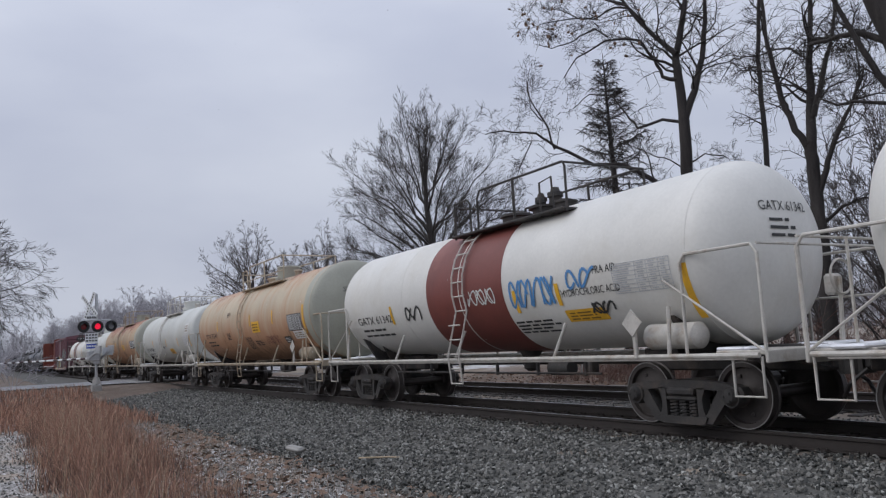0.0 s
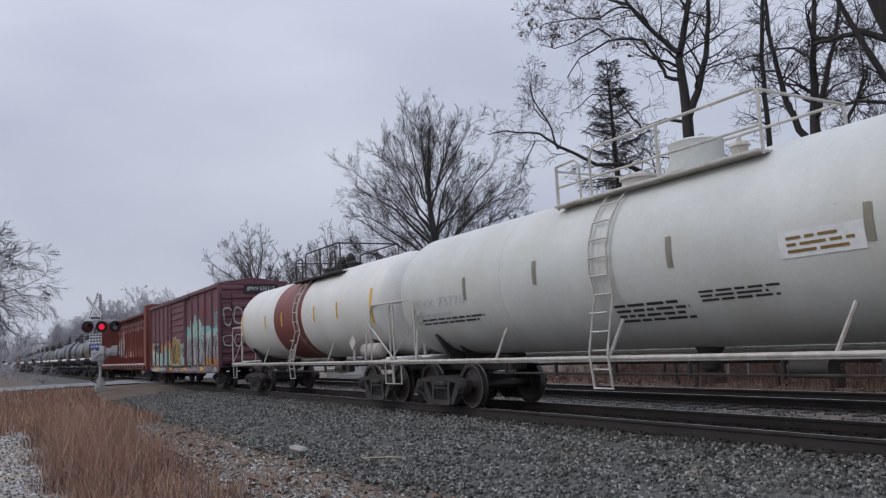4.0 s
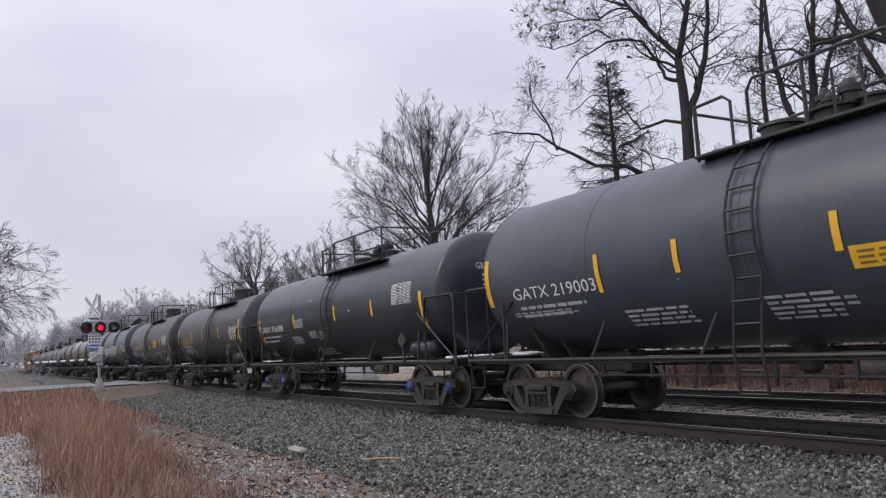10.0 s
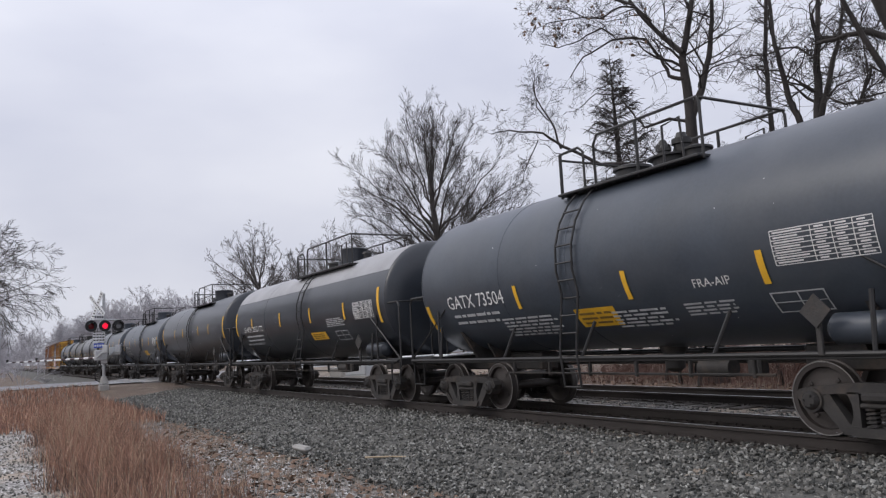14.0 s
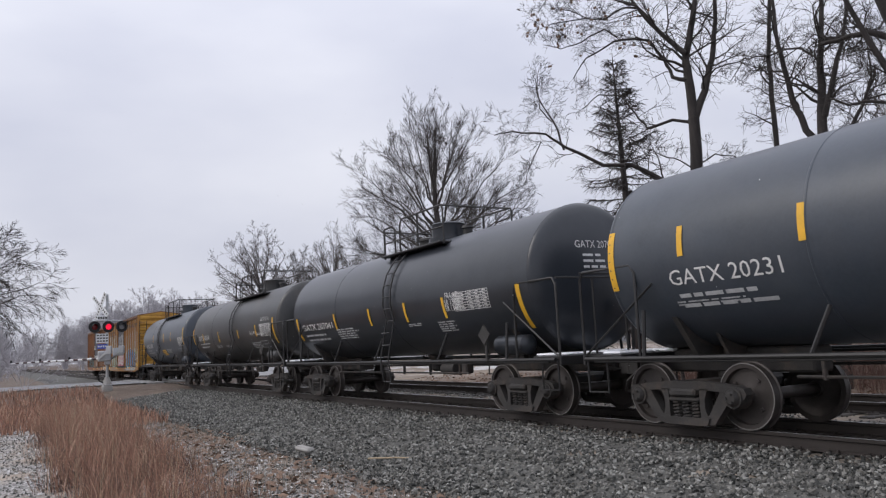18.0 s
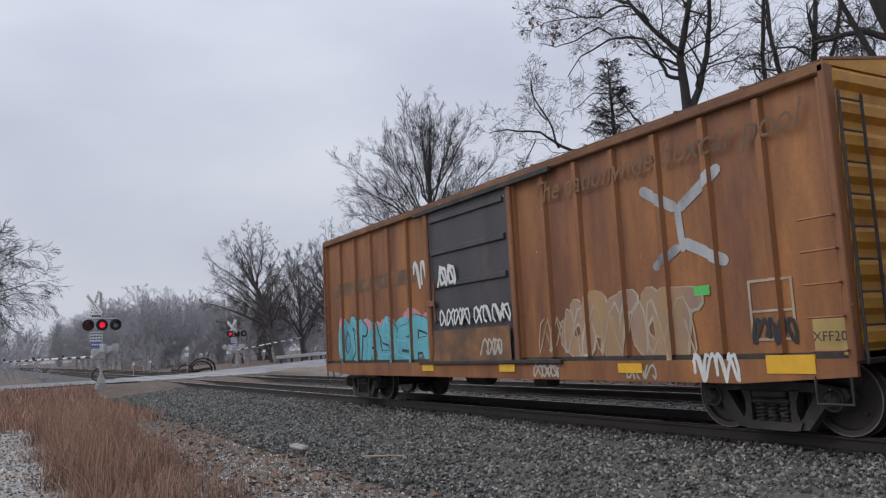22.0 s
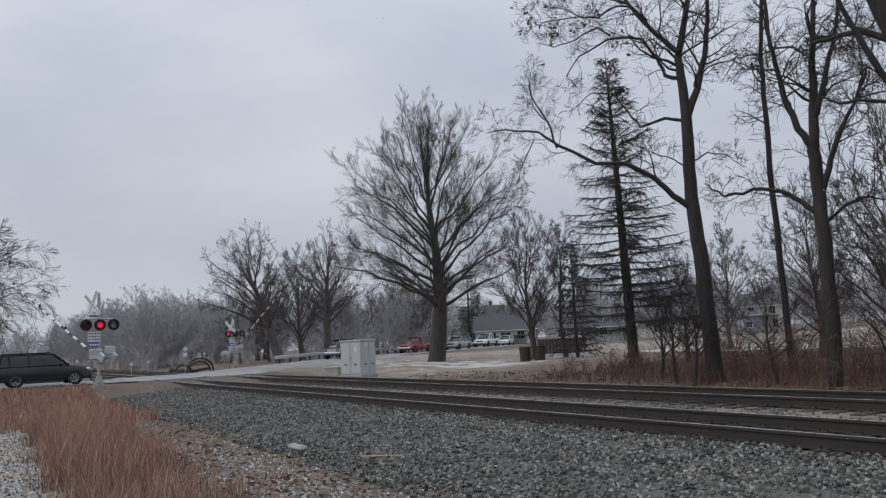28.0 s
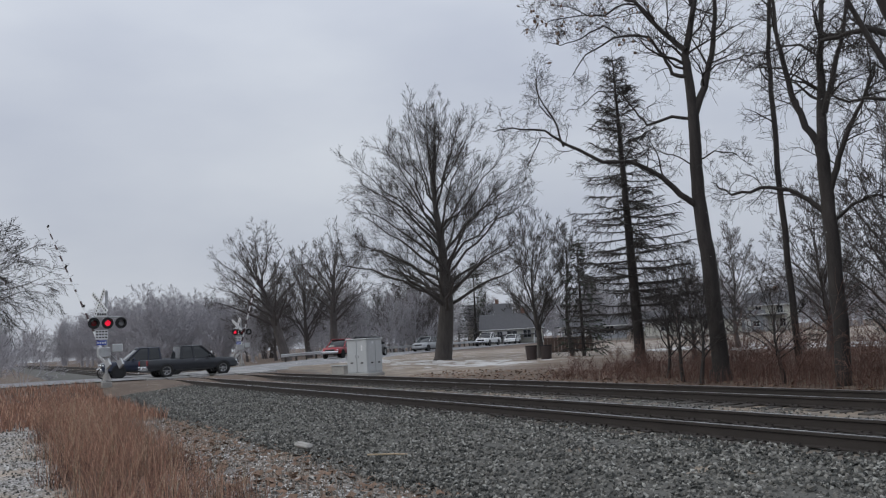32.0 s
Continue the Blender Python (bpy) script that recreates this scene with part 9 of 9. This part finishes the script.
for px, py, h, shape in ((-75, 15.9, 2.35, "diamond"), (-80, 12.0, 1.2, "round"), (-84, 14.2, 1.3, "round")):
    sg = thing("track_sign", "small white track sign on a thin post", "sign", "track signs", at=pose(px, py, -0.3))
    part("post", Geo().lathe([(0, 0.035), (h, 0.035)], 8, "z"), M["aluminium"], sg)
    part("plate", Geo().plate([(0, -0.22), (0.22, 0), (0, 0.22), (-0.22, 0)] if shape == "diamond" else [(0.15 * math.cos(a), 0.15 * math.sin(a)) for a in [k * 0.5236 for k in range(12)]], 0.03, (0.04, 0, h), "yz"), M["sign_white"], sg)
    if shape == "diamond":
        part("plate", Geo().box((0.04, 0, h - 0.55), (0.03, 0.34, 0.34), 0.01), M["sign_white"], sg)
rk = thing("flat_rock", "flat pale rock at the foot of the ballast", "rock", at=pose(-14.2, 5.0, -0.45, 0, 0, 30))
part("stone", Geo().box((0, 0, 0.04), (0.36, 0.2, 0.1), 0.04, Matrix.Rotation(0.15, 3, "Y")), M["concrete"], rk)
st = thing("fallen_stick", "bleached stick lying on the gravel", "stick", at=pose(-11.6, 5.6, -0.42))
part("stick", Geo().tube([(-0.4, -0.3, 0.02), (0, 0, 0.04), (0.45, 0.4, 0.02)], [0.014, 0.012, 0.008], 6), M["straw"], st)
rk = thing("limestone_block", "pale stone block beside the road", "rock", at=pose(-50.5, 4.1, 0.0))
part("stone", Geo().box((0, 0, 0.08), (0.35, 0.5, 0.22), 0.07, Matrix.Rotation(0.2, 3, "Z")), M["concrete"], rk)

# ---- vehicles ----
M["glass"] = mat("dark_car_glass", (0.02, 0.023, 0.026), 0.08, var=0.1, bump=0)
M["tyre"] = mat("tyre_rubber", (0.018, 0.018, 0.018), 0.85, var=0.2, scale=8)
M["rim"] = mat("alloy_rim", (0.4, 0.4, 0.41), 0.35, 0.8, 0.15)
M["chrome"] = mat("chrome_trim", (0.62, 0.63, 0.65), 0.18, 0.95, 0.05, bump=0)
M["tail"] = mat("red_tail_lamp", (0.3, 0.02, 0.025), 0.2, bump=0)
M["headlamp"] = mat("clear_headlamp", (0.6, 0.62, 0.64), 0.15, 0.3, bump=0)
for nm, c in (("black", (0.018, 0.019, 0.024)), ("charcoal", (0.03, 0.033, 0.04)), ("navy", (0.02, 0.027, 0.05)), ("red", (0.3, 0.025, 0.035)), ("silver", (0.33, 0.34, 0.35)), ("white", (0.65, 0.66, 0.66))):
    M["car_" + nm] = mat(nm + "_car_paint", c, 0.28, 0.15, 0.1, 1.5, 20, 0.0, second=tuple(min(1, x * 1.5 + 0.02) for x in c), amount=0.3)


def loft(g, stations):
    """Body sections along x: (x, low, high, half width low, half width high, round)."""
    secs = []
    for x, z0, z1, w0, w1, r in stations:
        h = z1 - z0
        secs.append([(x, -w0 + r, z0), (x, -w0, z0 + min(r, h * 0.3)), (x, -(w0 * 0.45 + w1 * 0.55) , z0 + h * 0.55), (x, -w1, z1 - min(r, h * 0.3)), (x, -w1 + r, z1), (x, w1 - r, z1), (x, w1, z1 - min(r, h * 0.3)), (x, w0 * 0.45 + w1 * 0.55, z0 + h * 0.55), (x, w0, z0 + min(r, h * 0.3)), (x, w0 - r, z0)])
    n = 10
    o = len(g.v)
    for s in secs:
        g.v += s
    for i in range(len(secs) - 1):
        g.f += [(o + i * n + k, o + (i + 1) * n + k, o + (i + 1) * n + (k + 1) % n, o + i * n + (k + 1) % n) for k in range(n)]
    g.f += [tuple(o + k for k in range(n)), tuple(o + (len(secs) - 1) * n + k for k in range(n))[::-1]]
    return g


def car_wheel(parent, x, y, r):
    s = 1 if y > 0 else -1
    t = part("wheel", Geo().lathe([(-0.12, r * 0.62), (-0.13, r * 0.9), (-0.1, r), (0.1, r), (0.13, r * 0.9), (0.12, r * 0.62)], 28, "y"), M["tyre"], parent, at=pose(x, y, r))
    g = Geo().lathe([(0.0, 0.0), (s * 0.1, r * 0.12), (s * 0.075, r * 0.2), (s * 0.04, r * 0.25)] if s > 0 else [(s * 0.04, r * 0.25), (s * 0.075, r * 0.2), (s * 0.1, r * 0.12), (0.0, 0.0)], 16, "y")
    g.lathe([(-0.11, r * 0.64), (0.11, r * 0.64), (0.1, r * 0.56), (-0.1, r * 0.56)], 24, "y", close=True)
    for k in range(6):
        a = k * math.pi / 3
        m = Matrix.Rotation(-a, 3, "Y")
        g.box(m @ Vector((r * 0.38, s * 0.06, 0)), (r * 0.55, 0.05, r * 0.16), 0.01, m)
    part("rim", g, M["rim"], t)
    return t


def vehicle(name, label, paint, length, width, height, kind, at, wheel_r=0.38, grille="matt_black"):
    """A passenger car in its own space: forward is +x, wheels on z = 0."""
    v = thing(name, label, "pickup truck" if kind == "pickup" else "car", "vehicles at the crossing", at=at)
    P = M["car_" + paint]
    f, b, w = length / 2, -length / 2, width / 2
    belt = height * (0.58 if kind == "pickup" else 0.62)
    z0 = 0.28 if kind != "pickup" else 0.42
    hood = f - length * 0.27
    body = Geo()
    if kind == "pickup":
        cab0, cab1 = b + length * 0.34, hood + 0.05
        loft(body, [(b, z0 + 0.15, belt - 0.02, w * 0.94, w * 0.95, 0.05), (b + 0.08, z0, belt, w, w * 0.97, 0.06), (cab0, z0, belt, w, w * 0.97, 0.06), (hood, z0, belt, w, w * 0.97, 0.08), (f - 0.4, z0, belt - 0.06, w, w * 0.92, 0.12), (f - 0.06, z0 + 0.05, belt - 0.16, w * 0.94, w * 0.86, 0.12), (f, z0 + 0.12, belt - 0.28, w * 0.88, w * 0.8, 0.1)])
    else:
        cab0, cab1 = b + 0.05, hood + 0.2
        loft(body, [(b, z0 + 0.18, belt - 0.1, w * 0.9, w * 0.88, 0.1), (b + 0.12, z0 + 0.05, belt, w * 0.98, w * 0.95, 0.1), (b + 0.9, z0, belt, w, w * 0.97, 0.08), (hood, z0, belt - 0.02, w, w * 0.96, 0.1), (f - 0.5, z0, belt - 0.07, w * 0.98, w * 0.9, 0.14), (f - 0.1, z0 + 0.05, belt - 0.18, w * 0.92, w * 0.8, 0.14), (f, z0 + 0.12, belt - 0.34, w * 0.84, w * 0.72, 0.1)])
    part("body", body, P, v, smooth=50)
    glass = Geo()
    if kind == "pickup":
        loft(glass, [(cab0, belt - 0.05, belt + 0.02, w * 0.9, w * 0.9, 0.02), (cab0 + 0.14, belt - 0.05, height - 0.04, w * 0.93, w * 0.76, 0.05), (cab1 - 0.85, belt - 0.05, height - 0.04, w * 0.93, w * 0.76, 0.05), (cab1, belt - 0.06, belt + 0.02, w * 0.9, w * 0.88, 0.02)])
        r0, r1 = cab0 + 0.1, cab1 - 0.8
    else:
        loft(glass, [(cab0, belt - 0.05, belt + 0.02, w * 0.86, w * 0.84, 0.02), (cab0 + 0.26, belt - 0.05, height - 0.05, w * 0.92, w * 0.76, 0.06), (cab1 - 0.85, belt - 0.05, height - 0.04, w * 0.93, w * 0.76, 0.06), (cab1, belt - 0.08, belt + 0.0, w * 0.9, w * 0.86, 0.02)])
        r0, r1 = cab0 + 0.12, cab1 - 0.8
    part("cabin_glass", glass, M["glass"], v, "dark tinted windows", smooth=50)
    part("roof", loft(Geo(), [(r0, height - 0.06, height - 0.02, w * 0.72, w * 0.68, 0.02), (r0 + 0.15, height - 0.07, height, w * 0.79, w * 0.72, 0.03), (r1 - 0.1, height - 0.07, height, w * 0.79, w * 0.72, 0.03), (r1 + 0.05, height - 0.07, height - 0.03, w * 0.76, w * 0.7, 0.02)]), P, v, smooth=50)
    pil = [(cab1 - 0.02, cab1 - 0.9 if kind == "pickup" else cab1 - 0.88), ((r0 + r1) / 2 + 0.1, (r0 + r1) / 2 + 0.05), (cab0 + 0.1, r0 + 0.08)]
    if kind == "suv":
        pil.append((r0 + (r1 - r0) * 0.18, r0 + (r1 - r0) * 0.16))
    for s in (-1, 1):
        for xa, xb in pil:
            part("pillar", Geo().tube([(xa, s * w * 0.93, belt - 0.02), (xb, s * w * 0.775, height - 0.05)], 0.05, 6), P, v)
        part("mirror", Geo().box((cab1 - 0.45, s * (w + 0.12), belt + 0.08), (0.14, 0.22, 0.17), 0.05), P, v)
        part("headlamp", Geo().box((f - 0.12, s * w * 0.72, belt - 0.3), (0.22, 0.34, 0.16), 0.05), M["headlamp"], v, "clear headlamp")
        part("tail_lamp", Geo().box((b + 0.05, s * w * 0.86, belt - 0.2), (0.14, 0.2, 0.34 if kind == "pickup" else 0.22), 0.04), M["tail"], v, "red tail lamp")
        part("sill", Geo().box((0, s * (w - 0.03), z0 - 0.02), (length * 0.42, 0.1, 0.12), 0.03), M["matt_black"], v)
        part("door_handle", Geo().box((0.1, s * (w + 0.005), belt - 0.14), (0.2, 0.03, 0.035), 0.01), M["chrome"] if kind == "pickup" else P, v)
        for x in (f - length * 0.18, b + length * 0.2):
            part("wheel_arch", Geo().lathe([(-0.05, wheel_r * 1.12), (0.05, wheel_r * 1.12), (0.05, 0.0), (-0.05, 0.0)], 24, "y", (x, s * (w - 0.035), wheel_r * 1.02)), M["matt_black"], v)
            car_wheel(v, x, s * (w - 0.1), wheel_r)
    part("grille", Geo().box((f - 0.02, 0, belt - 0.34), (0.08, w * 1.05, 0.26 if kind == "pickup" else 0.16), 0.03), M[grille], v)
    part("front_bumper", Geo().box((f - 0.02, 0, z0 + 0.16), (0.22, w * 1.8, 0.24), 0.06), M["chrome"] if kind == "pickup" else P, v)
    part("rear_bumper", Geo().box((b + 0.0, 0, z0 + 0.18), (0.2, w * 1.86, 0.22), 0.05), M["chrome"] if kind == "pickup" else P, v)
    part("plate", Geo().box((b - 0.1, 0, z0 + 0.2 if kind == "pickup" else belt - 0.3), (0.02, 0.3, 0.15)), M["sign_white"], v)
    if kind == "pickup":
        part("bed_opening", Geo().box(((b + cab0) / 2 + 0.03, 0, belt + 0.004), (cab0 - b - 0.25, width * 0.82, 0.01)), M["matt_black"], v)
    else:
        part("roof_rack", Geo().tube([(r0 + 0.1, -w * 0.68, height + 0.03), (r1 - 0.2, -w * 0.68, height + 0.03)], 0.02, 6).tube([(r0 + 0.1, w * 0.68, height + 0.03), (r1 - 0.2, w * 0.68, height + 0.03)], 0.02, 6), M["matt_black"], v)
    return v


def drive(v, spots):
    """Rows for a vehicle from (seconds, x, y, heading in degrees)."""
    rows = []
    for t, x, y, h in spots:
        rows.append((t, pose(x, y, road_z(y) + 0.005, 0, 0, h)))
    MOVING.append((v, rows))


drive(vehicle("suv", "black sport utility vehicle with snow on its roof", "black", 4.9, 1.98, 1.88, "suv", pose(0, 0, 0)),
      [(0, -52, -9, 90), (26.2, -52, -9, 90), (27.0, -51.9, -3.4, 90), (28.0, -51.8, 2.9, 93), (29.0, -51.9, 8.5, 103), (30.0, -54.0, 14.6, 122), (30.5, -57.5, 18.4, 132), (31.0, -61.6, 22.7, 134), (31.5, -66.0, 27.2, 134), (32.0, -70.4, 31.8, 134)])
drive(vehicle("pickup_truck", "black crew-cab pickup truck with chrome bumpers", "charcoal", 5.75, 2.02, 1.92, "pickup", pose(0, 0, 0), 0.41),
      [(0, -52.2, -17, 90), (26.8, -52.2, -17, 90), (28.5, -52.0, -9.8, 90), (30.0, -51.6, -0.9, 90), (30.5, -51.4, 1.6, 90), (31.0, -51.4, 4.4, 90), (31.5, -51.5, 7.6, 91), (32.0, -52.2, 10.9, 96)])
drive(vehicle("pickup_truck", "dark blue pickup truck with a chrome grille", "navy", 5.8, 2.03, 1.97, "pickup", pose(0, 0, 0), 0.42, "chrome"),
      [(0, -81.6, 38.0, -50), (25.8, -81.6, 38.0, -50), (27.5, -78.3, 34.3, -48), (28.5, -72.8, 29.3, -44), (29.5, -66.0, 24.0, -44), (30.5, -60.8, 18.0, -58), (31.0, -58.6, 15.2, -66), (31.5, -57.7, 12.5, -76), (32.0, -57.2, 9.0, -88)])
drive(vehicle("pickup_truck", "red pickup truck waiting in the queue", "red", 5.6, 1.95, 1.86, "pickup", pose(0, 0, 0), 0.4),
      [(0, -85.5, 46.3, -58), (27.2, -85.5, 46.3, -58), (28.5, -83.8, 43.8, -57), (29.5, -81.8, 41.3, -53), (30.5, -79.6, 38.6, -50), (31.0, -78.0, 36.2, -48), (31.5, -75.9, 33.2, -46), (32.0, -73.4, 30.0, -45)])
drive(vehicle("suv", "grey sport utility vehicle waiting in the queue", "silver", 4.7, 1.9, 1.7, "suv", pose(0, 0, 0), 0.36),
      [(0, -89.0, 53.8, -57), (29.2, -89.0, 53.8, -57), (30.5, -87.8, 52.0, -57), (31.5, -84.8, 47.6, -57), (32.0, -83.0, 45.0, -56)])
drive(vehicle("pickup_truck", "white pickup truck waiting in the queue", "white", 5.7, 2.0, 1.92, "pickup", pose(0, 0, 0), 0.41),
      [(0, -96.3, 63.0, -53), (30.5, -96.3, 63.0, -53), (31.5, -95.8, 62.3, -53), (32.0, -95.2, 61.5, -54)])
drive(vehicle("sedan", "pale car at the end of the queue", "white", 4.7, 1.85, 1.5, "suv", pose(0, 0, 0), 0.34),
      [(0, -103.5, 71.5, -48), (32.0, -103.4, 71.4, -48)])

# ---- falling snow ----
rng = np.random.RandomState(9)
vs, fs = [], []
for i in range(2300):
    c = np.array((rng.uniform(-30, 14), rng.uniform(2.6, 11.5), rng.uniform(0, 46)))
    r = rng.uniform(0.003, 0.0065) * (1.6 if rng.uniform() < 0.12 else 1.0)
    o = len(vs)
    for k in ((1, 0, 0), (-1, 0, 0), (0, 1, 0), (0, -1, 0), (0, 0, 0.7), (0, 0, -0.7)):
        vs.append(tuple(c + r * np.array(k) * rng.uniform(0.7, 1.2)))
    fs += [tuple(o + j for j in q) for q in ((0, 2, 4), (2, 1, 4), (1, 3, 4), (3, 0, 4), (2, 0, 5), (1, 2, 5), (3, 1, 5), (0, 3, 5))]
me = bpy.data.meshes.new("falling_snow")
me.from_pydata(vs, [], fs)
me.materials.append(M["snow"])
flakes = tagged(new("falling_snow", me), "small snowflakes drifting down through the air", "snow", kind="stuff")
MOVING.append((flakes, [(t, pose(-0.35 * t, 0.0, -1.3 * t)) for t in (0, 8, 16, 24, 32)]))

# ---- houses ----
M["siding"] = mat("pale_lap_siding", (0.55, 0.55, 0.5), 0.7, var=0.1, scale=1, fine=12, bump=0.1, stretch=(0.2, 0.2, 6))
M["siding_grey"] = mat("blue_grey_siding", (0.3, 0.32, 0.35), 0.7, var=0.12, scale=1, fine=12, bump=0.1, stretch=(0.2, 0.2, 6))
M["shingle"] = mat("dark_shingles", (0.075, 0.075, 0.082), 0.9, var=0.3, scale=4, fine=20, bump=0.3)
M["brick"] = mat("brown_brick", (0.17, 0.1, 0.08), 0.85, var=0.3, scale=6, fine=30, bump=0.3)
M["pane"] = mat("dark_window_pane", (0.03, 0.035, 0.04), 0.06, var=0.1, bump=0)
M["trim"] = mat("white_trim", (0.68, 0.68, 0.68), 0.6, var=0.08)


def house(label, x, y, turn_, ln, wd, eave, rise, wall, windows, porch=False, storey2=0, chimney=True):
    h = thing("house", label, "house", "houses behind the lawns", at=pose(x, y, ground_z(x, y) - 0.1, 0, 0, turn_))
    wm = M[wall]
    part("wall", Geo().box((0, 0, eave / 2), (ln, wd, eave)).plate([(-wd / 2, eave), (wd / 2, eave), (0, eave + rise)], ln, (0, 0, 0), "yz"), wm, h)
    part("foundation", Geo().box((0, 0, 0.1), (ln + 0.1, wd + 0.1, 0.5)), M["concrete"], h)
    for s in (-1, 1):
        p = [(s * (wd / 2 + 0.45), eave - 0.18), (0, eave + rise + 0.12), (0, eave + rise + 0.3), (s * (wd / 2 + 0.5), eave + 0.0)]
        part("roof", Geo().plate(p, ln + 0.8, (0, 0, 0), "yz"), M["shingle"], h)
        part("gutter", Geo().box((0, s * (wd / 2 + 0.48), eave - 0.08), (ln + 0.8, 0.12, 0.12), 0.02), M["trim"], h)
    for side, u, z, a, b in windows:
        if side == "s":
            c, sz, fr = (u, -wd / 2 - 0.02, z), (a, 0.06, b), (a + 0.22, 0.08, b + 0.22)
            mid_ = ((u, -wd / 2 - 0.075, z), (0.05, 0.03, b), (a, 0.03, 0.05))
        else:
            c, sz, fr = (ln / 2 + 0.02, u, z), (0.06, a, b), (0.08, a + 0.22, b + 0.22)
            mid_ = ((ln / 2 + 0.075, u, z), (0.03, 0.05, b), (0.03, a, 0.05))
        w_ = part("window", Geo().box(c, fr, 0.01), M["trim"], h)
        off = (0, -0.03, 0) if side == "s" else (0.03, 0, 0)
        part("pane", Geo().box(tuple(p + q for p, q in zip(c, off)), sz), M["pane"], w_)
        part("glazing_bar", Geo().box(mid_[0], mid_[1]).box(mid_[0], mid_[2]), M["trim"], w_)
    if chimney:
        part("chimney", Geo().box((ln * 0.2, 0.3, eave + rise * 0.9 + 0.5), (0.7, 0.7, 1.8), 0.03), M["brick"], h)
    if porch:
        part("porch_roof", Geo().box((0, -wd / 2 - 1.0, eave * 0.62), (ln * 0.8, 2.2, 0.18), 0.03), M["shingle"], h)
        for k in range(4):
            part("porch_post", Geo().box((-ln * 0.36 + k * ln * 0.24, -wd / 2 - 1.9, eave * 0.3), (0.16, 0.16, eave * 0.62), 0.02), M["trim"], h)
    part("door", Geo().box((-ln * 0.12, -wd / 2 - 0.03, 1.2), (0.95, 0.08, 2.05), 0.01), M["trim"], h)
    return h


W1 = [("s", -4, 1.7, 1.2, 1.2), ("s", 2.5, 1.7, 1.2, 1.2), ("e", 0, 1.7, 1.0, 1.1)]
house("long low pale yellow house with a dark roof", -87, 94, 43, 14, 7, 2.4, 1.5, "siding", W1, chimney=False)
house("small grey shed with a flat pale eave", -85, 105, 39, 3.8, 4.5, 2.9, 0.4, "siding_grey", [("s", 0.8, 1.4, 0.9, 0.8)], chimney=False)
house("two-storey pale house with a porch", -86, 111, 38, 6.4, 7, 4.3, 1.9, "siding", [("s", -1.6, 3.5, 0.8, 1.1), ("s", 1.6, 3.5, 0.8, 1.1), ("s", -1.4, 1.4, 1.6, 1.1), ("s", 1.9, 1.4, 0.9, 1.2), ("e", 0, 3.5, 0.9, 1.1)], porch=True)
house("grey house half hidden by trees", -99, 84.5, 49, 10, 6, 2.4, 1.3, "siding_grey", W1, chimney=False)
house("house with white siding and a dark roof", -111, 76.7, 55, 10, 8, 2.6, 2.3, "siding", W1 + [("s", 0.0, 1.6, 1.6, 1.2), ("s", -2.0, 1.6, 0.8, 1.2), ("s", 4.2, 1.6, 0.9, 1.2)], porch=True)
house("two-storey pale house behind the queue", -126, 82, 57, 8, 8, 5.0, 2.4, "siding", [("s", -2.6, 4.0, 1, 1.4), ("s", 0, 4.0, 1, 1.4), ("s", 2.6, 4.0, 1, 1.4), ("s", -2.6, 1.6, 1, 1.4), ("s", 2.6, 1.6, 1, 1.4)])
lawn = Geo()
for k in range(60):
    x, y = rng.uniform(-37, -21), rng.uniform(34, 41)
    p = blob(rng, rng.uniform(2, 6), rng.uniform(0.6, 1.6), 12)
    lawn.add([(x, y, ground_z(x, y) + 0.06)] + [(x + a, y + b, ground_z(x + a, y + b) + 0.02) for a, b in p], [(0, 1 + i, 1 + (i + 1) % 12) for i in range(12)])
for k in range(90):
    x, y = rng.uniform(-60, -36), 25.6 + rng.normal(0, 1.1)
    p = blob(rng, rng.uniform(0.8, 2.6), rng.uniform(0.3, 0.7), 12)
    lawn.add([(x, y, ground_z(x, y) + 0.05)] + [(x + a, y + b, ground_z(x + a, y + b) + 0.012) for a, b in p], [(0, 1 + i, 1 + (i + 1) % 12) for i in range(12)])
tagged(part("snowy_drive", lawn, M["frost"]), "thin snow lying on the drive and the lawn's edge", "snow", kind="stuff")
fence = thing("board_fence", "low weathered board fence behind the bins", "fence", at=pose(-44, 38.5, ground_z(-44, 38.5), 0, 0, 38))
for k in range(14):
    part("board", cached("fboard", lambda: to_mesh("board", Geo().box((0, 0, 0.55), (0.24, 0.03, 1.1), 0.008), M["brush"])), None, fence, at=pose(-4.4 + 0.26 * k, 0, 0))
part("rail", Geo().box((-2.7, 0.04, 0.85), (3.7, 0.05, 0.09), 0.01), M["brush"], fence)

motions()
